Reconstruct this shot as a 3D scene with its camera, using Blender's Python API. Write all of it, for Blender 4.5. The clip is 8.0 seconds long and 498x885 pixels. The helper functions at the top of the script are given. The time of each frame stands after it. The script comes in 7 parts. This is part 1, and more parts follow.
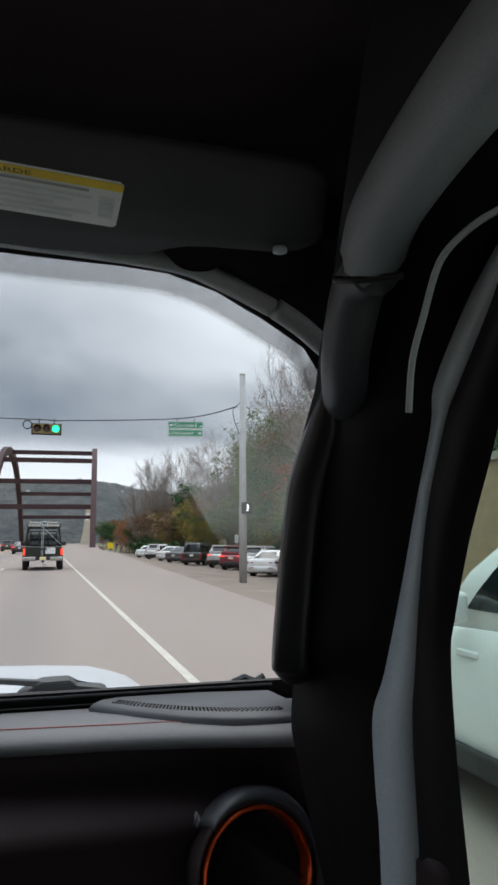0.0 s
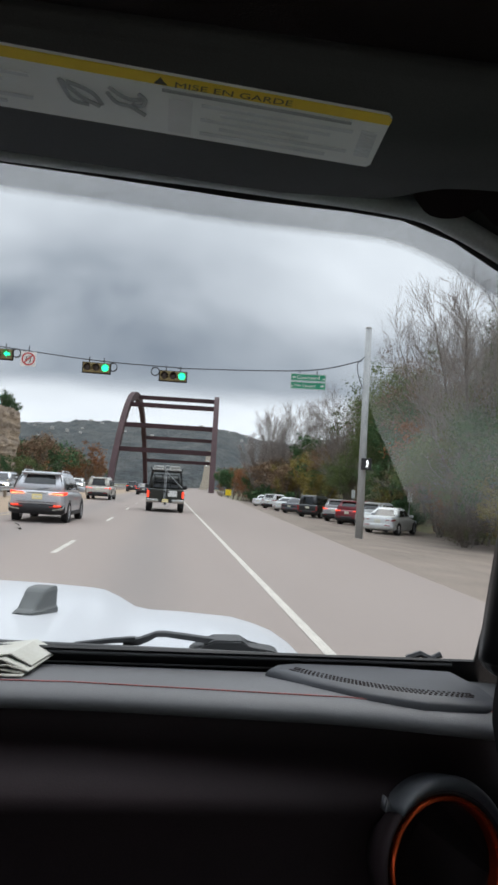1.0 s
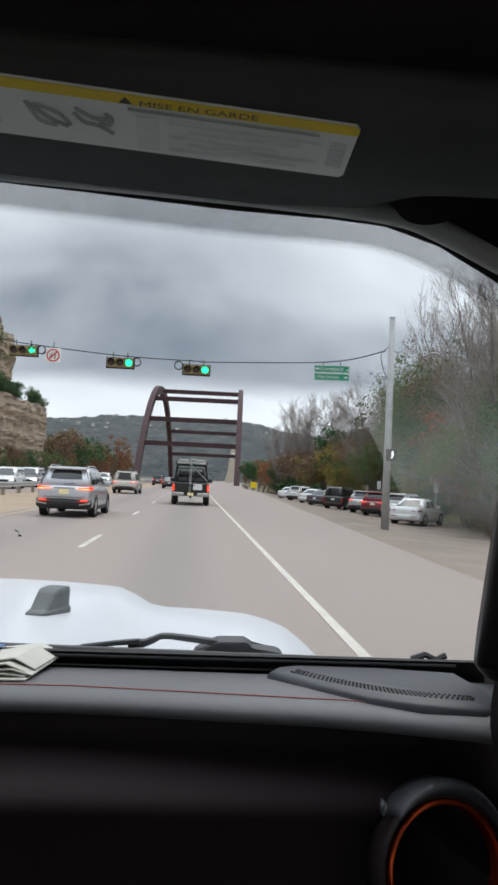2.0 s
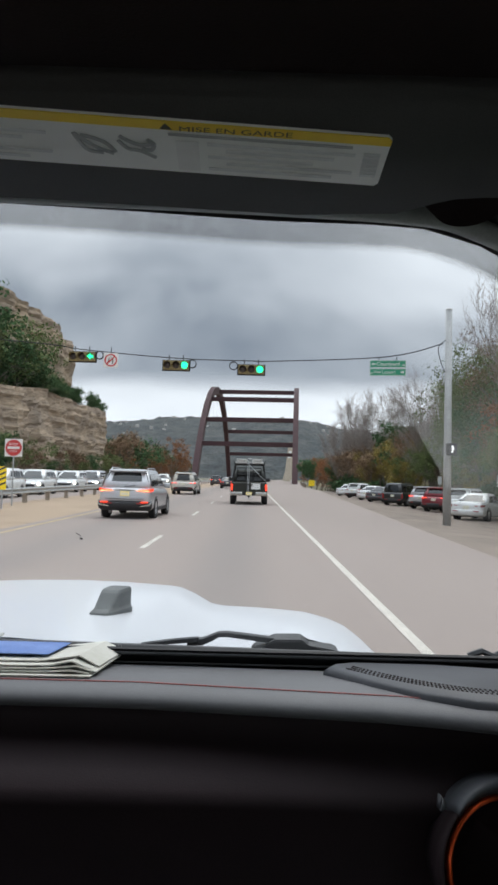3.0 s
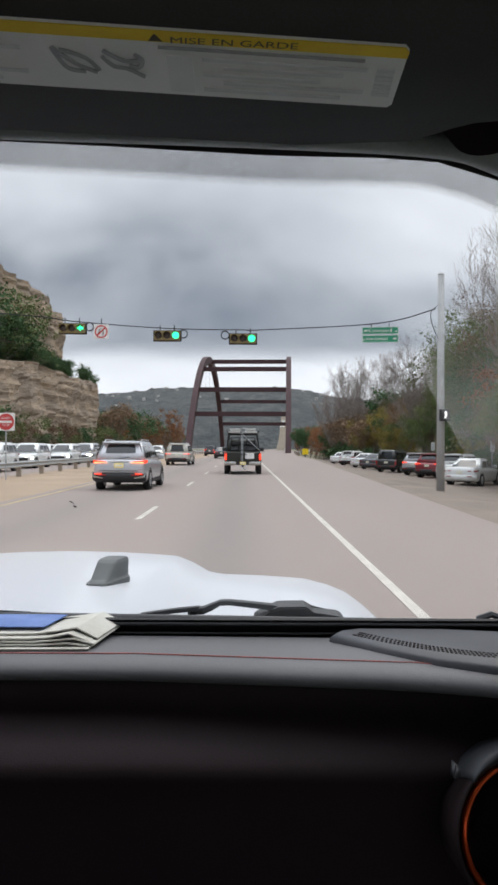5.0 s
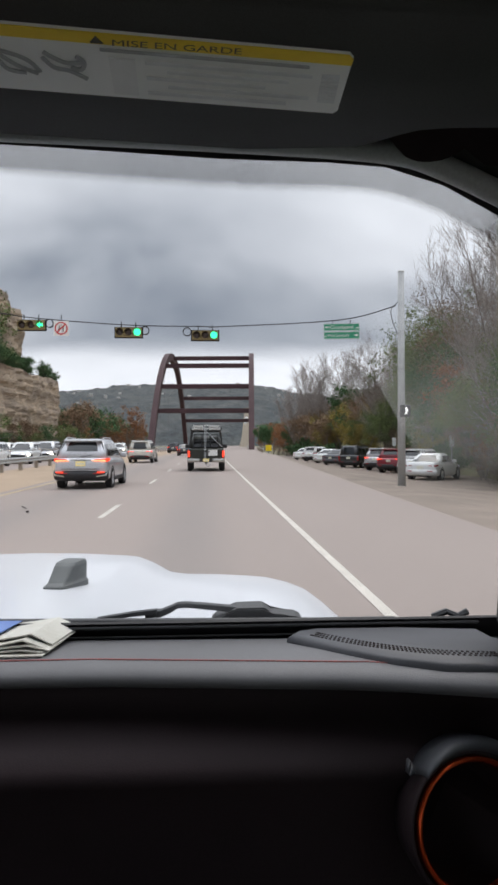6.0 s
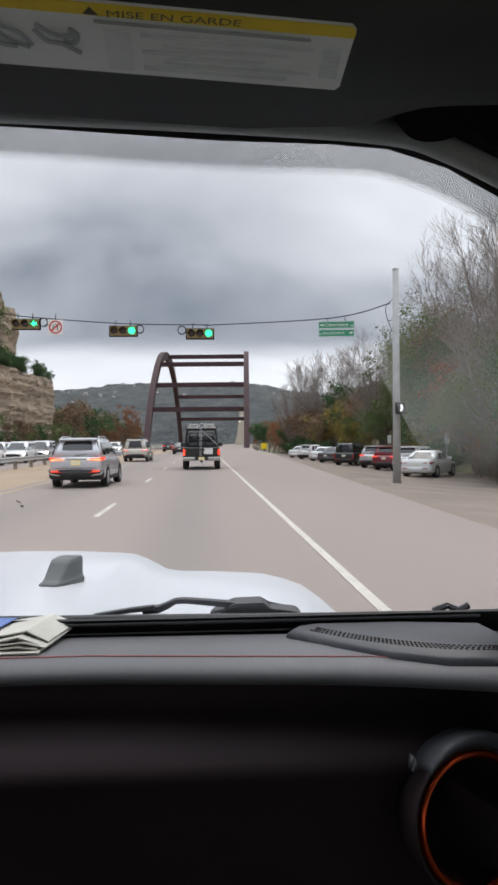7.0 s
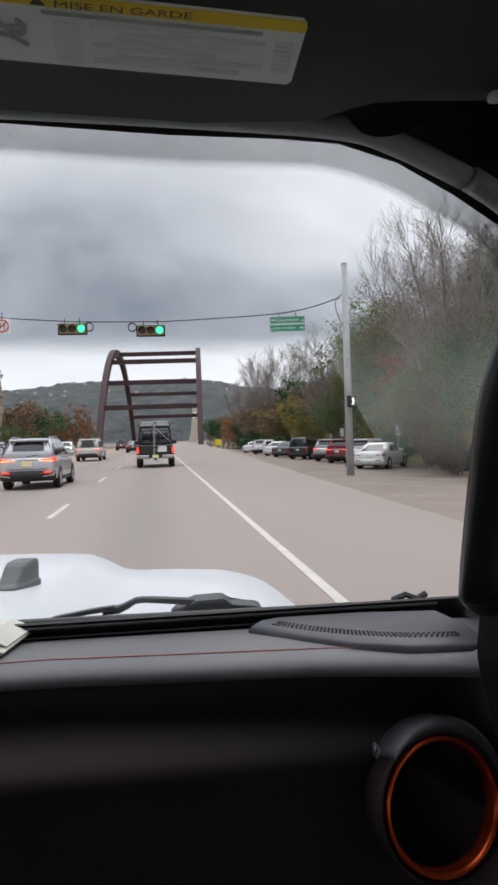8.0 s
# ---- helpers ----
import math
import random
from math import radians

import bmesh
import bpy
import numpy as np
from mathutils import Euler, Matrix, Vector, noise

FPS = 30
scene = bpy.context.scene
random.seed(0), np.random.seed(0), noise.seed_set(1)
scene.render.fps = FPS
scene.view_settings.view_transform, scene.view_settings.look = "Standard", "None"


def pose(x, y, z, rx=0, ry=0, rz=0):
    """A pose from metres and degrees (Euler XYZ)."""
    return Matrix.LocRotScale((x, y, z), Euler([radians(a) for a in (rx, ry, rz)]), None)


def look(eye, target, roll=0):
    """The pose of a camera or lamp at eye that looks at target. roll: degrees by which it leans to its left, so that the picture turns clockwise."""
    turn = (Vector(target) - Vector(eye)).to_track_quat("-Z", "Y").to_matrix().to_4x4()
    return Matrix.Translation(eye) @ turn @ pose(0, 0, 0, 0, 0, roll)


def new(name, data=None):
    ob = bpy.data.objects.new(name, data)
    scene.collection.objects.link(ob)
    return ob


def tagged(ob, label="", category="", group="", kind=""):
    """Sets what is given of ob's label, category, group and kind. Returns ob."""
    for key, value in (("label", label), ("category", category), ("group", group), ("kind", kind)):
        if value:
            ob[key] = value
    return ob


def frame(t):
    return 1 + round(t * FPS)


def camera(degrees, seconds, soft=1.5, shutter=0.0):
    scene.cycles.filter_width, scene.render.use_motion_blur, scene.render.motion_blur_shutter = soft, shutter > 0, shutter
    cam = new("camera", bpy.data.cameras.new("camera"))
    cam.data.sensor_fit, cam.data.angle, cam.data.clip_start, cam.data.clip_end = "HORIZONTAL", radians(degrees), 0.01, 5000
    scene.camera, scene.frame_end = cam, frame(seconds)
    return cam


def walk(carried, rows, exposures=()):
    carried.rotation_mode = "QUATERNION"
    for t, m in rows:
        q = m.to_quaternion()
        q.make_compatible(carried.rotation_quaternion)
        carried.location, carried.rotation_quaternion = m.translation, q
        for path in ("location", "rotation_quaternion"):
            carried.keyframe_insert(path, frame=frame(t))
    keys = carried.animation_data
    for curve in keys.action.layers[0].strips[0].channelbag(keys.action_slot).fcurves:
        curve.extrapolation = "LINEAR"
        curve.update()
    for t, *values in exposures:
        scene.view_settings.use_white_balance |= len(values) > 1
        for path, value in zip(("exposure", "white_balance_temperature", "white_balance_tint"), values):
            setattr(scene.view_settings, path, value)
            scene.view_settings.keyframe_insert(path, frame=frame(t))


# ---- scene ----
cam = camera(38.5, 8.0, soft=2.9)
PATH = [
    (0, (0.028, -0.073, 1.427), (0.567, 1.833, 1.7), -0.3),
    (0.5, (-0.01, -0.046, 1.434), (0.362, 1.906, 1.66), 2.5),
    (1, (-0.03, -0.022, 1.439), (0.189, 1.962, 1.571), 3.4),
    (1.2, (-0.028, -0.022, 1.441), (0.178, 1.964, 1.561), 3.2),
    (2.3, (-0.003, -0.031, 1.452), (0.096, 1.964, 1.557), 2.4),
    (2.5, (-0.006, -0.035, 1.449), (0.048, 1.961, 1.556), 2.1),
    (3, (-0.001, -0.041, 1.453), (-0.009, 1.957, 1.551), 1.4),
    (3.5, (0.001, -0.028, 1.451), (-0.053, 1.969, 1.554), 1.1),
    (4, (-0.006, -0.022, 1.448), (-0.055, 1.976, 1.518), 0.7),
    (4.2, (-0.007, -0.018, 1.446), (-0.061, 1.981, 1.501), 0.7),
    (5.5, (-0.006, -0.01, 1.447), (0.071, 1.989, 1.451), -0.1),
    (6, (0.0, -0.009, 1.451), (0.115, 1.988, 1.455), -0.2),
    (6.5, (-0.002, 0.001, 1.447), (0.12, 1.998, 1.454), -0.0),
    (7, (-0.002, 0.001, 1.446), (0.126, 1.997, 1.445), -0.5),
    (7.5, (-0.002, 0.0, 1.444), (0.227, 1.987, 1.441), -1.1),
    (8, (-0.005, 0.002, 1.446), (0.251, 1.985, 1.431), -1.9),
]
walk(cam, [(t, look(eye, target, roll)) for t, eye, target, roll in PATH], [(0.0, 0.0, 6500, 10), (4.2, 0.0, 6500, 10), (5.4, 0.0, 6680, 14), (8.0, 0.0, 6680, 14)])

# ---- world: overcast evening sky, brighter towards the zenith ----
world = bpy.data.worlds.new("world")
scene.world = world
world.use_nodes = True
wn, wl = world.node_tree.nodes, world.node_tree.links
wn.clear()


def wnode(kind, **values):
    n = wn.new(kind)
    for k, v in values.items():
        n.inputs[k].default_value = v
    return n


w_out = wn.new("ShaderNodeOutputWorld")
w_bg = wn.new("ShaderNodeBackground")
w_tc = wn.new("ShaderNodeTexCoord")
w_sep = wn.new("ShaderNodeSeparateXYZ")
wl.new(w_tc.outputs["Generated"], w_sep.inputs[0])
w_den = wn.new("ShaderNodeMath")
w_den.operation = "ADD"
w_den.inputs[1].default_value = 0.40
w_abs = wn.new("ShaderNodeMath")
w_abs.operation = "ABSOLUTE"
wl.new(w_sep.outputs["Z"], w_abs.inputs[0])
wl.new(w_abs.outputs[0], w_den.inputs[0])
w_comb = wn.new("ShaderNodeCombineXYZ")
for axis in ("X", "Y"):
    d = wn.new("ShaderNodeMath")
    d.operation = "DIVIDE"
    wl.new(w_sep.outputs[axis], d.inputs[0])
    wl.new(w_den.outputs[0], d.inputs[1])
    wl.new(d.outputs[0], w_comb.inputs[axis])
w_map = wn.new("ShaderNodeMapping")
w_map.inputs["Scale"].default_value = (0.75, 1.0, 1.0)
w_map.inputs["Location"].default_value = (1.3, 2.4, 0.0)
wl.new(w_comb.outputs[0], w_map.inputs["Vector"])
w_noise = wnode("ShaderNodeTexNoise", Scale=1.25, Detail=9.0, Roughness=0.50, Distortion=0.35)
wl.new(w_map.outputs[0], w_noise.inputs["Vector"])
# cloud layers by height: a pale break over the horizon, a dark bank above it, torn cloud higher up
w_hn = wn.new("ShaderNodeMath")
w_hn.operation = "MULTIPLY_ADD"
w_hn.inputs[1].default_value = 0.16
wl.new(w_noise.outputs["Fac"], w_hn.inputs[0])
wl.new(w_abs.outputs[0], w_hn.inputs[2])
w_hor = wn.new("ShaderNodeValToRGB")
cr = w_hor.color_ramp
cr.interpolation = "EASE"
cr.elements[0].position, cr.elements[0].color = 0.0, (0.66, 0.66, 0.66, 1)
cr.elements[1].position, cr.elements[1].color = 1.0, (0.50, 0.50, 0.50, 1)
for p_, v_ in ((0.150, 1.0), (0.192, 0.88), (0.222, 0.26), (0.280, 0.24), (0.34, 0.54), (0.46, 0.64)):
    el = cr.elements.new(p_)
    el.color = (v_, v_, v_, 1)
wl.new(w_hn.outputs[0], w_hor.inputs[0])
w_sum = wn.new("ShaderNodeMath")
w_sum.operation = "MULTIPLY_ADD"
w_sum.inputs[1].default_value = 2.4
w_off = wn.new("ShaderNodeMath")
w_off.operation = "SUBTRACT"
w_off.inputs[1].default_value = 0.5
wl.new(w_noise.outputs["Fac"], w_off.inputs[0])
wl.new(w_off.outputs[0], w_sum.inputs[0])
wl.new(w_hor.outputs[0], w_sum.inputs[2])
w_mix = wn.new("ShaderNodeMix")
w_mix.data_type = "RGBA"
w_mix.inputs["A"].default_value = (0.225, 0.268, 0.335, 1)
w_mix.inputs["B"].default_value = (1.01, 1.06, 1.135, 1)
wl.new(w_sum.outputs[0], w_mix.inputs["Factor"])
# overcast luminance: the zenith about three times the horizon
w_gain = wn.new("ShaderNodeMapRange")
w_gain.inputs["From Min"].default_value = 0.38
w_gain.inputs["From Max"].default_value = 0.95
w_gain.inputs["To Min"].default_value = 1.0
w_gain.inputs["To Max"].default_value = 2.65
wl.new(w_sep.outputs["Z"], w_gain.inputs["Value"])
wl.new(w_gain.outputs[0], w_bg.inputs["Strength"])
wl.new(w_mix.outputs["Result"], w_bg.inputs["Color"])
wl.new(w_bg.outputs[0], w_out.inputs["Surface"])

sun = new("sun", bpy.data.lights.new("sun", "SUN"))
sun.data.energy, sun.data.angle, sun.data.color = 1.0, radians(40), (1.0, 0.93, 0.84)
sun.matrix_basis = pose(0, 0, 60, 28, 0, 150)

# ---- materials ----
def material(name, color, rough=0.6, metal=0.0, vary=0.12, scale=12.0, fine=160.0, bump=0.15, depth=0.002, coat=0.0, other=None, emit=0.0, spec=0.5, stretch=(1, 1, 1), contrast=0.22):
    m = bpy.data.materials.new(name)
    m.use_nodes = True
    nt = m.node_tree
    b = nt.nodes["Principled BSDF"]
    b.inputs["Roughness"].default_value = rough
    b.inputs["Metallic"].default_value = metal
    b.inputs["Coat Weight"].default_value = coat
    b.inputs["Coat Roughness"].default_value = 0.08
    b.inputs["Specular IOR Level"].default_value = spec
    if emit:
        b.inputs["Emission Color"].default_value = (*color, 1)
        b.inputs["Emission Strength"].default_value = emit
    tc = nt.nodes.new("ShaderNodeTexCoord")
    mp = nt.nodes.new("ShaderNodeMapping")
    mp.inputs["Scale"].default_value = stretch
    nt.links.new(tc.outputs["Object"], mp.inputs["Vector"])
    n1 = nt.nodes.new("ShaderNodeTexNoise")
    n1.inputs["Scale"].default_value, n1.inputs["Detail"].default_value = scale, 5
    n2 = nt.nodes.new("ShaderNodeTexNoise")
    n2.inputs["Scale"].default_value, n2.inputs["Detail"].default_value = fine, 3
    for n in (n1, n2):
        nt.links.new(mp.outputs[0], n.inputs["Vector"])
    ramp = nt.nodes.new("ShaderNodeValToRGB")
    second = other or tuple(c * (1 - vary) for c in color)
    first = color if other else tuple(min(1, c * (1 + vary)) for c in color)
    ramp.color_ramp.elements[0].position, ramp.color_ramp.elements[0].color = 0.5 - contrast, (*second, 1)
    ramp.color_ramp.elements[1].position, ramp.color_ramp.elements[1].color = 0.5 + contrast, (*first, 1)
    nt.links.new(n1.outputs["Fac"], ramp.inputs[0])
    mx = nt.nodes.new("ShaderNodeMix")
    mx.data_type, mx.blend_type = "RGBA", "OVERLAY"
    mx.inputs["Factor"].default_value = min(1, vary * 2)
    nt.links.new(ramp.outputs[0], mx.inputs["A"])
    nt.links.new(n2.outputs["Fac"], mx.inputs["B"])
    nt.links.new(mx.outputs["Result"], b.inputs["Base Color"])
    if bump:
        bp = nt.nodes.new("ShaderNodeBump")
        bp.inputs["Strength"].default_value, bp.inputs["Distance"].default_value = bump, depth
        nt.links.new(n2.outputs["Fac"], bp.inputs["Height"])
        nt.links.new(bp.outputs[0], b.inputs["Normal"])
    return m


def glass_material(name, tint, gloss):
    m = bpy.data.materials.new(name)
    m.use_nodes = True
    nt = m.node_tree
    nt.nodes.clear()
    out = nt.nodes.new("ShaderNodeOutputMaterial")
    mix = nt.nodes.new("ShaderNodeMixShader")
    tr = nt.nodes.new("ShaderNodeBsdfTransparent")
    gl = nt.nodes.new("ShaderNodeBsdfGlossy")
    lw = nt.nodes.new("ShaderNodeLayerWeight")
    pw = nt.nodes.new("ShaderNodeMath")
    pw.operation = "POWER"
    pw.inputs[1].default_value = 5.0
    nt.links.new(lw.outputs["Facing"], pw.inputs[0])
    fr = nt.nodes.new("ShaderNodeMath")
    fr.operation = "MULTIPLY_ADD"
    fr.inputs[1].default_value, fr.inputs[2].default_value = 0.5, gloss
    nt.links.new(pw.outputs[0], fr.inputs[0])
    tr.inputs["Color"].default_value = (*tint, 1)
    gl.inputs["Roughness"].default_value = 0.02
    nt.links.new(fr.outputs[0], mix.inputs[0])
    nt.links.new(tr.outputs[0], mix.inputs[1])
    nt.links.new(gl.outputs[0], mix.inputs[2])
    nt.links.new(mix.outputs[0], out.inputs[0])
    return m


def film_material(name, color, cover, dots=0.0, streak=None):
    """A printed or dusty film: partly clear, partly matt."""
    m = bpy.data.materials.new(name)
    m.use_nodes = True
    nt = m.node_tree
    nt.nodes.clear()
    out = nt.nodes.new("ShaderNodeOutputMaterial")
    mix = nt.nodes.new("ShaderNodeMixShader")
    tr = nt.nodes.new("ShaderNodeBsdfTransparent")
    df = nt.nodes.new("ShaderNodeBsdfTranslucent" if streak else "ShaderNodeBsdfDiffuse")
    df.inputs["Color"].default_value = (*color, 1)
    nt.links.new(tr.outputs[0], mix.inputs[1])
    nt.links.new(df.outputs[0], mix.inputs[2])
    nt.links.new(mix.outputs[0], out.inputs[0])
    mix.inputs[0].default_value = cover
    tc = nt.nodes.new("ShaderNodeTexCoord")
    if dots:
        vo = nt.nodes.new("ShaderNodeTexVoronoi")
        vo.inputs["Scale"].default_value = dots
        vo.inputs["Randomness"].default_value = 0.0
        mp = nt.nodes.new("ShaderNodeMapping")
        mp.inputs["Rotation"].default_value = (0, 0, radians(45))
        nt.links.new(tc.outputs["UV"], mp.inputs["Vector"])
        nt.links.new(mp.outputs[0], vo.inputs["Vector"])
        sp = nt.nodes.new("ShaderNodeSeparateXYZ")
        nt.links.new(tc.outputs["UV"], sp.inputs[0])
        # dot radius shrinks away from the edge of the glass
        mr = nt.nodes.new("ShaderNodeMapRange")
        mr.inputs["From Min"].default_value, mr.inputs["From Max"].default_value = 0.0125, 0.0172
        mr.inputs["To Min"].default_value, mr.inputs["To Max"].default_value = 0.50, 0.20
        nt.links.new(sp.outputs["Y"], mr.inputs["Value"])
        lt = nt.nodes.new("ShaderNodeMath")
        lt.operation = "LESS_THAN"
        nt.links.new(vo.outputs["Distance"], lt.inputs[0])
        nt.links.new(mr.outputs[0], lt.inputs[1])
        sc = nt.nodes.new("ShaderNodeMath")
        sc.operation = "MULTIPLY"
        sc.inputs[1].default_value = cover
        nt.links.new(lt.outputs[0], sc.inputs[0])
        nt.links.new(sc.outputs[0], mix.inputs[0])
    if streak:
        n1 = nt.nodes.new("ShaderNodeTexNoise")
        n1.inputs["Scale"].default_value, n1.inputs["Detail"].default_value = streak, 6
        nt.links.new(tc.outputs["Object"], n1.inputs["Vector"])
        mr = nt.nodes.new("ShaderNodeMapRange")
        mr.inputs["From Min"].default_value, mr.inputs["From Max"].default_value = 0.3, 0.75
        mr.inputs["To Min"].default_value, mr.inputs["To Max"].default_value = cover * 0.75, cover * 1.35
        nt.links.new(n1.outputs["Fac"], mr.inputs["Value"])
        sp = nt.nodes.new("ShaderNodeSeparateXYZ")
        nt.links.new(tc.outputs["UV"], sp.inputs[0])
        fd = nt.nodes.new("ShaderNodeMapRange")
        fd.interpolation_type = "SMOOTHSTEP"
        fd.inputs["From Min"].default_value, fd.inputs["From Max"].default_value = 1.0, 0.45
        fe = nt.nodes.new("ShaderNodeMapRange")
        fe.interpolation_type = "SMOOTHSTEP"
        fe.inputs["From Min"].default_value, fe.inputs["From Max"].default_value = 0.0, 0.3
        nt.links.new(sp.outputs["Y"], fe.inputs["Value"])
        m2 = nt.nodes.new("ShaderNodeMath")
        m2.operation = "MULTIPLY"
        nt.links.new(fe.outputs[0], m2.inputs[0])
        nt.links.new(fd.outputs[0], m2.inputs[1])
        nt.links.new(sp.outputs["Y"], fd.inputs["Value"])
        ml = nt.nodes.new("ShaderNodeMath")
        ml.operation = "MULTIPLY"
        nt.links.new(mr.outputs[0], ml.inputs[0])
        nt.links.new(m2.outputs[0], ml.inputs[1])
        nt.links.new(ml.outputs[0], mix.inputs[0])
    return m


def glow_material(name, color, strength):
    m = bpy.data.materials.new(name)
    m.use_nodes = True
    nt = m.node_tree
    nt.nodes.clear()
    out = nt.nodes.new("ShaderNodeOutputMaterial")
    em = nt.nodes.new("ShaderNodeEmission")
    em.inputs["Color"].default_value, em.inputs["Strength"].default_value = (*color, 1), strength
    nt.links.new(em.outputs[0], out.inputs[0])
    return m


# Top raised well above the lower dash: skylight on it put into colour.
DASH_TOP_LIT = material("dash_top_vinyl", (0.120, 0.121, 0.127), 0.55, vary=0.10, scale=9, fine=900, bump=0.35, depth=0.0006, spec=0.5)
# Near-black without sheen: the shade inside hollows given as a colour.
HOLLOW_SHADE = material("vent_black", (0.011, 0.007, 0.007), 0.8, vary=0.1, scale=30, fine=500, bump=0.0, spec=0.05)
DASH = material("dash_vinyl", (0.030, 0.031, 0.034), 0.62, vary=0.12, scale=9, fine=900, bump=0.35, depth=0.0006, spec=0.45)
# Darker than the top, so the ledge below looks shaded; also doors, vent.
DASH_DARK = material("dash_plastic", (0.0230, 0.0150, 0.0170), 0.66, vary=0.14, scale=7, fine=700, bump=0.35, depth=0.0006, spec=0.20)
# One bar padding twice: pale with the highlight, dark with the shade below.
BAR_LIT = material("bar_padding", (0.225, 0.25, 0.27), 0.55, vary=0.1, scale=9, fine=700, bump=0.3, depth=0.0005)
BAR_SHADED = material("column_padding", (0.062, 0.070, 0.078), 0.5, vary=0.1, scale=9, fine=700, bump=0.3, depth=0.0005)
GRIP = material("grip_plastic", (0.006, 0.006, 0.007), 0.34, vary=0.1, scale=8, fine=500, bump=0.15, depth=0.0003)
SEAL = material("seal_grey", (0.40, 0.455, 0.475), 0.42, vary=0.1, scale=9, fine=500, bump=0.2, depth=0.0004)
TRIM = material("pillar_plastic", (0.0055, 0.0045, 0.0052), 0.62, vary=0.1, scale=6, fine=600, bump=0.2, depth=0.0004, spec=0.30)
TRIM_GREY = material("grey_trim", (0.44, 0.475, 0.485), 0.6, vary=0.1, scale=9, fine=500, bump=0.2, depth=0.0004)
LINER = material("headliner_cloth", (0.024, 0.014, 0.016), 0.95, vary=0.15, scale=8, fine=900, bump=0.4, depth=0.0008)
VISOR = material("visor_cloth", (0.050, 0.054, 0.056), 0.9, vary=0.12, scale=10, fine=1100, bump=0.4, depth=0.0006)
POD = material("speaker_plastic", (0.062, 0.065, 0.073), 0.5, vary=0.1, scale=14, fine=700, bump=0.25, depth=0.0004)
RUBBER = material("rubber", (0.009, 0.009, 0.010), 0.5, vary=0.15, scale=14, fine=400)
WIPER = material("wiper_black", (0.022, 0.023, 0.025), 0.45, vary=0.15, scale=20, fine=300)
PIVOT = material("pivot_plastic", (0.055, 0.056, 0.058), 0.6, vary=0.12, scale=20, fine=500)
STITCH = material("red_stitching", (0.30, 0.080, 0.075), 0.7, vary=0.2, scale=60, fine=900)
RING = material("orange_ring", (0.55, 0.075, 0.018), 0.25, 0.8, vary=0.12, scale=30, fine=500, bump=0.05)
GREY_RUBBER = material("grey_rubber", (0.1125, 0.1200, 0.1200), 0.7, vary=0.18, scale=40, fine=500)
HOOD = material("white_hood_paint", (0.565, 0.577, 0.602), 0.5, vary=0.02, scale=3, fine=90, bump=0.02, coat=0.35)
LABEL_WHITE = material("label_paper", (0.92, 0.96, 0.96), 0.3, vary=0.02, scale=60, fine=700, bump=0.02, coat=0.9, spec=0.9)
LABEL_YELLOW = material("label_yellow", (0.95, 0.70, 0.04), 0.3, vary=0.05, scale=60, fine=700, bump=0.02, coat=0.9, spec=0.9)
LABEL_GREY = material("label_ink_grey", (0.72, 0.76, 0.78), 0.6, vary=0.1, scale=60, fine=700, bump=0.0)
LABEL_INK = material("label_ink_dark", (0.40, 0.43, 0.45), 0.6, vary=0.1, scale=60, fine=700, bump=0.0)
LABEL_PALE = material("label_ink_pale", (0.78, 0.81, 0.82), 0.5, vary=0.05, scale=60, fine=700, bump=0.0)
INK = material("black_ink", (0.09, 0.085, 0.06), 0.6, vary=0.1, scale=60, fine=700, bump=0.0)
PAPER = material("map_paper", (0.60, 0.59, 0.54), 0.8, vary=0.06, scale=30, fine=400, other=(0.50, 0.49, 0.43))
PAPER_BLUE = material("map_blue_print", (0.09, 0.17, 0.42), 0.7, vary=0.1, scale=40, fine=400, other=(0.16, 0.25, 0.52))
GLASS = glass_material("windshield_glass", (0.97, 0.985, 0.985), 0.022)
SIDE_GLASS = glass_material("side_glass", (0.80, 0.90, 0.85), 0.02)
FRIT = film_material("printed_dots", (0.09, 0.09, 0.097), 0.72, dots=1100)
DUST = film_material("dust_film", (0.66, 0.67, 0.64), 0.10, streak=22)

SPECK = material("dried_insect", (0.10, 0.085, 0.08), 0.8, vary=0.2, scale=200, fine=900, bump=0.0)
ASPHALT = material("road_concrete", (0.284, 0.237, 0.212), 0.85, vary=0.07, scale=0.42, fine=30, bump=0.12, depth=0.006, stretch=(1, 0.10, 1), contrast=0.3)
LOT = material("gravelly_asphalt", (0.215, 0.175, 0.145), 0.95, vary=0.22, scale=0.45, fine=20, bump=0.4, depth=0.02)


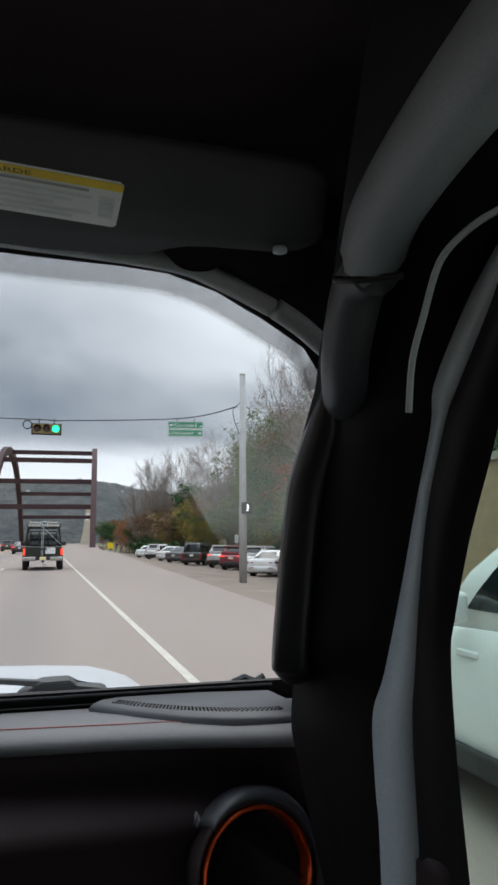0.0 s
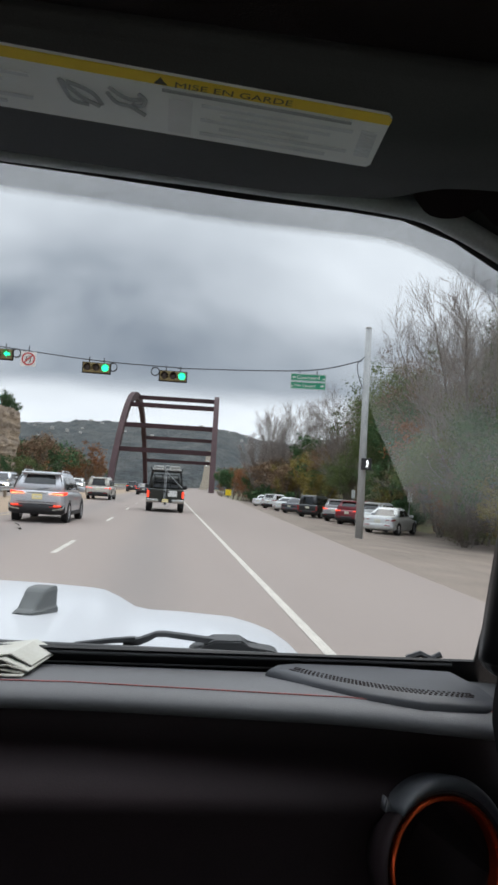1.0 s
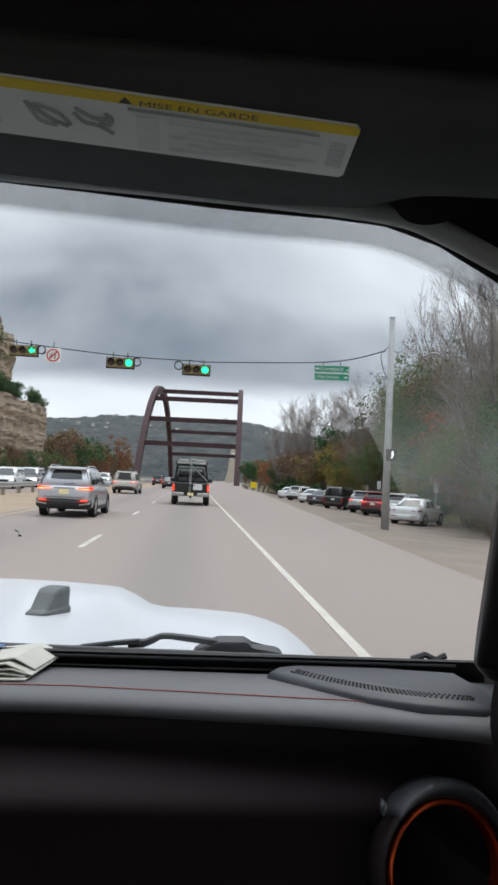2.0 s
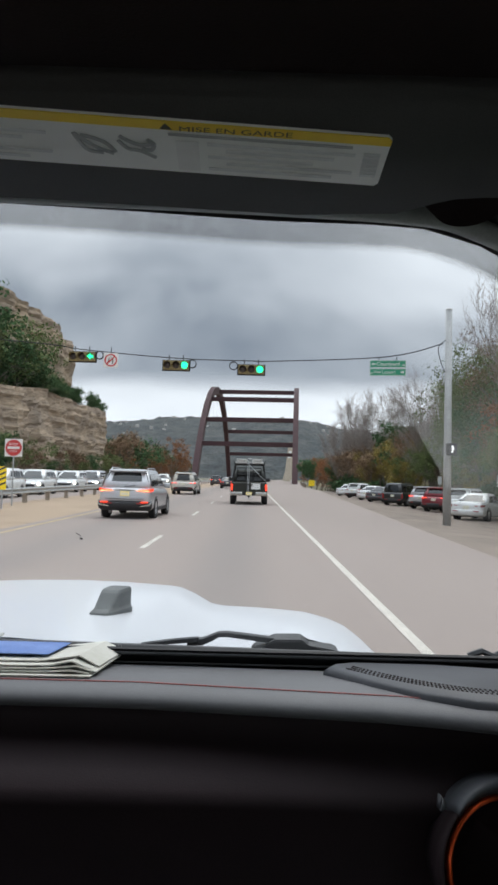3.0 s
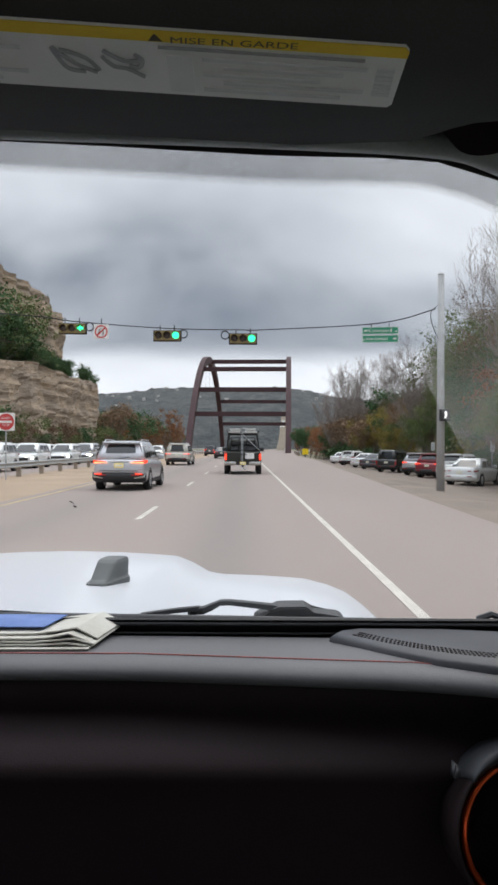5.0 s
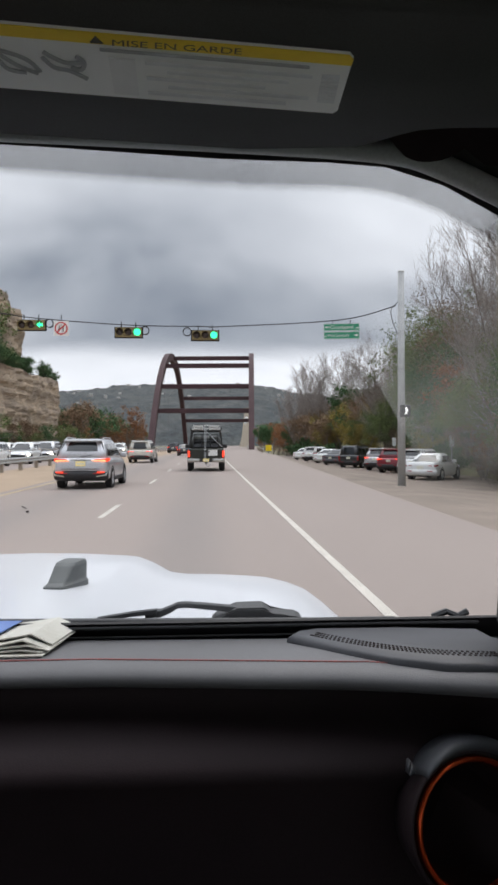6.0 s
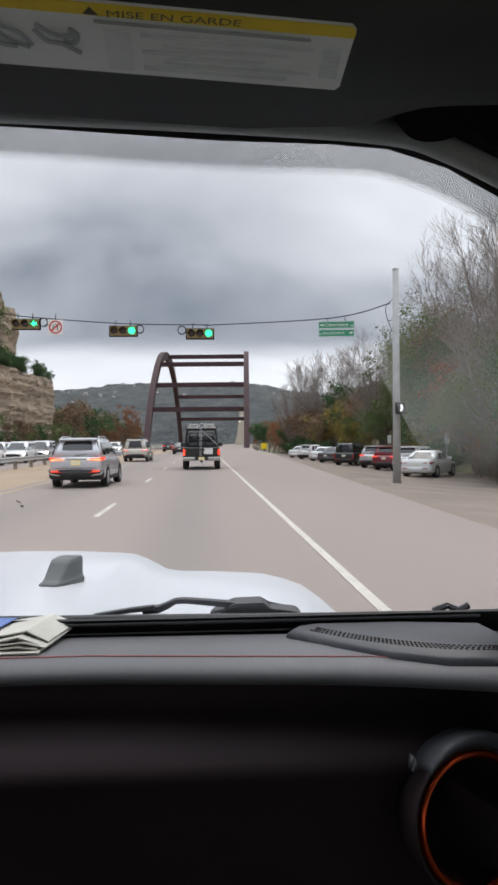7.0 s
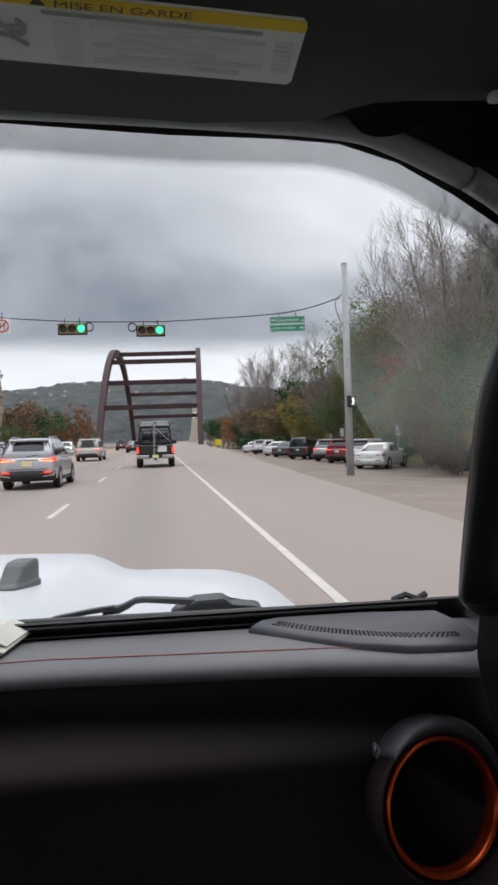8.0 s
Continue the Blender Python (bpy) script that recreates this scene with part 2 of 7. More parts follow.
def lane_stain(m, lanes):
    """Darker oil-stained strips down the middle of the lanes."""
    nt = m.node_tree
    bs = nt.nodes["Principled BSDF"]
    tc = nt.nodes.new("ShaderNodeTexCoord")
    sp = nt.nodes.new("ShaderNodeSeparateXYZ")
    nt.links.new(tc.outputs["Object"], sp.inputs[0])
    nz = nt.nodes.new("ShaderNodeTexNoise")
    nz.inputs["Scale"].default_value, nz.inputs["Detail"].default_value = 0.12, 4
    nt.links.new(tc.outputs["Object"], nz.inputs["Vector"])
    color = bs.inputs["Base Color"].links[0].from_socket
    for x in lanes:
        d = nt.nodes.new("ShaderNodeMath")
        d.operation = "SUBTRACT"
        d.inputs[1].default_value = x
        nt.links.new(sp.outputs["X"], d.inputs[0])
        a = nt.nodes.new("ShaderNodeMath")
        a.operation = "ABSOLUTE"
        nt.links.new(d.outputs[0], a.inputs[0])
        r = nt.nodes.new("ShaderNodeMapRange")
        r.interpolation_type = "SMOOTHSTEP"
        r.inputs["From Min"].default_value, r.inputs["From Max"].default_value = 0.95, 0.1
        nt.links.new(a.outputs[0], r.inputs["Value"])
        k = nt.nodes.new("ShaderNodeMath")
        k.operation = "MULTIPLY"
        nt.links.new(r.outputs[0], k.inputs[0])
        nt.links.new(nz.outputs["Fac"], k.inputs[1])
        mx = nt.nodes.new("ShaderNodeMix")
        mx.data_type = "RGBA"
        mx.inputs["B"].default_value = (0.20, 0.18, 0.17, 1)
        nt.links.new(k.outputs[0], mx.inputs["Factor"])
        nt.links.new(color, mx.inputs["A"])
        color = mx.outputs["Result"]
    nt.links.new(color, bs.inputs["Base Color"])


lane_stain(ASPHALT, (-0.35, -4.0))
GRASS_DRY = material("dry_grass_ground", (0.22, 0.18, 0.11), 0.95, vary=0.3, scale=0.3, fine=9, bump=0.5, depth=0.05, other=(0.10, 0.11, 0.05))
MEDIAN = material("tan_median", (0.36, 0.27, 0.19), 0.9, vary=0.15, scale=0.4, fine=15, bump=0.3, depth=0.01)
LINE = material("road_paint_white", (0.53, 0.495, 0.44), 0.7, vary=0.18, scale=2.5, fine=40, bump=0.2)
LINE_Y = material("road_paint_yellow", (0.44, 0.34, 0.19), 0.7, vary=0.2, scale=2.5, fine=40, bump=0.2)
STEEL = material("galvanised_steel", (0.42, 0.44, 0.45), 0.5, 0.7, vary=0.15, scale=6, fine=80)
ALU = material("pale_aluminium", (0.62, 0.62, 0.60), 0.5, 0.4, vary=0.12, scale=6, fine=80)
POLE = material("pole_galvanised", (0.42, 0.43, 0.43), 0.6, 0.25, vary=0.12, scale=3, fine=60)
WOODPOST = material("weathered_timber", (0.30, 0.25, 0.20), 0.9, vary=0.25, scale=4, fine=60)
BRIDGE = material("weathering_steel", (0.052, 0.023, 0.026), 0.8, vary=0.22, scale=0.25, fine=3, bump=0.2, depth=0.03)
CONCRETE = material("bridge_concrete", (0.38, 0.35, 0.31), 0.9, vary=0.15, scale=0.5, fine=12)
TANWALL = material("tan_block", (0.40, 0.30, 0.19), 0.9, vary=0.12, scale=1.5, fine=40, bump=0.3, depth=0.01)
SIGN_GREEN = material("sign_green", (0.02, 0.27, 0.15), 0.45, vary=0.05, scale=3, fine=60, bump=0.0)
SIGN_WHITE = material("sign_white", (0.78, 0.78, 0.76), 0.5, vary=0.05, scale=3, fine=60, bump=0.0)
SIGN_RED = material("sign_red", (0.55, 0.05, 0.05), 0.5, vary=0.06, scale=3, fine=60, bump=0.0)
# Sign yellow brightened by a faint added emission; the panels hold no lamp.
SIGN_YELLOW = material("sign_yellow", (0.85, 0.62, 0.02), 0.5, vary=0.05, scale=3, fine=60, bump=0.0, emit=0.15)
SIGNAL_TAN = material("signal_housing_tan", (0.24, 0.19, 0.085), 0.6, vary=0.12, scale=8, fine=90)
SIGNAL_DARK = material("signal_lens_dark", (0.05, 0.035, 0.03), 0.4, vary=0.1, scale=8, fine=90)
CABLE = material("black_cable", (0.02, 0.02, 0.022), 0.6, vary=0.1, scale=8, fine=90)
GREEN_LAMP = glow_material("green_lamp", (0.03, 1.0, 0.40), 2.3)
WHITE_LAMP = glow_material("walk_lamp", (1.0, 1.0, 1.0), 1.6)
TAIL_LIT = glow_material("lit_tail_lamp", (1.0, 0.07, 0.035), 1.9)
HEAD_LIT = glow_material("lit_head_lamp", (1.0, 0.84, 0.56), 26.0)
TAIL_CORE = glow_material("tail_lamp_core", (1.0, 0.36, 0.16), 3.2)
TAIL = material("tail_lamp_red", (0.30, 0.02, 0.02), 0.2, vary=0.1, scale=20, fine=200, bump=0.0, coat=0.6)
HEADLAMP = material("head_lamp_clear", (0.55, 0.57, 0.6), 0.15, vary=0.1, scale=20, fine=200, bump=0.0, coat=0.8)
CARGLASS = material("car_glass", (0.012, 0.015, 0.017), 0.06, vary=0.1, scale=3, fine=60, bump=0.0, spec=0.7)
TYRE = material("tyre_rubber", (0.018, 0.018, 0.019), 0.85, vary=0.2, scale=12, fine=120)
RIM = material("alloy_rim", (0.45, 0.46, 0.48), 0.32, 0.8, vary=0.1, scale=12, fine=120)
BLACKPL = material("black_plastic", (0.022, 0.022, 0.024), 0.6, vary=0.15, scale=9, fine=120)
CHROME = material("chrome", (0.46, 0.45, 0.42), 0.22, 1.0, vary=0.08, scale=9, fine=120, bump=0.05)
PLATE = material("plate_white", (0.75, 0.72, 0.55), 0.5, vary=0.05, scale=9, fine=120, bump=0.0)
# Yellow and emission stand in for headlight thrown back by the plate.
PLATE_GLOW = material("plate_lit_yellow", (0.80, 0.66, 0.28), 0.5, vary=0.05, scale=9, fine=120, bump=0.0, emit=0.2)


def paint(name, color, metal=0.3):
    return material(name, color, 0.32, metal, vary=0.05, scale=1.5, fine=40, bump=0.03, coat=0.7)


P_SILVER = paint("paint_silver", (0.50, 0.51, 0.535), 0.40)
P_CHAMPAGNE = paint("paint_champagne", (0.62, 0.60, 0.545), 0.25)
P_WHITE = paint("paint_white", (0.74, 0.76, 0.76), 0.0)
P_BLACK = paint("paint_black", (0.016, 0.017, 0.018), 0.1)
P_GREEN = material("paint_dark_green", (0.015, 0.017, 0.011), 0.38, 0.1, vary=0.08, scale=1.5, fine=40, bump=0.03, coat=0.15)
P_RED = paint("paint_red", (0.22, 0.018, 0.03), 0.2)
P_DARK = paint("paint_charcoal", (0.06, 0.065, 0.075), 0.3)


# ---- mesh helpers ----
def thing(name, label, category, m=None, group="", kind=""):
    ob = new(name)
    ob.empty_display_size = 0.2
    if m is not None:
        ob.matrix_basis = m
    return tagged(ob, label, category, group, kind)


def finish(name, bm, mat, smooth=False):
    bmesh.ops.recalc_face_normals(bm, faces=bm.faces[:])
    me = bpy.data.meshes.new(name)
    bm.to_mesh(me)
    bm.free()
    me.materials.append(mat)
    if smooth:
        me.polygons.foreach_set("use_smooth", [True] * len(me.polygons))
    return me


def part(name, bm, mat, parent, label="", smooth=False):
    ob = new(name, finish(name, bm, mat, smooth))
    ob.parent = parent
    if label:
        ob["label"] = label
    return ob


def solo(name, bm, mat, label, category, kind="", m=None, smooth=False, group=""):
    ob = new(name, finish(name, bm, mat, smooth))
    if m is not None:
        ob.matrix_basis = m
    return tagged(ob, label, category, group, kind)


def box(bm, x0, x1, y0, y1, z0, z1, bevel=0.0, m=None):
    vs = [bm.verts.new((x, y, z)) for x in (x0, x1) for y in (y0, y1) for z in (z0, z1)]
    fs = [bm.faces.new([vs[i] for i in q]) for q in ((0, 1, 3, 2), (4, 6, 7, 5), (0, 4, 5, 1), (2, 3, 7, 6), (0, 2, 6, 4), (1, 5, 7, 3))]
    if bevel:
        es = list({e for f in fs for e in f.edges})
        r = bmesh.ops.bevel(bm, geom=es, offset=bevel, segments=2, affect="EDGES", profile=0.5)
        vs = list({v for f in r["faces"] for v in f.verts} | {v for v in vs if v.is_valid})
    if m is not None:
        bmesh.ops.transform(bm, matrix=m, verts=[v for v in vs if v.is_valid])
    return bm


def loft(bm, rings, closed=True, caps=True):
    made = [[bm.verts.new(p) for p in ring] for ring in rings]
    n = len(made[0])
    for a, b in zip(made, made[1:]):
        for i in range(n if closed else n - 1):
            j = (i + 1) % n
            bm.faces.new((a[i], a[j], b[j], b[i]))
    if caps and closed:
        bm.faces.new(made[0][::-1])
        bm.faces.new(made[-1])
    return bm


def tube(bm, pts, radii, n=8, flat=1.0):
    pts = [Vector(p) for p in pts]
    if not isinstance(radii, (list, tuple)):
        radii = [radii] * len(pts)
    rings = []
    for i, p in enumerate(pts):
        d = (pts[min(i + 1, len(pts) - 1)] - pts[max(i - 1, 0)]).normalized()
        up = Vector((0, 0, 1)) if abs(d.z) < 0.9 else Vector((0, 1, 0))
        a = d.cross(up).normalized()
        b = a.cross(d)
        rings.append([p + radii[i] * (math.cos(2 * math.pi * k / n) * a + flat * math.sin(2 * math.pi * k / n) * b) for k in range(n)])
    return loft(bm, rings)


def slab(bm, pts, thick):
    """A flat polygon with thickness; thick is a vector."""
    a = [bm.verts.new(p) for p in pts]
    b = [bm.verts.new(Vector(p) + Vector(thick)) for p in pts]
    bm.faces.new(a)
    bm.faces.new(b[::-1])
    for i in range(len(a)):
        j = (i + 1) % len(a)
        bm.faces.new((a[i], b[i], b[j], a[j]))
    return bm


def ribbon(bm, left, right, thick):
    """A bent solid strip between two edges."""
    t = Vector(thick)
    rings = [[Vector(a), Vector(b), Vector(b) + t, Vector(a) + t] for a, b in zip(left, right)]
    return loft(bm, rings)


def lathe(bm, profile, n, m=None, ring=False):
    """profile: (radius, height) along local x; ring: the profile closes on itself."""
    if ring:
        profile = list(profile) + [profile[0]]
    rings = [[Vector((h, r * math.cos(2 * math.pi * k / n), r * math.sin(2 * math.pi * k / n))) for k in range(n)] for r, h in profile]
    if m is not None:
        rings = [[m @ p for p in row] for row in rings]
    return loft(bm, rings, caps=not ring)


def smooth_path(pts, steps=6):
    """Catmull-Rom through the points."""
    pts = [Vector(p) for p in pts]
    out = []
    for i in range(len(pts) - 1):
        p0, p1, p2, p3 = pts[max(i - 1, 0)], pts[i], pts[i + 1], pts[min(i + 2, len(pts) - 1)]
        for k in range(steps):
            t = k / steps
            out.append(0.5 * (2 * p1 + (p2 - p0) * t + (2 * p0 - 5 * p1 + 4 * p2 - p3) * t * t + (3 * p1 - p0 - 3 * p2 + p3) * t ** 3))
    return out + [pts[-1]]


def lettering(name, text, size, mat, parent, m, label="", width=0.0):
    cu = bpy.data.curves.new(name, "FONT")
    cu.offset = 0.0
    cu.body, cu.size, cu.align_x, cu.align_y = text, size, "CENTER", "CENTER"
    tmp = bpy.data.objects.new(name, cu)
    scene.collection.objects.link(tmp)
    bpy.context.view_layer.update()
    me = bpy.data.meshes.new_from_object(tmp.evaluated_get(bpy.context.evaluated_depsgraph_get()))
    bpy.data.objects.remove(tmp)
    me.materials.clear()
    me.materials.append(mat)
    if width:
        xs = [v.co.x for v in me.vertices]
        k = width / (max(xs) - min(xs))
        me.transform(Matrix.Diagonal((k, 1, 1, 1)))
    ob = new(name, me)
    ob.parent = parent
    ob.matrix_basis = m
    if label:
        ob["label"] = label
    return ob

def rounded(hx, y0, y1, r, z, n=4):
    """A rounded rectangle, anticlockwise."""
    pts = []
    for cx, cy, a0 in ((hx - r, y1 - r, 0), (-hx + r, y1 - r, 90), (-hx + r, y0 + r, 180), (hx - r, y0 + r, 270)):
        for k in range(n + 1):
            a = radians(a0 + 90 * k / n)
            pts.append(Vector((cx + r * math.cos(a), cy + r * math.sin(a), z)))
    return pts


# ---- the vehicle that carries the camera ----
CX = -0.36  # centre line of the vehicle
jeep = thing("off_road_vehicle", "white off-road vehicle with black interior and upright windshield", "car")


def on_glass(x, v, out=0.0):
    """A point of the windshield: v 0 at the cowl, 1 at the header; out metres in front of it."""
    y, z = 0.68 - 0.29 * v, 1.275 + 0.347 * v
    return Vector((x, y + out * 0.767, z + out * 0.641))


def on_visor(x, y, down=0.0):
    return Vector((x, y, 1.608 - 0.26 * (y - 0.319) - down))


# windshield opening, right-hand half from the top centre round to the cowl
edge = [(CX, 1.006), (-0.20, 0.997), (-0.082, 0.987), (0.007, 0.9775), (0.070, 0.9755), (0.103, 0.971), (0.139, 0.949), (0.178, 0.908), (0.213, 0.865), (0.238, 0.80), (0.250, 0.66), (0.262, 0.40), (0.280, 0.10), (0.285, 0.024)]
ring = edge + [(2 * CX - x, v) for x, v in edge[::-1][:-1]]

bm = bmesh.new()
slab(bm, [on_glass(x, v) for x, v in ((-1.05, -0.06), (0.33, -0.06), (0.33, 1.05), (-1.05, 1.05))], Vector((0, 0.0035, 0.003)))
glass = part("windshield", bm, GLASS, jeep, "clear curved windshield glass")
glass.visible_shadow = False

bm = bmesh.new()
inner = [on_glass(x, v, -0.003) for x, v in ring]
outer = []
for x, v in ring:
    outer.append(on_glass(CX + (x - CX) * 1.16 + (0.02 if x > CX else -0.02), 0.5 + (v - 0.5) * 1.34, -0.003))
n = len(inner)
va, vb = [bm.verts.new(p) for p in inner], [bm.verts.new(p) for p in outer]
vc, vd = [bm.verts.new(p + Vector((0, 0.002, 0.0016))) for p in inner], [bm.verts.new(p + Vector((0, 0.002, 0.0016))) for p in outer]
for i in range(n - 1):
    for a, b in ((va, vb), (vb, vd), (vd, vc), (vc, va)):
        bm.faces.new((a[i], a[i + 1], b[i + 1], b[i]))
part("windshield_gasket", bm, RUBBER, jeep, "black rubber windshield surround")

bm = bmesh.new()
tube(bm, [on_glass(-0.98, 0.016, -0.005), on_glass(0.262, 0.016, -0.005)], 0.0017, 8)
tube(bm, [on_glass(-0.98, -0.004, -0.009), on_glass(0.262, -0.004, -0.009)], 0.0012, 8)
part("defroster_lip", bm, DASH, jeep, "grey ridged lip at the foot of the glass", True)

# printed dot band along the top edge
bm = bmesh.new()
uv = bm.loops.layers.uv.new("UVMap")
dense = smooth_path([(x, v, 0) for x, v in edge[:10]], 6)
full = [Vector((2 * CX - p.x, p.y, 0)) for p in dense[::-1]] + dense[1:]
run, prev, rows_ = 0.0, None, []
for k, p in enumerate(full):
    a, b = full[max(k - 1, 0)], full[min(k + 1, len(full) - 1)]
    d = Vector(((b.x - a.x), (b.y - a.y) * 0.45, 0)).normalized()
    nrm = Vector((d.y, -d.x, 0))
    q = p + Vector((nrm.x * 0.0175, nrm.y * 0.0175 / 0.45, 0))
    if prev is not None:
        run += (Vector((p.x, p.y * 0.45, 0)) - prev).length
    prev = Vector((p.x, p.y * 0.45, 0))
    rows_.append((bm.verts.new(on_glass(p.x, p.y, -0.0015)), bm.verts.new(on_glass(q.x, q.y, -0.0015)), run))
for (a, b, r), (c, d, s) in zip(rows_, rows_[1:]):
    f = bm.faces.new((a, b, d, c))
    for loop, co in zip(f.loops, ((r, 0), (r, 0.0175), (s, 0.0175), (s, 0))):
        loop[uv].uv = co
part("dot_band", bm, FRIT, jeep, "black printed dot band on the glass")

# dust left outside the arc of the wiper
bm = bmesh.new()
arc = [(0.106, 0.70), (0.122, 0.63), (0.140, 0.565), (0.165, 0.475), (0.190, 0.385), (0.215, 0.29)]
right_edge = [(0.243, 0.74), (0.249, 0.66), (0.254, 0.57), (0.260, 0.47), (0.265, 0.38), (0.270, 0.29)]
lv = [bm.verts.new(on_glass(x, v, 0.004)) for x, v in [(0.098, 0.86)] + arc]
rv = [bm.verts.new(on_glass(x, v, 0.004)) for x, v in [(0.232, 0.90)] + right_edge]
uv = bm.loops.layers.uv.new("UVMap")
for i in range(len(lv) - 1):
    f = bm.faces.new((lv[i], rv[i], rv[i + 1], lv[i + 1]))
    for loop, co in zip(f.loops, ((0, 1 - i / 5), (1, 1 - i / 5), (1, 1 - (i + 1) / 5), (0, 1 - (i + 1) / 5))):
        loop[uv].uv = co
dust = part("dust_film", bm, DUST, jeep, "hazy dust film on the unwiped glass")
dust.visible_shadow = False

# dried insect marks on the outside of the glass
rnd = random.Random(8)
specks = [(-0.150, 0.578, 1.397, 0.0030), (-0.148, 0.582, 1.393, 0.0018)]
for x, y, z, r in specks:
    v = (z - 1.275) / 0.347
    bm = bmesh.new()
    lo, hi = [], []
    for j in range(9):
        a = 2 * math.pi * j / 9
        k = r * rnd.uniform(0.5, 1.2)
        px, pv = x + k * math.cos(a), v + k * math.sin(a) / 0.45
        if r > 0.0025:
            px, pv = x + k * math.cos(a) * 0.9, v - (k * math.cos(a) * 0.7 - 0.22 * k * math.sin(a)) / 0.45
        lo.append(on_glass(px, pv, 0.0046))
        hi.append(on_glass(x + (px - x) * 0.6, v + (pv - v) * 0.6, 0.0052))
    loft(bm, [lo, hi])
    part("dirt_speck", bm, SPECK, glass)

# header trim along the top of the glass, with its joint
bm = bmesh.new()
tube(bm, smooth_path([(-0.95, 0.367, 1.630), (-0.3, 0.374, 1.6222), (-0.10, 0.377, 1.6192), (0.02, 0.379, 1.6165), (0.10, 0.382, 1.6135), (0.135, 0.390, 1.608), (0.180, 0.402, 1.594)], 5), 0.0069, 12)
part("header_trim", bm, TRIM_GREY, jeep, "grey moulded header trim", True)
bm = bmesh.new()
tube(bm, smooth_path([(0.183, 0.402, 1.5935), (0.205, 0.407, 1.583), (0.235, 0.412, 1.562)], 4), 0.0080, 10)
part("corner_trim", bm, TRIM_GREY, jeep, "grey moulded corner trim", True)
bm = bmesh.new()
box(bm, -0.95, 0.24, 0.345, 0.40, 1.628, 1.66, 0.004)
part("header_rail", bm, RUBBER, jeep)

def label_y(x):
    """Upper edge of the warning label, which runs slightly askew across the visor."""
    return 0.2871 + (x - 0.062) * 0.073


# sun visor with its warning label
bm = bmesh.new()
vis = [(-0.50, 0.262), (0.158, 0.266), (0.172, 0.272), (0.186, 0.318), (0.176, 0.328), (0.162, 0.333), (0.119, 0.329), (0.103, 0.331), (0.0947, 0.3375), (0.0870, 0.3450), (0.0760, 0.3500), (0.02, 0.3502), (-0.032, 0.3470), (-0.114, 0.3415), (-0.50, 0.330)]
slab(bm, [on_visor(x, y) for x, y in vis], (0, 0.003, 0.014))
bmesh.ops.bevel(bm, geom=bm.edges[:], offset=0.003, segments=2, affect="EDGES")
visor = part("sun_visor", bm, VISOR, jeep, "dark grey cloth sun visor folded up", True)
bm = bmesh.new()
slab(bm, [on_visor(x, label_y(x) + d, 0.002) for x, d in ((-0.27, 0.0), (0.060, 0.0), (0.062, 0.002), (0.0607, 0.0325), (0.0587, 0.0345), (-0.27, 0.0345))], (0, 0, 0.0012))
part("warning_label", bm, LABEL_WHITE, visor, "white and yellow air bag warning label")
bm = bmesh.new()
slab(bm, [on_visor(x, label_y(x) + d, 0.0026) for x, d in ((-0.27, 0.0), (0.060, 0.0), (0.062, 0.002), (0.0618, 0.0053), (-0.27, 0.0053))], (0, 0, 0.0005))
part("label_heading", bm, LABEL_YELLOW, visor, "yellow heading strip of the label")


# lines of print too small to read, the code block and the pictogram
def print_on_label(name, pts, mat, down=0.0027):
    bm = bmesh.new()
    slab(bm, [on_visor(x, label_y(x) + d, down) for x, d in pts], (0, 0, 0.0005))
    part(name, bm, mat, visor)


print_on_label("print_bar", ((-0.044, 0.0075), (0.044, 0.0075), (0.044, 0.0088), (-0.044, 0.0088)), LABEL_INK)
for i in range(5):
    y = 0.0122 + i * 0.0042
    for x0, x1 in ((-0.026 + 0.009 * (i % 2), 0.046 - 0.010 * (i % 3)), (-0.25, -0.102 - 0.012 * (i % 3))):
        print_on_label("print_bar", ((x0, y), (x1, y), (x1, y + 0.0017), (x0, y + 0.0017)), LABEL_GREY)
print_on_label("print_block", ((-0.041, 0.0120), (-0.030, 0.0120), (-0.030, 0.0320), (-0.041, 0.0320)), LABEL_PALE)
for i in range(7):
    y = 0.0112 + i * 0.0024
    print_on_label("code_bar", ((0.0500, y), (0.0580, y), (0.0580, y + 0.0018), (0.0500, y + 0.0018)), LABEL_GREY)
# pictogram: two slanted shapes of curved bars
for cx, strokes in ((-0.0800, (((-0.009, 0.001), (-0.004, 0.006), (0.001, 0.010), (0.008, 0.013)), ((-0.006, 0.002), (0.001, 0.004), (0.006, 0.007), (0.009, 0.012)), ((-0.009, 0.001), (-0.007, 0.007), (-0.004, 0.012), (0.003, 0.013)))), (-0.0605, (((-0.007, 0.001), (-0.003, 0.004), (0.002, 0.006), (0.008, 0.005)), ((-0.008, 0.004), (-0.004, 0.009), (0.002, 0.010), (0.009, 0.014)), ((0.006, 0.002), (0.009, 0.005), (0.007, 0.009), (0.003, 0.008))))):
    for line in strokes:
        pts = smooth_path([(x, d, 0) for x, d in line], 4)
        edge_a, edge_b = [], []
        for i, p in enumerate(pts):
            d = (pts[min(i + 1, len(pts) - 1)] - pts[max(i - 1, 0)]).normalized() * 0.0009
            edge_a.append((cx + p.x - d.y, 0.0108 + p.y + d.x))
            edge_b.append((cx + p.x + d.y, 0.0108 + p.y - d.x))
        print_on_label("pictogram", edge_a + edge_b[::-1], LABEL_INK)
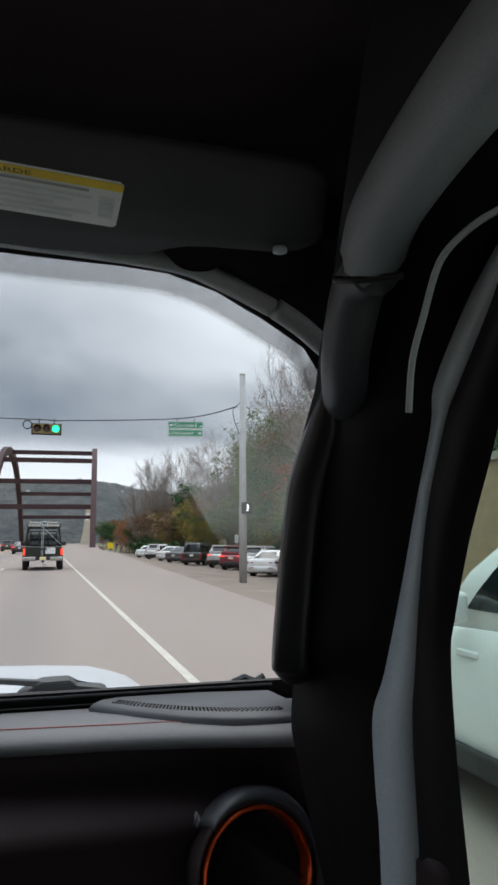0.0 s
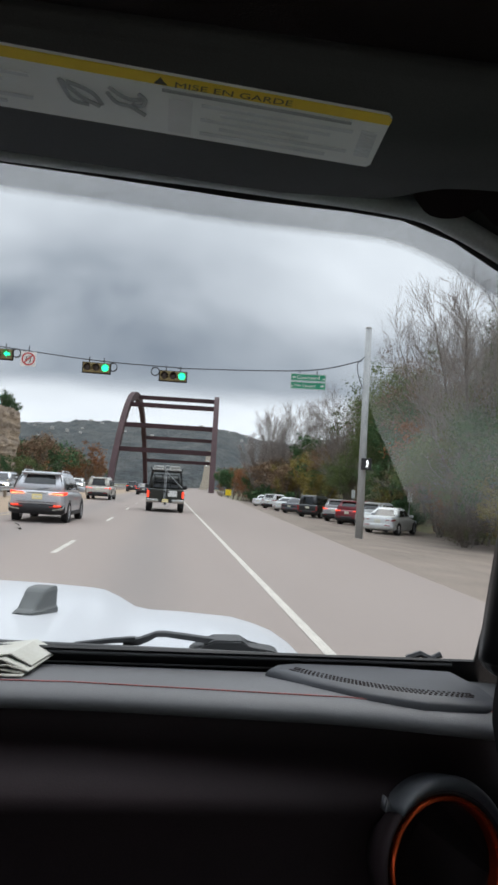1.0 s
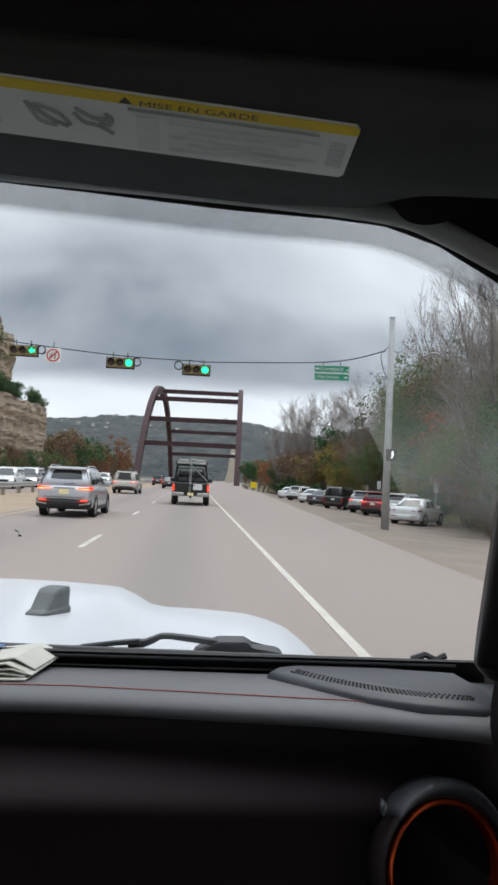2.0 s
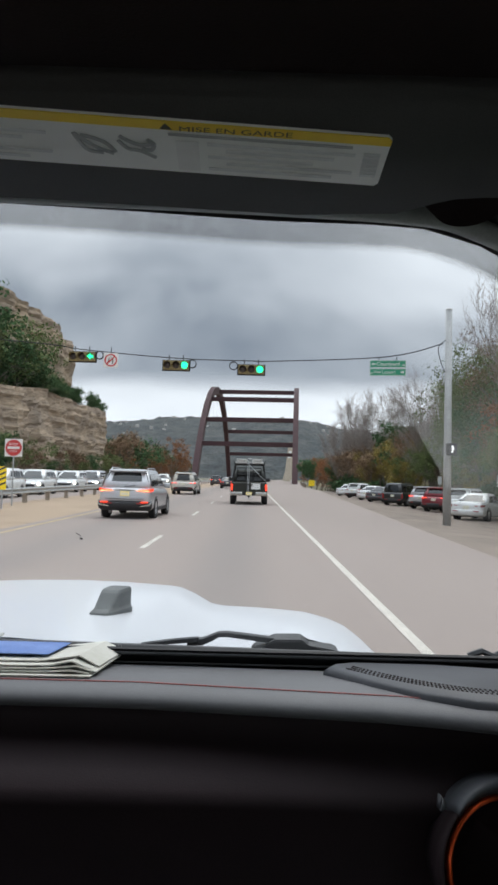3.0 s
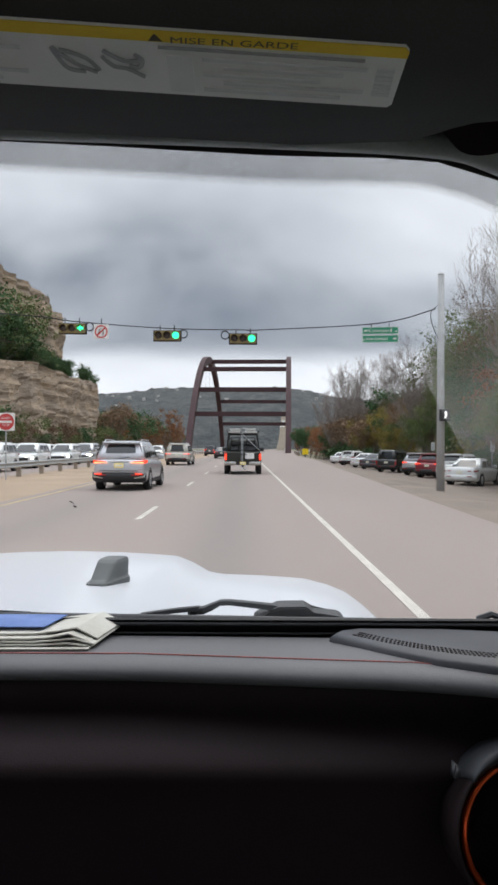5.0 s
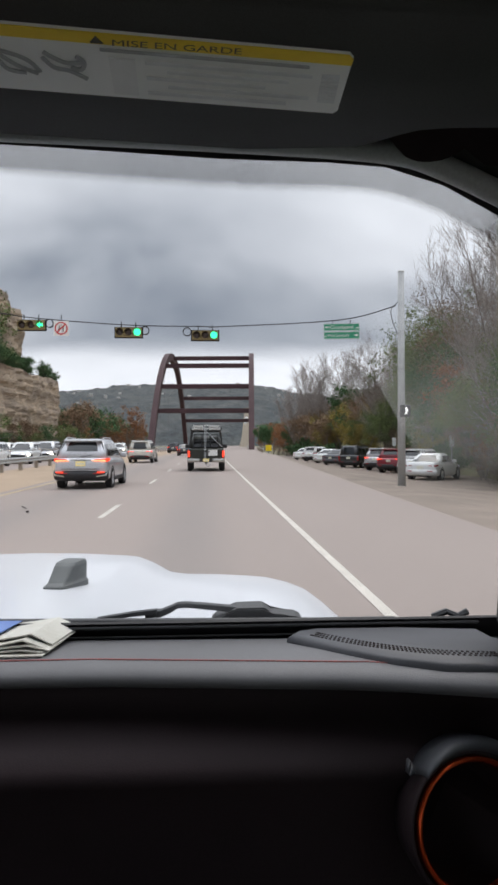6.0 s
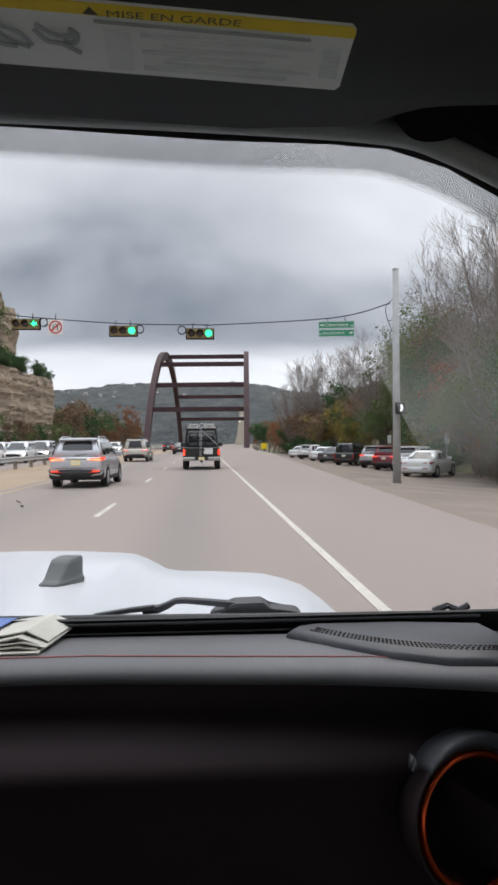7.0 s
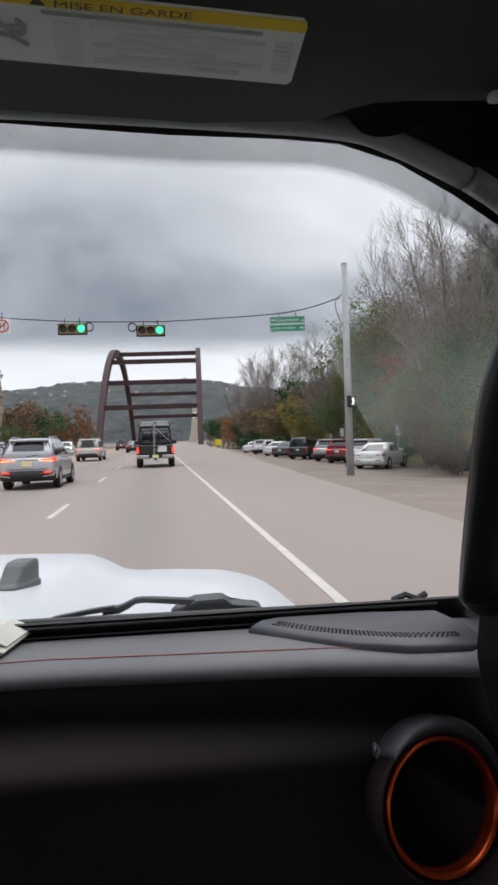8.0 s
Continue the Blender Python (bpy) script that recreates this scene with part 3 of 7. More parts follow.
lettering("heading_text", "MISE EN GARDE", 0.0046, INK, visor, Matrix.Translation(on_visor(-0.012, label_y(-0.012) + 0.0028, 0.0032)) @ Matrix.Rotation(radians(4.2), 4, "Z") @ Matrix.Rotation(radians(180 - 14.6), 4, "X"), "black heading letters", 0.053)
print_on_label("warning_triangle", ((-0.0475, 0.0046), (-0.0420, 0.0046), (-0.04475, 0.0012)), INK, 0.003)
# Flat black slabs in place of hollows: pocket and recess shade is colour only.
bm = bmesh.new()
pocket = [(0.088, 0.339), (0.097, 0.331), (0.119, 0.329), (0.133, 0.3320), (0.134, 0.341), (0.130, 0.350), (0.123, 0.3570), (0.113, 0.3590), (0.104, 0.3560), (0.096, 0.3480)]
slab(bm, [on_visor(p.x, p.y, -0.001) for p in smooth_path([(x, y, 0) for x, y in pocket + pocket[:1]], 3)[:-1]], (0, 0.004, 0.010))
part("visor_hinge", bm, HOLLOW_SHADE, jeep, "black slab standing in for the shaded visor hinge pocket")
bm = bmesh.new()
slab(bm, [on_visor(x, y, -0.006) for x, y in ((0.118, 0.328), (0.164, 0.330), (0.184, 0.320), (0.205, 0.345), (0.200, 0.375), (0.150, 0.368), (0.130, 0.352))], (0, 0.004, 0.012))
part("header_recess", bm, HOLLOW_SHADE, jeep, "black slab standing in for the shaded recess beside the visor")
bm = bmesh.new()
lathe(bm, [(0.0005, 0.0), (0.004, 0.0), (0.0045, 0.001), (0.0045, 0.003), (0.0005, 0.003)], 14, Matrix.Translation(on_visor(0.160, 0.322, 0.0025)) @ Matrix.Rotation(radians(90), 4, "Y"))
part("visor_screw", bm, SEAL, visor, "small bright screw", True)

# roof lining, sides and rear that close the cabin
bm = bmesh.new()
box(bm, -1.05, 0.33, -1.6, 0.37, 1.655, 1.70)
part("roof_lining", bm, LINER, jeep, "dark cloth roof lining")
bm = bmesh.new()
box(bm, -1.05, 0.40, -1.70, -1.62, 0.5, 1.0)
box(bm, -1.05, -0.95, -1.70, -1.62, 1.0, 1.70)
box(bm, 0.28, 0.40, -1.70, -1.62, 1.0, 1.70)
part("rear_panel", bm, LINER, jeep)
bm = bmesh.new()
box(bm, -1.10, -1.05, -1.6, 0.60, 0.5, 1.25, 0.01)
box(bm, -1.10, -1.05, -1.6, -1.45, 1.25, 1.70)
box(bm, -1.10, -1.05, -0.55, -0.40, 1.25, 1.70)
box(bm, -1.10, -1.05, -1.6, 0.36, 1.60, 1.70)
part("far_door", bm, DASH_DARK, jeep, "dark door panel with open window")
bm = bmesh.new()
box(bm, -1.05, 0.36, -1.6, 0.62, 0.45, 0.52)
part("floor_pan", bm, LINER, jeep)

# dashboard: one profile carried across, bowed towards the seats at its end
prof = [(0.70, 1.255), (0.672, 1.266), (0.630, 1.2695), (0.602, 1.2695), (0.588, 1.2675), (0.580, 1.263), (0.577, 1.2575), (0.583, 1.252), (0.606, 1.246), (0.612, 1.236), (0.590, 1.222), (0.562, 1.208), (0.549, 1.199), (0.545, 1.191), (0.547, 1.183), (0.556, 1.174), (0.562, 1.14), (0.566, 1.08), (0.60, 0.95), (0.74, 0.95)]


def dash_rings(points):
    rings = []
    for i in range(29):
        x = -1.045 + i * (0.300 + 1.045) / 28
        pull = 0.10 * max(0.0, x + 0.10) + 0.16 * max(0.0, x - 0.13)
        rings.append([Vector((x, y - pull * min(1.0, max(0.0, (0.70 - y) / 0.08)), z)) for y, z in points])
    return rings


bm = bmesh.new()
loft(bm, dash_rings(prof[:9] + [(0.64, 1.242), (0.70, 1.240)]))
dash = part("dashboard", bm, DASH_TOP_LIT, jeep, "soft dashboard top with stitched seam, lightened for the skylight on it", True)
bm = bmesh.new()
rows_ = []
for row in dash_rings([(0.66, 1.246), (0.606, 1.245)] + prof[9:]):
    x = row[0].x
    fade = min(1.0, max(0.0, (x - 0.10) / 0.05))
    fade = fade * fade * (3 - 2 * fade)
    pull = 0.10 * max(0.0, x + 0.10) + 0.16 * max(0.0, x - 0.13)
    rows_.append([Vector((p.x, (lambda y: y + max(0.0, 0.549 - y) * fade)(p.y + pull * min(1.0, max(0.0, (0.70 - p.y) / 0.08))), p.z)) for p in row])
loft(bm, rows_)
part("lower_dash", bm, DASH_DARK, jeep, "black lower dashboard panel, dimmed for the shade under the lip", True)
bm = bmesh.new()
for k in range(280):
    x = -0.95 + k * 0.0043
    pull = 0.10 * max(0.0, x + 0.10) + 0.16 * max(0.0, x - 0.13)
    box(bm, x, x + 0.0038, 0.5998 - pull, 0.6014 - pull, 1.2692, 1.2701)
part("stitching", bm, STITCH, dash, "red seam stitching")

# speaker pod with honeycomb grille
pod = [(0.074, 0.647), (0.082, 0.660), (0.100, 0.668), (0.180, 0.667), (0.255, 0.655), (0.262, 0.60), (0.258, 0.556), (0.239, 0.546), (0.190, 0.553), (0.149, 0.572), (0.110, 0.606)]
c = Vector((0.18, 0.61))
bm = bmesh.new()
rings = []
for k, z in ((1.0, 1.2640), (1.02, 1.2685), (1.0, 1.2725), (0.965, 1.2750)):
    rings.append([Vector((c.x + (x - c.x) * k, c.y + (y - c.y) * k, z)) for x, y in pod])
loft(bm, rings)
spk = part("speaker_pod", bm, POD, dash, "raised black speaker cover", True)
# No holes cut: raised black hexes carry the shade of the openings.
bm = bmesh.new()
mid = smooth_path([(0.094, 0.642, 0), (0.125, 0.614, 0), (0.158, 0.592, 0), (0.195, 0.576, 0), (0.238, 0.568, 0)], 11)
for i, p in enumerate(mid):
    d = (mid[min(i + 1, len(mid) - 1)] - mid[max(i - 1, 0)]).normalized()
    s = Vector((-d.y, d.x, 0))
    for j in range(3):
        q = p + s * (0.0052 * j) + d * (0.0018 if j % 2 else 0)
        hexa = [Vector((q.x + 0.00135 * math.cos(a), q.y + 0.0022 * math.sin(a), 1.2751)) for a in (0, 1.05, 2.09, 3.14, 4.19, 5.24)]
        top = [Vector((q.x + 0.0012 * math.cos(a), q.y + 0.0020 * math.sin(a), 1.2754)) for a in (0, 1.05, 2.09, 3.14, 4.19, 5.24)]
        loft(bm, [hexa, top])
part("speaker_grille", bm, HOLLOW_SHADE, spk, "black hexes painted as the shaded honeycomb speaker openings")

# round air vent with orange ring
vent_m = Matrix.Translation((0.2040, 0.5205, 1.1595)) @ Matrix.Scale(1.03, 4) @ Matrix.Rotation(radians(13), 4, "Z") @ Matrix.Rotation(radians(-12), 4, "X")
face = vent_m @ Matrix.Rotation(radians(-90), 4, "Z")  # local +x of the lathe looks back at the seats
bm = bmesh.new()
lathe(bm, [(0.0460, -0.044), (0.0540, -0.012), (0.0552, -0.006), (0.0546, -0.002), (0.0534, -0.0005), (0.0520, -0.0015), (0.0508, -0.005), (0.0498, -0.012)], 56, face)
bez = part("air_vent", bm, DASH_DARK, dash, "round black air vent housing", True)
# Cup and slats coloured as the dark inside the vent, so slats vanish.
bm = bmesh.new()
lathe(bm, [(0.0498, -0.012), (0.0470, -0.040), (0.001, -0.042)], 40, face)
part("vent_cup", bm, HOLLOW_SHADE, bez, "", True)
bm = bmesh.new()
lathe(bm, [(0.0436, -0.016), (0.0446, -0.004), (0.0462, -0.0006), (0.0482, 0.0004), (0.0493, -0.0018), (0.0498, -0.010)], 64, face, True)
part("vent_ring", bm, RING, bez, "glossy orange vent ring", True)
for k in range(-3, 4):
    bm = bmesh.new()
    h = 0.0120 * k
    w = math.sqrt(max(0.0, 0.0430 ** 2 - h * h))
    box(bm, -w, w, 0.026, 0.036, h - 0.0007, h + 0.0007, 0, vent_m)
    part("vent_slat", bm, HOLLOW_SHADE, bez)
# moulded shroud over the vent, with the pointed tab at its end
bm = bmesh.new()
rings = []
for i in range(25):
    a = radians(134 - i * 5.2)
    grow_ = 0.12 + 0.88 * math.sin(math.pi * (i + 0.5) / 25) ** 0.8
    r1 = 0.0545 + 0.0090 * grow_
    rings.append([vent_m @ Vector((r * math.cos(a), d, r * math.sin(a))) for r, d in ((0.0535, 0.000), (0.0535 + (r1 - 0.0535) * 0.45, -0.0022), (r1 - 0.0015, 0.001), (r1, 0.006), (r1 - 0.002, 0.030), (0.050, 0.034), (0.050, 0.004))])
loft(bm, rings)
part("vent_shroud", bm, POD, bez, "charcoal shroud round the vent", True)
bm = bmesh.new()
tip = [vent_m @ Vector(p) for p in ((-0.0515, 0.002, 0.0410), (-0.0490, 0.002, 0.0525), (-0.0440, 0.003, 0.0450), (-0.0470, 0.002, 0.0412))]
slab(bm, tip, (0, 0.012, -0.002))
bmesh.ops.bevel(bm, geom=bm.edges[:], offset=0.0012, segments=2, affect="EDGES")
part("shroud_tab", bm, POD, bez, "small grey tab beside the vent", True)
# A-pillar, grab bar, door frame
bm = bmesh.new()
tube(bm, smooth_path([(0.2080, 0.292, 1.5850), (0.2080, 0.312, 1.5830), (0.2125, 0.338, 1.5660), (0.2190, 0.362, 1.5480), (0.2330, 0.396, 1.5340), (0.2500, 0.436, 1.5220)], 5), [0.0165] * 26, 18)
part("pillar_edge", bm, BAR_SHADED, jeep, "padded column carrying on the roll bar, darkened for shade below the strap", True)
pl = [(0.150, 0.16, 1.66), (0.180, 0.27, 1.615), (0.190, 0.31, 1.587), (0.2135, 0.395, 1.562), (0.2165, 0.412, 1.540), (0.2145, 0.430, 1.513), (0.2105, 0.450, 1.475), (0.2107, 0.459, 1.440), (0.2120, 0.467, 1.390), (0.2135, 0.475, 1.336), (0.226, 0.498, 1.317), (0.228, 0.51, 1.281), (0.231, 0.505, 1.25), (0.26, 0.49, 1.10)]
pr = [(0.22, 0.10, 1.66), (0.235, 0.20, 1.61), (0.266, 0.270, 1.592), (0.272, 0.305, 1.570), (0.2725, 0.345, 1.529), (0.277, 0.358, 1.505), (0.279, 0.376, 1.480), (0.281, 0.390, 1.450), (0.280, 0.415, 1.390), (0.277, 0.428, 1.355), (0.274, 0.436, 1.326), (0.266, 0.441, 1.296), (0.268, 0.441, 1.243), (0.274, 0.441, 1.10)]
bm = bmesh.new()
ribbon(bm, smooth_path(pl, 4), smooth_path(pr, 4), (0.055, 0.045, 0.0))
bmesh.ops.bevel(bm, geom=[e for e in bm.edges if not e.is_boundary and e.calc_face_angle(0) > 0.9], offset=0.006, segments=2, affect="EDGES")
part("a_pillar", bm, TRIM, jeep, "black plastic windshield pillar", True)
bm = bmesh.new()
grip_edge = smooth_path([(0.2205, 0.404, 1.538), (0.2150, 0.416, 1.514), (0.2090, 0.430, 1.485), (0.2055, 0.441, 1.456), (0.2035, 0.458, 1.389), (0.2025, 0.470, 1.334), (0.2080, 0.478, 1.322), (0.2170, 0.484, 1.314)], 5)
rings = []
for k, p in enumerate(grip_edge):
    w = min(1.0, 0.25 + k / 8.0, 0.4 + (len(grip_edge) - 1 - k) / 6.0)
    rings.append([p + Vector(d) * w for d in ((0.0, 0.012, 0), (0.0, 0.004, 0), (0.0025, 0.0, 0), (0.009, -0.006, 0), (0.018, -0.010, 0), (0.024, -0.006, 0), (0.028, 0.004, 0), (0.028, 0.016, 0))])
loft(bm, rings)
part("pillar_grip", bm, GRIP, jeep, "black grip moulding on the pillar", True)
bm = bmesh.new()
ribbon(bm, smooth_path([(0.255, 0.20, 1.610), (0.268, 0.265, 1.588), (0.272, 0.300, 1.569), (0.2725, 0.340, 1.529), (0.278, 0.355, 1.505), (0.281, 0.385, 1.453), (0.280, 0.410, 1.392), (0.274, 0.430, 1.328), (0.266, 0.435, 1.297), (0.267, 0.435, 1.244), (0.269, 0.435, 1.207), (0.270, 0.435, 1.05)], 4), smooth_path([(0.248, 0.18, 1.590), (0.259, 0.235, 1.575), (0.269, 0.270, 1.559), (0.271, 0.310, 1.522), (0.271, 0.325, 1.504), (0.276, 0.358, 1.452), (0.282, 0.385, 1.393), (0.283, 0.400, 1.333), (0.283, 0.405, 1.302), (0.284, 0.405, 1.252), (0.284, 0.405, 1.217), (0.288, 0.405, 1.05)], 4), (0.02, 0.02, 0))
part("door_seal", bm, SEAL, jeep, "grey weather seal along the door opening", True)
bm = bmesh.new()
ribbon(bm, smooth_path([(0.246, 0.17, 1.590), (0.257, 0.232, 1.574), (0.267, 0.267, 1.558), (0.270, 0.307, 1.521), (0.270, 0.322, 1.503), (0.274, 0.355, 1.451), (0.280, 0.382, 1.393), (0.282, 0.397, 1.333), (0.2815, 0.402, 1.303), (0.282, 0.402, 1.253), (0.287, 0.402, 1.10)], 4), smooth_path([(0.235, 0.14, 1.562), (0.250, 0.205, 1.546), (0.263, 0.240, 1.527), (0.274, 0.270, 1.505), (0.278, 0.285, 1.482), (0.2845, 0.325, 1.427), (0.2865, 0.350, 1.374), (0.2870, 0.357, 1.352), (0.2895, 0.360, 1.300), (0.2925, 0.360, 1.250), (0.304, 0.360, 1.10)], 4), (0.014, 0.03, 0))
part("door_frame", bm, TRIM, jeep, "black side door window frame", True)
bm = bmesh.new()
slab(bm, [(0.320, -0.45, 1.12), (0.320, 0.52, 1.12), (0.314, 0.47, 1.40), (0.304, 0.36, 1.60), (0.302, -0.45, 1.60)], (0.004, 0, 0))
side_pane = part("side_window", bm, SIDE_GLASS, jeep, "green-tinted side window glass")
side_pane.visible_shadow = False
bm = bmesh.new()
tube(bm, smooth_path([(0.211, 0.293, 1.5845), (0.205, 0.288, 1.590), (0.196, 0.25, 1.600), (0.188, 0.18, 1.606), (0.178, 0.08, 1.604), (0.165, -0.1, 1.60)], 5), [0.017] * 6 + [0.019] * 20, 16)
part("grab_bar", bm, BAR_LIT, jeep, "padded black roll bar, lightened for the bluish highlight on it", True)
bm = bmesh.new()
tube(bm, smooth_path([(0.185, 0.298, 1.578), (0.196, 0.285, 1.574), (0.215, 0.270, 1.573)], 5), 0.0022, 8)
part("bar_strap", bm, RUBBER, jeep, "", True)
bm = bmesh.new()
tube(bm, smooth_path([(0.2140, 0.268, 1.495), (0.2140, 0.262, 1.522), (0.2145, 0.250, 1.542), (0.2165, 0.235, 1.567), (0.223, 0.220, 1.578), (0.231, 0.205, 1.583), (0.236, 0.17, 1.580), (0.240, 0.10, 1.570)], 4), 0.0019, 8)
part("weatherstrip_lip", bm, SEAL, jeep, "thin grey lip of the door weatherstrip", True)
bm = bmesh.new()
box(bm, 0.30, 0.36, -1.6, 0.50, 0.5, 1.13, 0.012)
box(bm, 0.285, 0.33, -1.6, 0.30, 1.57, 1.68, 0.01)
box(bm, 0.30, 0.36, -0.60, -0.45, 1.13, 1.6)
box(bm, 0.30, 0.36, -1.6, -1.45, 1.13, 1.6)
part("near_door", bm, DASH_DARK, jeep, "black door panel below the side window")
bm = bmesh.new()
box(bm, 0.283, 0.306, 0.375, 0.43, 1.14, 1.215, 0.009)
part("door_latch_cover", bm, DASH_DARK, jeep, "", True)

# hood: raised middle, step and lower shelf, rounded off at the edge
bm = bmesh.new()
rings = []
for y, zc, xe in ((0.765, 1.264, 0.205), (0.90, 1.255, 0.215), (1.05, 1.247, 0.222), (1.20, 1.240, 0.222), (1.34, 1.233, 0.212), (1.44, 1.227, 0.19), (1.50, 1.219, 0.16), (1.535, 1.206, 0.125), (1.55, 1.185, 0.09)):
    half = [(CX, zc + 0.006), (-0.26, zc + 0.004), (-0.17, zc - 0.001), (-0.145, zc - 0.004), (-0.115, zc - 0.016), (-0.08, zc - 0.036), (-0.05, zc - 0.041), (0.02, zc - 0.043), (xe - 0.075, zc - 0.047), (xe - 0.03, zc - 0.058), (xe, zc - 0.085), (xe + 0.012, zc - 0.14), (xe + 0.012, zc - 0.30)]
    rings.append([Vector((2 * CX - x, y, z)) for x, z in half[::-1]] + [Vector((x, y, z)) for x, z in half[1:]])
loft(bm, rings, closed=False)
bm.faces.new([v for v in bm.verts if abs(v.co.y - 1.55) < 1e-4])
hood = part("hood", bm, HOOD, jeep, "glossy white engine hood with raised middle", True)
bm = bmesh.new()


def stop_ring(corners, z, rise=0.0):
    """A ring of the hood stop: four corners, each cut off a little."""
    out = []
    for i, c in enumerate(corners):
        c, before, after = Vector(c), Vector(corners[i - 1]), Vector(corners[(i + 1) % 4])
        for p in (c + (before - c) * 0.16, c + (before - c) * 0.04 + (after - c) * 0.04, c + (after - c) * 0.16):
            out.append(Vector((p.x, p.y, z + rise * (p.y - 0.985))))
    return out


foot = [(-0.2290, 0.984), (-0.2000, 0.984), (-0.1730, 1.050), (-0.2120, 1.062)]
lip = [(-0.2275, 0.986), (-0.2010, 0.986), (-0.1750, 1.049), (-0.2115, 1.060)]
shoulder = [(-0.2240, 0.994), (-0.1985, 0.994), (-0.1760, 1.050), (-0.2110, 1.060)]
crown_ = [(-0.2190, 1.012), (-0.1900, 1.012), (-0.1765, 1.053), (-0.2100, 1.060)]
top_ = [(-0.2175, 1.019), (-0.1890, 1.019), (-0.1790, 1.052), (-0.2095, 1.057)]
loft(bm, [stop_ring(foot, 1.236), stop_ring(foot, 1.2545), stop_ring(lip, 1.2560), stop_ring(shoulder, 1.2590), stop_ring(crown_, 1.2790), stop_ring(top_, 1.2822, 0.02)])
part("hood_bumper", bm, GREY_RUBBER, hood, "grey rubber hood stop")
bm = bmesh.new()
box(bm, -1.0, 0.21, 0.71, 0.77, 1.20, 1.262, 0.008)
part("cowl", bm, WIPER, jeep, "black plastic cowl below the windshield")

# wiper: blade along the glass, arm and its pivot cover
bm = bmesh.new()
tube(bm, smooth_path([(-0.62, 0.704, 1.279), (-0.30, 0.704, 1.277), (0.0, 0.704, 1.2735), (0.25, 0.704, 1.270)], 4), 0.0042, 8)
wip = part("wiper_blade", bm, WIPER, jeep, "black wiper blade resting on the glass", True)
bm = bmesh.new()
rings = []
for x, z, h in ((0.032, 1.2815, 0.0050), (0.0, 1.2850, 0.0046), (-0.022, 1.2872, 0.0040), (-0.031, 1.2868, 0.0042), (-0.038, 1.2832, 0.0056), (-0.048, 1.2790, 0.0062), (-0.064, 1.2780, 0.0050)):
    rings.append([Vector((x, y, z + k)) for y, k in ((0.716, -h / 2), (0.730, -h / 2), (0.729, h / 2), (0.718, h / 2))])
loft(bm, rings)
part("wiper_arm", bm, WIPER, wip, "bent black wiper arm")
bm = bmesh.new()
rings = []
for x, z, h in ((-0.052, 1.2822, 0.0042), (-0.075, 1.2800, 0.0040), (-0.112, 1.2752, 0.0030)):
    rings.append([Vector((x, y, z + k)) for y, k in ((0.712, -h / 2), (0.722, -h / 2), (0.721, h / 2), (0.713, h / 2))])
loft(bm, rings)
part("blade_clip", bm, WIPER, wip, "pointed end of the wiper clip")
bm = bmesh.new()
outline = [(0.003, 1.262), (0.004, 1.2710), (0.008, 1.2745), (0.018, 1.2768), (0.024, 1.2825), (0.029, 1.2845), (0.056, 1.2850), (0.060, 1.2825), (0.065, 1.2775), (0.090, 1.2752), (0.0955, 1.2725), (0.0965, 1.262)]
slab(bm, [(x, 0.711, z) for x, z in outline], (0, 0.034, 0))
bmesh.ops.bevel(bm, geom=[e for e in bm.edges if abs(e.verts[0].co.y - e.verts[1].co.y) < 1e-5], offset=0.0016, segments=2, affect="EDGES")
part("wiper_pivot", bm, PIVOT, wip, "charcoal wiper pivot cover")
bm = bmesh.new()
tube(bm, [(0.226, 0.70, 1.276), (0.240, 0.70, 1.281), (0.252, 0.70, 1.276), (0.262, 0.70, 1.281)], 0.0035, 6)
part("hose_clip", bm, WIPER, wip, "")

# tub, sills and wheels under the cabin
bm = bmesh.new()
box(bm, -1.12, 0.40, -2.0, 0.60, 0.42, 0.56, 0.03)
box(bm, -0.80, 0.08, 0.60, 1.50, 0.48, 0.85, 0.03)
part("chassis", bm, WIPER, jeep, "black underbody")
for wx in (-1.12, 0.40):
    for wy in (1.12, -1.35):
        bm = bmesh.new()
        lathe(bm, [(0.20, -0.13), (0.38, -0.13), (0.41, -0.09), (0.41, 0.09), (0.38, 0.13), (0.20, 0.13)], 28, Matrix.Translation((wx - (0.16 if wx > 0 else -0.16), wy, 0.41)))
        part("wheel", bm, RUBBER, jeep, "black off-road tyre", True)
    bm = bmesh.new()
    x0 = wx - 0.28 if wx > 0 else wx
    box(bm, x0, x0 + 0.28, 0.70, 1.56, 0.86, 0.92, 0.02)
    part("fender", bm, WIPER, jeep, "black wheel fender")

# folded papers on the dash top
pap = thing("folded_map", "folded paper road map lying on the dashboard", "map")
rnd = random.Random(4)
for k in range(5):
    bm = bmesh.new()
    z = 1.2705 + 0.0022 * k
    o = [rnd.uniform(-0.004, 0.004) for _ in range(4)]
    rings = []
    for i in range(13):
        x = -0.36 + i * 0.0184 + o[0]
        lift = 0.006 * math.exp(-((x + 0.160) / 0.014) ** 2) * (k / 4) + (-0.0045 * k / 4 if x > -0.148 else 0)
        skew = 0.10 * (x + 0.33)
        rings.append([Vector((x, 0.606 + skew * 0.2 + o[1] + 0.003 * k, z + lift)), Vector((x + 0.012, 0.682 + o[2], z + lift)), Vector((x + 0.012, 0.682 + o[2], z + lift + 0.0012)), Vector((x, 0.606 + skew * 0.2 + o[1] + 0.003 * k, z + lift + 0.0012))])
    loft(bm, rings)
    part("sheet", bm, PAPER, pap)
bm = bmesh.new()
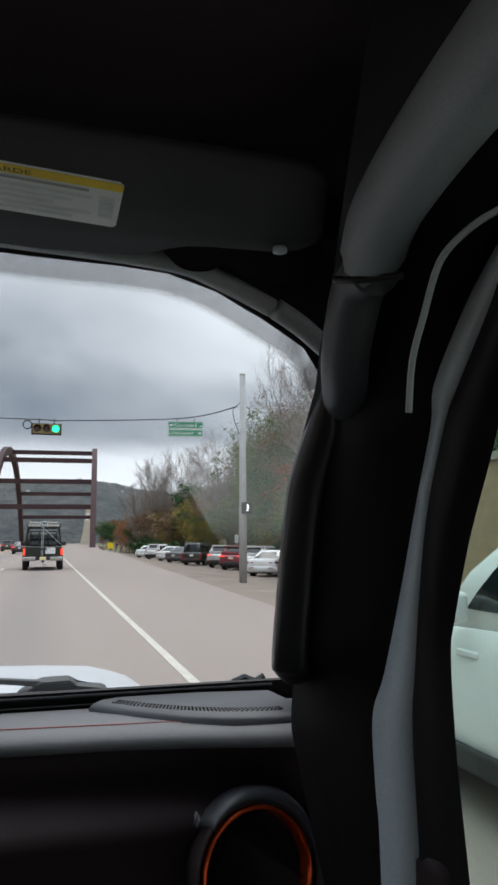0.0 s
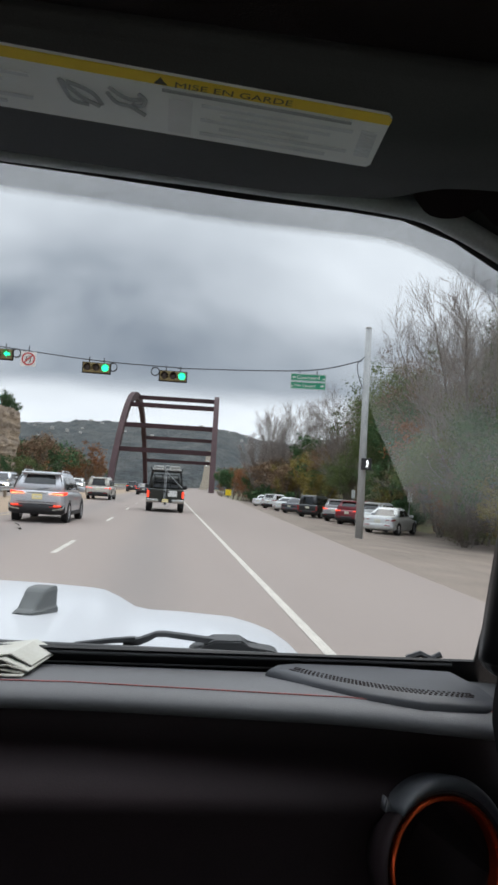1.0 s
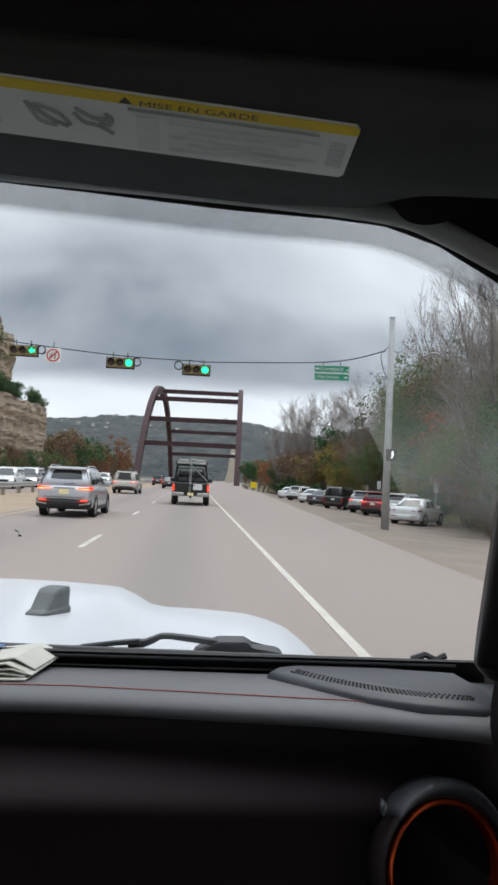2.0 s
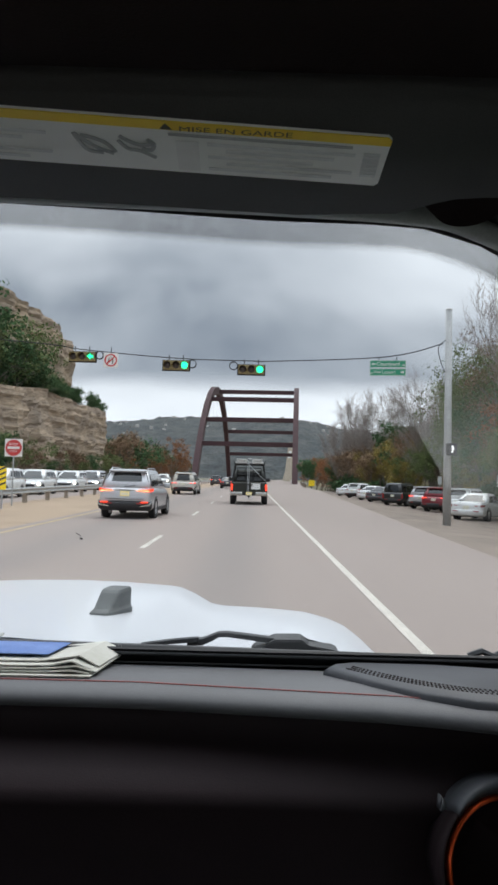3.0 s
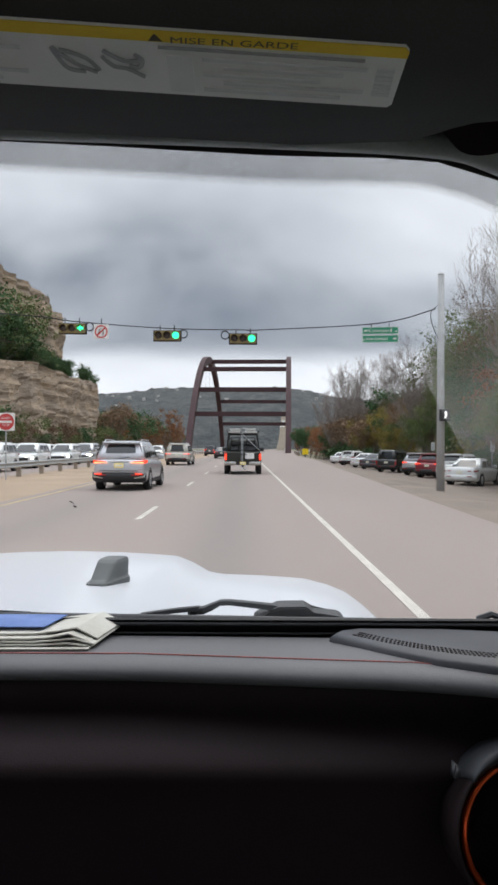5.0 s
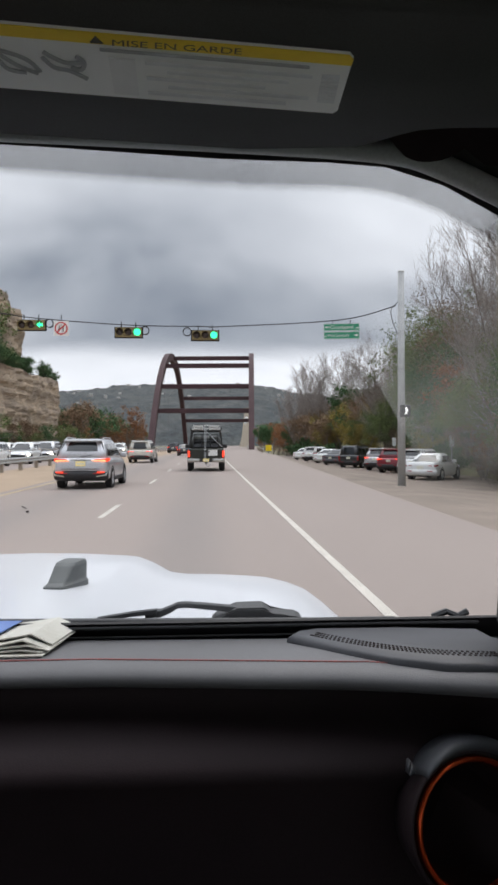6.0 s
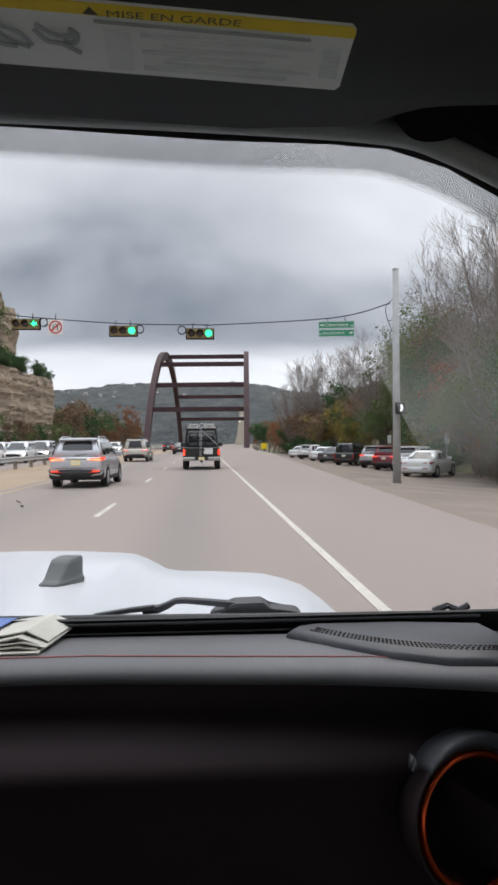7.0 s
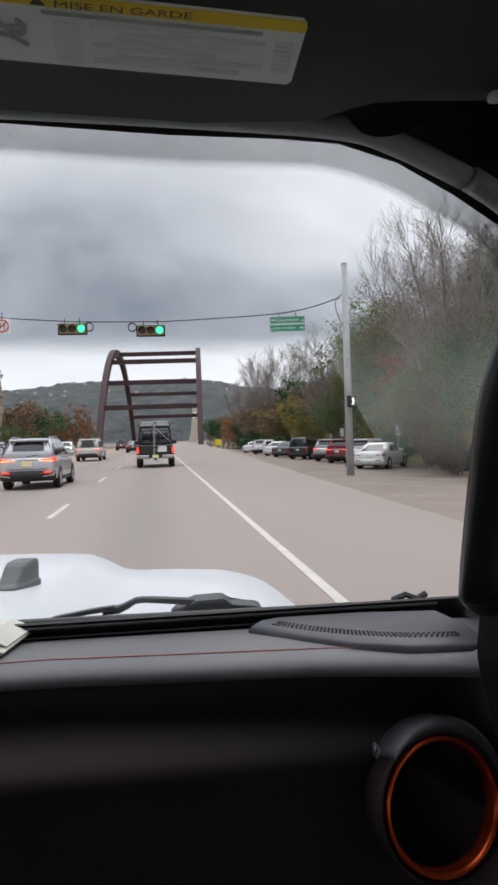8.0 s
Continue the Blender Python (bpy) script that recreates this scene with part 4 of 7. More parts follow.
slab(bm, [(-0.36, 0.630, 1.2835), (-0.186, 0.632, 1.2835), (-0.176, 0.676, 1.2840), (-0.36, 0.678, 1.2840)], (0, 0, 0.0008))
part("printed_panel", bm, PAPER_BLUE, pap, "blue printed panel")
bm = bmesh.new()
slab(bm, [(-0.38, 0.655, 1.2840), (-0.250, 0.676, 1.2850), (-0.245, 0.684, 1.2900), (-0.38, 0.684, 1.2900)], (0, 0, 0.001))
part("sheet", bm, PAPER, pap)

# ---- ground, road and bridge ----
def road_path(s):
    """Centre of the carriageway: straight, then a slight bend to the right up to the bridge."""
    x, y, d = 0.0, -60.0, 2.0
    t = -60.0
    while t < s - 1e-6:
        step = min(d, s - t)
        a = radians(3.5) * min(1.0, max(0.0, (t + step / 2 - 70) / 80))
        x, y, t = x + step * math.sin(a), y + step * math.cos(a), t + step
    a = radians(3.5) * min(1.0, max(0.0, (s - 70) / 80))
    return x, y, a


def lane_strip(bm, s0, s1, off0, off1, z, step=10.0, thick=0.0):
    n = max(1, round((s1 - s0) / step))
    rings = []
    for i in range(n + 1):
        s = s0 + (s1 - s0) * i / n
        x, y, a = road_path(s)
        f0 = off0(s) if callable(off0) else off0
        f1 = off1(s) if callable(off1) else off1
        p, q = (Vector((x + f * math.cos(a), y - f * math.sin(a), z)) for f in (f0, f1))
        rings.append([p, q, q - Vector((0, 0, thick)), p - Vector((0, 0, thick))] if thick else [p, q])
    if thick:
        return loft(bm, rings)
    return loft(bm, rings, closed=False)


bm = bmesh.new()
bmesh.ops.create_grid(bm, x_segments=60, y_segments=60, size=2500)
for v in bm.verts:
    v.co.z = -0.9
solo("ground", bm, GRASS_DRY, "dry grassy ground reaching to the hills", "ground", "structure")
bm = bmesh.new()
lane_strip(bm, -60, 620, -6.3, lambda s: 4.7 if s < 12 else (4.7 + (s - 12) * 0.05 if s < 90 else 8.6), 0.0, thick=1.0)
solo("road", bm, ASPHALT, "pale worn asphalt carriageway with white markings", "road", "structure")
bm = bmesh.new()
lane_strip(bm, -60, 620, -23.5, -11.3, 0.0, thick=1.0)
solo("road_oncoming", bm, ASPHALT, "pale worn asphalt carriageway for oncoming traffic", "road", "structure")
bm = bmesh.new()
lane_strip(bm, -60, 300, -11.3, -6.3, -0.004, thick=1.0)
solo("median", bm, MEDIAN, "bare tan median strip between the carriageways", "median", "structure")
bm = bmesh.new()
lot = []
for k in range(37):
    s_ = -60 + 5.0 * k
    lot.append([Vector((x_, s_, z_)) for x_, z_ in ((3.6, -0.006), (6.5, -0.05), (9.0, -0.30), (11.0, -0.5), (14.0, -0.58), (18.5, -0.60), (18.5, -1.0), (3.6, -1.0))])
loft(bm, lot)
solo("roadside_lot", bm, LOT, "brown gravelly asphalt parking strip", "pavement", "structure")

bm = bmesh.new()
lane_strip(bm, -60, 620, -90, -23.5, -0.02, thick=1.0)
solo("far_verge", bm, GRASS_DRY, "dry grass verge at the foot of the cliff", "ground", "structure")
bm = bmesh.new()
lane_strip(bm, -60, 500, 1.475, 1.585, 0.005)
solo("edge_line", bm, LINE, "solid white edge line, slightly worn", "road marking", "structure")
bm = bmesh.new()
lane_strip(bm, -60, 300, -5.95, -5.83, 0.005)
solo("median_line", bm, LINE_Y, "solid yellow line beside the median", "road marking", "structure")
for k in range(-2, 16):
    bm = bmesh.new()
    s = 14.2 + 12.19 * k
    lane_strip(bm, s, s + 3.05, -2.19, -2.07, 0.005, 1.6)
    solo("lane_dash", bm, LINE, "worn white lane dash painted on the road", "road marking", "structure", group="lane dashes")

# ---- steel arch bridge ----
B0 = Vector((11.2, 183.0, 0.0))
BD = Vector((math.sin(radians(3.5)), math.cos(radians(3.5)), 0))
BL = Vector((-BD.y, BD.x, 0))
SPAN, RISE, WIDE = 100.0, 29.5, 26.0
bridge = thing("arch_bridge", "rust-brown weathering steel through-arch road bridge", "bridge")


def arch_z(s):
    return RISE * (1 - abs(s / (SPAN / 2) - 1) ** 2.2)


for side, lab in ((0, ""), (1, "")):
    bm = bmesh.new()
    rings = []
    for i in range(41):
        s = -2 + i * (SPAN + 4) / 40
        z = arch_z(s)
        c = B0 + BD * s + BL * (WIDE * side) + Vector((0, 0, z))
        s2 = s + 0.5
        t = (BD * 1.0 + Vector((0, 0, (arch_z(s2) - arch_z(s2 - 1.0))))).normalized()
        nrm = t.cross(BL).normalized()
        rings.append([c + BL * a + nrm * b for a, b in ((-0.75, -1.15), (0.75, -1.15), (0.75, 1.15), (-0.75, 1.15))])
    loft(bm, rings)
    part("arch_rib", bm, BRIDGE, bridge)
for s in (9.0, 17.0, 28.0, 50.0, 82.0, 91.0):
    bm = bmesh.new()
    c = B0 + BD * s + Vector((0, 0, arch_z(s)))
    rings = [[c + BL * (WIDE * k) + BD * a + Vector((0, 0, b)) for a, b in ((-0.7, -0.62), (0.7, -0.62), (0.7, 0.62), (-0.7, 0.62))] for k in (0.02, 0.98)]
    loft(bm, rings)
    part("cross_beam", bm, BRIDGE, bridge)
for side in (0, 1):
    for k in range(1, 10):
        s = 10.0 * k
        bm = bmesh.new()
        p = B0 + BD * s + BL * (WIDE * side)
        tube(bm, [p, p + Vector((0, 0, arch_z(s)))], 0.018, 5)
        part("hanger_cable", bm, BRIDGE, bridge)
    bm = bmesh.new()
    for h in (0.5, 0.95):
        tube(bm, [B0 + BD * s + BL * (WIDE * side + (0.9 if side == 0 else -0.9)) + Vector((0, 0, h)) for s in (-10, 200)], 0.09, 6)
    part("bridge_rail", bm, STEEL, bridge, "pale steel bridge railing")


# ---- guard rails ----
def guard_rail(name, s0, s1, off, label, timber=False):
    g = thing(name, label, "guard rail")
    bm = bmesh.new()
    rings = []
    n = round((s1 - s0) / 4)
    for i in range(n + 1):
        s = s0 + (s1 - s0) * i / n
        x, y, a = road_path(s)
        c = Vector((x + off * math.cos(a), y - off * math.sin(a), 0))
        side = Vector((math.cos(a), -math.sin(a), 0))
        shape = [(0.00, 0.44), (0.05, 0.49), (0.0, 0.55), (0.0, 0.61), (0.05, 0.67), (0.0, 0.73), (-0.02, 0.72), (-0.02, 0.45)]
        rings.append([c + side * (a_ - 0.02) + Vector((0, 0, z)) for a_, z in shape])
    loft(bm, rings)
    part("rail", bm, STEEL, g, "galvanised corrugated rail")
    first = None
    s = s0 + 0.4
    while s < s1:
        x, y, a = road_path(s)
        if first is None:
            bm = bmesh.new()
            box(bm, -0.1, 0.1, -0.09, 0.09, -0.05, 0.66, 0.012)
            first = part("post", bm, WOODPOST if timber else STEEL, g)
            me = first.data
            first.location = (x + (off - 0.16) * math.cos(a), y - (off - 0.16) * math.sin(a), 0)
        else:
            o = new("post", me)
            o.parent = g
            o.location = (x + (off - 0.16) * math.cos(a), y - (off - 0.16) * math.sin(a), 0)
        s += 1.905 * 2
    return g


guard_rail("guard_rail", 26, 150, -10.6, "galvanised steel guard rail on timber posts by the median", True)
guard_rail("guard_rail", 120, 185, 8.4, "galvanised steel guard rail leading to the bridge", True)

# ---- vehicles ----
WHEELS = {}


def wheel(parent, x, y, r, w, side, rim_mat=None):
    key = (round(r, 3), side, rim_mat.name if rim_mat else "")
    if key not in WHEELS:
        bm = bmesh.new()
        lathe(bm, [(r * 0.66, -w / 2), (r * 0.93, -w / 2), (r, -w * 0.36), (r, w * 0.36), (r * 0.93, w / 2), (r * 0.66, w / 2)], 26, None, True)
        tyre = finish("wheel", bm, TYRE, True)
        bm = bmesh.new()
        lathe(bm, [(r * 0.665, -w * 0.46), (r * 0.665, w * 0.47), (r * 0.60, w * 0.47), (r * 0.58, w * 0.15), (r * 0.10, w * 0.12)], 26, Matrix.Rotation(radians(0 if side > 0 else 180), 4, "Z"))
        for k in range(5):
            m = Matrix.Rotation(radians(0 if side > 0 else 180), 4, "Z") @ Matrix.Rotation(2 * math.pi * k / 5, 4, "X")
            box(bm, w * 0.20, w * 0.44, -r * 0.085, r * 0.085, r * 0.05, r * 0.62, 0, m)
        lathe(bm, [(r * 0.16, w * 0.15), (r * 0.16, w * 0.46), (r * 0.04, w * 0.47)], 14, Matrix.Rotation(radians(0 if side > 0 else 180), 4, "Z"))
        WHEELS[key] = (tyre, finish("rim", bm, rim_mat or RIM))
    tyre, rim = WHEELS[key]
    o = new("wheel", tyre)
    o.parent = parent
    o.location = (x, y, r)
    i = new("rim", rim)
    i.parent = o
    return o


def plate(parent, y, z, mat, face):
    bm = bmesh.new()
    box(bm, -0.155, 0.155, y - 0.008, y + 0.008, z - 0.08, z + 0.08, 0.004)
    p = part("number_plate", bm, mat, parent, "plate with unreadable marks")
    bm = bmesh.new()
    for k in range(6):
        x = -0.115 + k * 0.042
        box(bm, x, x + 0.026, y + face * 0.011 - 0.002, y + face * 0.011 + 0.002, z - 0.035, z + 0.03)
    part("plate_bars", bm, LABEL_GREY, p)


STYLES = {
    # stations of the lower body: y share, bottom, top, half-width share
    "suv": dict(body=[(-0.5, 0.50, 0.86, 0.80), (-0.488, 0.36, 0.99, 0.93), (-0.44, 0.28, 1.04, 0.985), (-0.25, 0.25, 1.05, 1.0), (0.0, 0.24, 1.02, 1.0), (0.18, 0.24, 1.0, 0.995), (0.30, 0.25, 0.97, 0.98), (0.42, 0.26, 0.88, 0.93), (0.485, 0.34, 0.78, 0.82), (0.5, 0.48, 0.68, 0.72)], cab=(-0.472, 0.235, -0.392, 0.06), H=1.66, rearlean=1),
    "van": dict(body=[(-0.5, 0.48, 0.88, 0.84), (-0.49, 0.34, 1.0, 0.94), (-0.44, 0.27, 1.04, 0.99), (-0.2, 0.24, 1.02, 1.0), (0.1, 0.24, 0.99, 1.0), (0.30, 0.25, 0.94, 0.97), (0.43, 0.28, 0.80, 0.90), (0.49, 0.36, 0.70, 0.78), (0.5, 0.46, 0.64, 0.7)], cab=(-0.48, 0.32, -0.445, 0.12), H=1.75, rearlean=1),
    "sedan": dict(body=[(-0.5, 0.48, 0.80, 0.80), (-0.488, 0.32, 0.98, 0.92), (-0.42, 0.25, 1.0, 0.98), (-0.28, 0.22, 0.97, 1.0), (0.0, 0.20, 0.94, 1.0), (0.2, 0.20, 0.90, 0.99), (0.36, 0.22, 0.82, 0.95), (0.47, 0.28, 0.70, 0.84), (0.5, 0.42, 0.62, 0.72)], cab=(-0.36, 0.22, -0.19, 0.055), H=1.46, rearlean=1),
    "box": dict(body=[(-0.5, 0.50, 0.95, 0.90), (-0.49, 0.42, 1.06, 0.97), (-0.42, 0.36, 1.10, 1.0), (0.0, 0.34, 1.09, 1.0), (0.2, 0.34, 1.07, 1.0), (0.40, 0.38, 1.02, 0.97), (0.485, 0.44, 0.94, 0.92), (0.5, 0.52, 0.82, 0.86)], cab=(-0.478, 0.21, -0.455, 0.115), H=1.83, rearlean=1),
}


def car(name, label, style, L, W, paint_mat, m, category="car", tails=None, heads=None, rack=False, dark_base=True, H=None, plate_mat=None, group="", rim=None):
    st = STYLES[style]
    c = thing(name, label, category, m, group)
    hw = W / 2
    H = H or st["H"]
    k = H / st["H"]
    bm = bmesh.new()
    rings = []
    for f, zl, zt, w in st["body"]:
        zl, zt, x = zl * k, zt * k, hw * w
        mid = zl + (zt - zl) * 0.55
        half = [(0, zl), (x * 0.86, zl), (x * 0.97, zl + 0.07), (x, zl + 0.22 * (zt - zl) + 0.05), (x, mid), (x * 0.985, mid + (zt - zl) * 0.18), (x * 0.955, zt - 0.05), (x * 0.90, zt - 0.008), (x * 0.5, zt + 0.012), (0, zt + 0.018)]
        rings.append([Vector((a, f * L, b)) for a, b in half] + [Vector((-a, f * L, b)) for a, b in half[::-1][1:-1]])
    loft(bm, rings)
    body = part("body", bm, paint_mat, c, "", True)
    r0, f0, r1, f1 = (v * L for v in st["cab"])
    zb = 0.98 * k if style != "sedan" else 0.90 * k
    zr = H - 0.07
    base_w, top_w = hw * 0.93, hw * (0.75 if style == "suv" else 0.74)
    bm = bmesh.new()
    lev = [(zb - 0.04, base_w, r0, f0, 0.16), (zb + (zr - zb) * 0.5, (base_w + top_w) / 2 + 0.03, (r0 + r1) / 2 - 0.02, (f0 + f1) / 2 + 0.04, 0.18), (zr, top_w, r1, f1, 0.2), (H - 0.018, top_w - 0.07, r1 + 0.07, f1 - 0.12, 0.2), (H, top_w - 0.22, r1 + 0.25, f1 - 0.35, 0.2)]
    loft(bm, [rounded(x, a, b, r, z) for z, x, a, b, r in lev])
    part("cabin", bm, paint_mat, c, "", True)

    def at(u, v, where, proud=0.012):
        """A point of the glasshouse: u along the pane, v up it."""
        z = zb + 0.02 + (zr - zb - 0.02) * v
        bulge = 4 * v * (1 - v)
        ya = r0 + (r1 - r0) * v - 0.02 * bulge
        yb = f0 + (f1 - f0) * v + 0.04 * bulge
        x = base_w + (top_w - base_w) * v + 0.03 * bulge
        if where == "rear":
            return Vector((x * (0.90 if style == "suv" else 0.86) * u, ya - proud + 0.05 * abs(u) ** 3, z))
        if where == "front":
            return Vector((x * 0.88 * u, yb + proud - 0.05 * abs(u) ** 3, z))
        s = 1 if where == "right" else -1
        return Vector((s * (x + proud), ya + (yb - ya) * u, z))

    def pane(nm, where, u0, u1, v0, v1, du=0.0):
        bm = bmesh.new()
        nu, nv = 6, 4
        g = [[bm.verts.new(at(u0 + (u1 - u0) * i / nu + du * (j / nv), v0 + (v1 - v0) * j / nv, where)) for i in range(nu + 1)] for j in range(nv + 1)]
        for j in range(nv):
            for i in range(nu):
                bm.faces.new((g[j][i], g[j][i + 1], g[j + 1][i + 1], g[j + 1][i]))
        part(nm, bm, CARGLASS, c, "dark glass", True)

    pane("rear_window", "rear", -1.0, 1.0, 0.42 if style == "suv" else 0.16, 0.92)
    pane("windshield", "front", -0.95, 0.95, 0.10, 0.92)
    cuts = {"suv": ((0.05, 0.24), (0.27, 0.53), (0.56, 0.86)), "van": ((0.05, 0.30), (0.33, 0.58), (0.61, 0.88)), "sedan": ((0.16, 0.48), (0.51, 0.84)), "box": ((0.05, 0.27), (0.30, 0.57), (0.60, 0.92))}[style]
    for where in ("left", "right"):
        for u0, u1 in cuts:
            pane("side_window", where, u0, u1, 0.14, 0.84, 0.0)
    # bumpers and sills
    bm = bmesh.new()
    ya = -0.5 * L
    rings = []
    for z, o, w in ((0.27 * k, 0.10, 0.90), (0.34 * k, -0.03, 0.985), (0.46 * k, -0.07, 1.0), (0.57 * k, -0.07, 1.0), (0.61 * k, -0.01, 0.985)):
        rings.append([Vector((x * hw * w, ya + o + 0.16 * abs(x) ** 4, z)) for x in (-1, -0.9, -0.6, 0, 0.6, 0.9, 1)] + [Vector((x * hw * w * 0.9, ya + 0.34, z)) for x in (1, -1)])
    loft(bm, rings)
    part("rear_bumper", bm, BLACKPL if dark_base else paint_mat, c, "black lower bumper" if dark_base else "", True)
    bm = bmesh.new()
    yb = 0.5 * L
    rings = []
    for z, o, w in ((0.26 * k, -0.12, 0.80), (0.32 * k, -0.02, 0.86), (0.44 * k, 0.02, 0.86), (0.55 * k, 0.0, 0.84)):
        rings.append([Vector((x * hw * w, yb + o - 0.20 * abs(x) ** 4, z)) for x in (-1, -0.9, -0.6, 0, 0.6, 0.9, 1)] + [Vector((x * hw * w * 0.9, yb - 0.4, z)) for x in (1, -1)])
    loft(bm, rings)
    part("front_bumper", bm, BLACKPL if dark_base else paint_mat, c, "", True)
    bm = bmesh.new()
    box(bm, -0.34 * W, 0.34 * W, yb - 0.06, yb + 0.012, 0.52 * k, 0.70 * k, 0.02)
    part("grille", bm, BLACKPL, c, "dark front grille")
    r = 0.345 if style != "sedan" else 0.325
    if style == "box":
        r = 0.38
    for s in (-1, 1):
        for y in (-0.295 * L, 0.30 * L):
            bm = bmesh.new()
            lathe(bm, [(r * 1.17, 0.0), (r * 1.17, 0.012), (r * 1.02, 0.014), (r * 1.02, 0.002)], 24, Matrix.Translation((s * (hw - 0.005) - 0.007, y, r)), True)
            part("wheel_arch", bm, BLACKPL, c)
            wheel(c, s * (hw - 0.105), y, r, 0.225, s, rim)
        # lamps
        zt = {"suv": 0.955, "sedan": 0.80}.get(style, 0.90) * k
        bm = bmesh.new()
        if style == "box":
            rings = [[Vector((s * hw * a, ya - 0.01 + o, z)) for z, o in ((0.62 * k, 0), (0.80 * k, 0), (0.98 * k, 0), (0.98 * k, 0.08), (0.62 * k, 0.08))] for a in (0.80, 0.955)]
        else:
            rings = [[Vector((s * hw * a, ya + o + d, z)) for z, d in ((zt - lo, 0), (zt + hi, 0.01), (zt + hi, 0.07), (zt - lo, 0.07))] for a, o, lo, hi in ((0.50, -0.012, 0.015, 0.022), (0.72, 0.0, 0.03, 0.035), (0.90, 0.035, 0.055, 0.05), (0.985, 0.16, 0.03, 0.06), (1.0, 0.30, 0.0, 0.055))]
        loft(bm, rings)
        part("tail_lamp", bm, tails or TAIL, c, "lit red tail lamp" if tails else "red tail lamp")
        bm = bmesh.new()
        box(bm, s * hw * 0.62 - 0.14, s * hw * 0.62 + 0.14, ya - 0.085, ya + 0.02, 0.50 * k, 0.545 * k, 0.006)
        part("reflector", bm, TAIL, c)
        bm = bmesh.new()
        zh = 0.70 * k
        rings = [[Vector((s * hw * a, yb + o - d, z)) for z, d in ((zh - 0.07, 0), (zh + 0.05, 0.03), (zh + 0.05, 0.12), (zh - 0.07, 0.12))] for a, o in ((0.52, -0.005), (0.70, -0.05), (0.86, -0.16), (0.93, -0.32))]
        loft(bm, rings)
        part("head_lamp", bm, heads or HEADLAMP, c, "lit head lamp" if heads else "clear head lamp")
        if dark_base:
            bm = bmesh.new()
            x0_, x1_ = sorted((s * (hw - 0.06), s * (hw + 0.012)))
            box(bm, x0_, x1_, -0.215 * L, 0.22 * L, 0.24 * k, 0.37 * k, 0.02)
            part("sill", bm, BLACKPL, c, "black sill cladding")
        # mirror
        bm = bmesh.new()
        box(bm, s * hw * 0.96, s * (hw + 0.19), f0 - 0.58, f0 - 0.44, zb + 0.03, zb + 0.20, 0.035) if s > 0 else box(bm, -(hw + 0.19), -hw * 0.96, f0 - 0.58, f0 - 0.44, zb + 0.03, zb + 0.20, 0.035)
        part("side_mirror", bm, paint_mat, c, "", True)
        if rack:
            bm = bmesh.new()
            tube(bm, [(s * (top_w - 0.06), r1 + 0.15, H - 0.03), (s * (top_w - 0.06), r1 + 0.3, H + 0.035), (s * (top_w - 0.06), f1 - 0.5, H + 0.035), (s * (top_w - 0.06), f1 - 0.3, H - 0.03)], 0.018, 8)
            part("roof_rail", bm, RIM, c, "silver roof rail")
        for y in (-0.02 * L, 0.13 * L) if style != "box" else (0.0, 0.14 * L):
            bm = bmesh.new()
            box(bm, s * hw * 0.985 - 0.012, s * hw * 0.985 + 0.022, y - 0.2, y - 0.02, zb - 0.14, zb - 0.11, 0.006)
            part("door_handle", bm, paint_mat, c)
    plate(c, ya - 0.02, 0.84 * k if style in ("suv", "box", "van") else 0.72 * k, plate_mat or PLATE, -1)
    plate(c, yb + 0.03, 0.42 * k, PLATE, 1)
    if style in ("suv", "van"):
        bm = bmesh.new()
        rings = [[Vector((x, r1 + a, zr + b)) for a, b in ((0.02, -0.03), (-0.16, -0.02), (-0.17, 0.01), (0.10, 0.055))] for x in (-top_w * 0.92, 0, top_w * 0.92)]
        loft(bm, rings)
        part("roof_spoiler", bm, paint_mat, c, "", False)
        bm = bmesh.new()
        tube(bm, [at(-0.05, 0.12, "rear", 0.03), at(0.45, 0.20, "rear", 0.035)], 0.012, 6)
        part("rear_wiper", bm, BLACKPL, c)
    return c


def here(x, y, turn=0.0):
    return pose(x, y, 0.0, 0, 0, turn)


# silver crossover in the next lane, tail lamps lit
lead = car("crossover", "silver crossover with lit tail lamps and black lower bumper", "suv", 4.63, 1.78, P_SILVER, here(-4.05, 25.6, -1.5), tails=TAIL_LIT, rack=True, plate_mat=PLATE_GLOW, H=1.64)
bm = bmesh.new()
box(bm, -0.34, 0.34, -2.335, -2.29, 0.945, 0.975, 0.01)
part("tailgate_bar", bm, CHROME, lead, "bright strip above the plate")
# slim glowing strips in the tail lamps, bumper reflectors given a glow for shine
for s in (-1, 1):
    bm = bmesh.new()
    rings = [[Vector((s * 0.89 * a, -2.315 + o + d, z)) for z, d in ((0.930 - lo, -0.012), (0.930 + hi, -0.012), (0.930 + hi, 0.02), (0.930 - lo, 0.02))] for a, o, lo, hi in ((0.42, -0.020, 0.004, 0.006), (0.62, -0.014, 0.010, 0.012), (0.80, 0.0, 0.022, 0.012), (0.90, 0.025, 0.034, 0.010))]
    loft(bm, rings)
    part("lamp_strip", bm, TAIL_CORE, lead, "glowing orange strip of the tail lamp")
    bm = bmesh.new()
    box(bm, s * 0.66 - 0.12, s * 0.66 + 0.12, -2.425, -2.36, 0.535, 0.575, 0.008)
    part("marker_lamp", bm, TAIL_LIT, lead, "red bumper reflector, its shine painted as a glow")
bm = bmesh.new()
box(bm, -0.62, 0.62, -2.37, -2.30, 0.655, 0.668, 0.003)
part("tailgate_seam", bm, BLACKPL, lead)
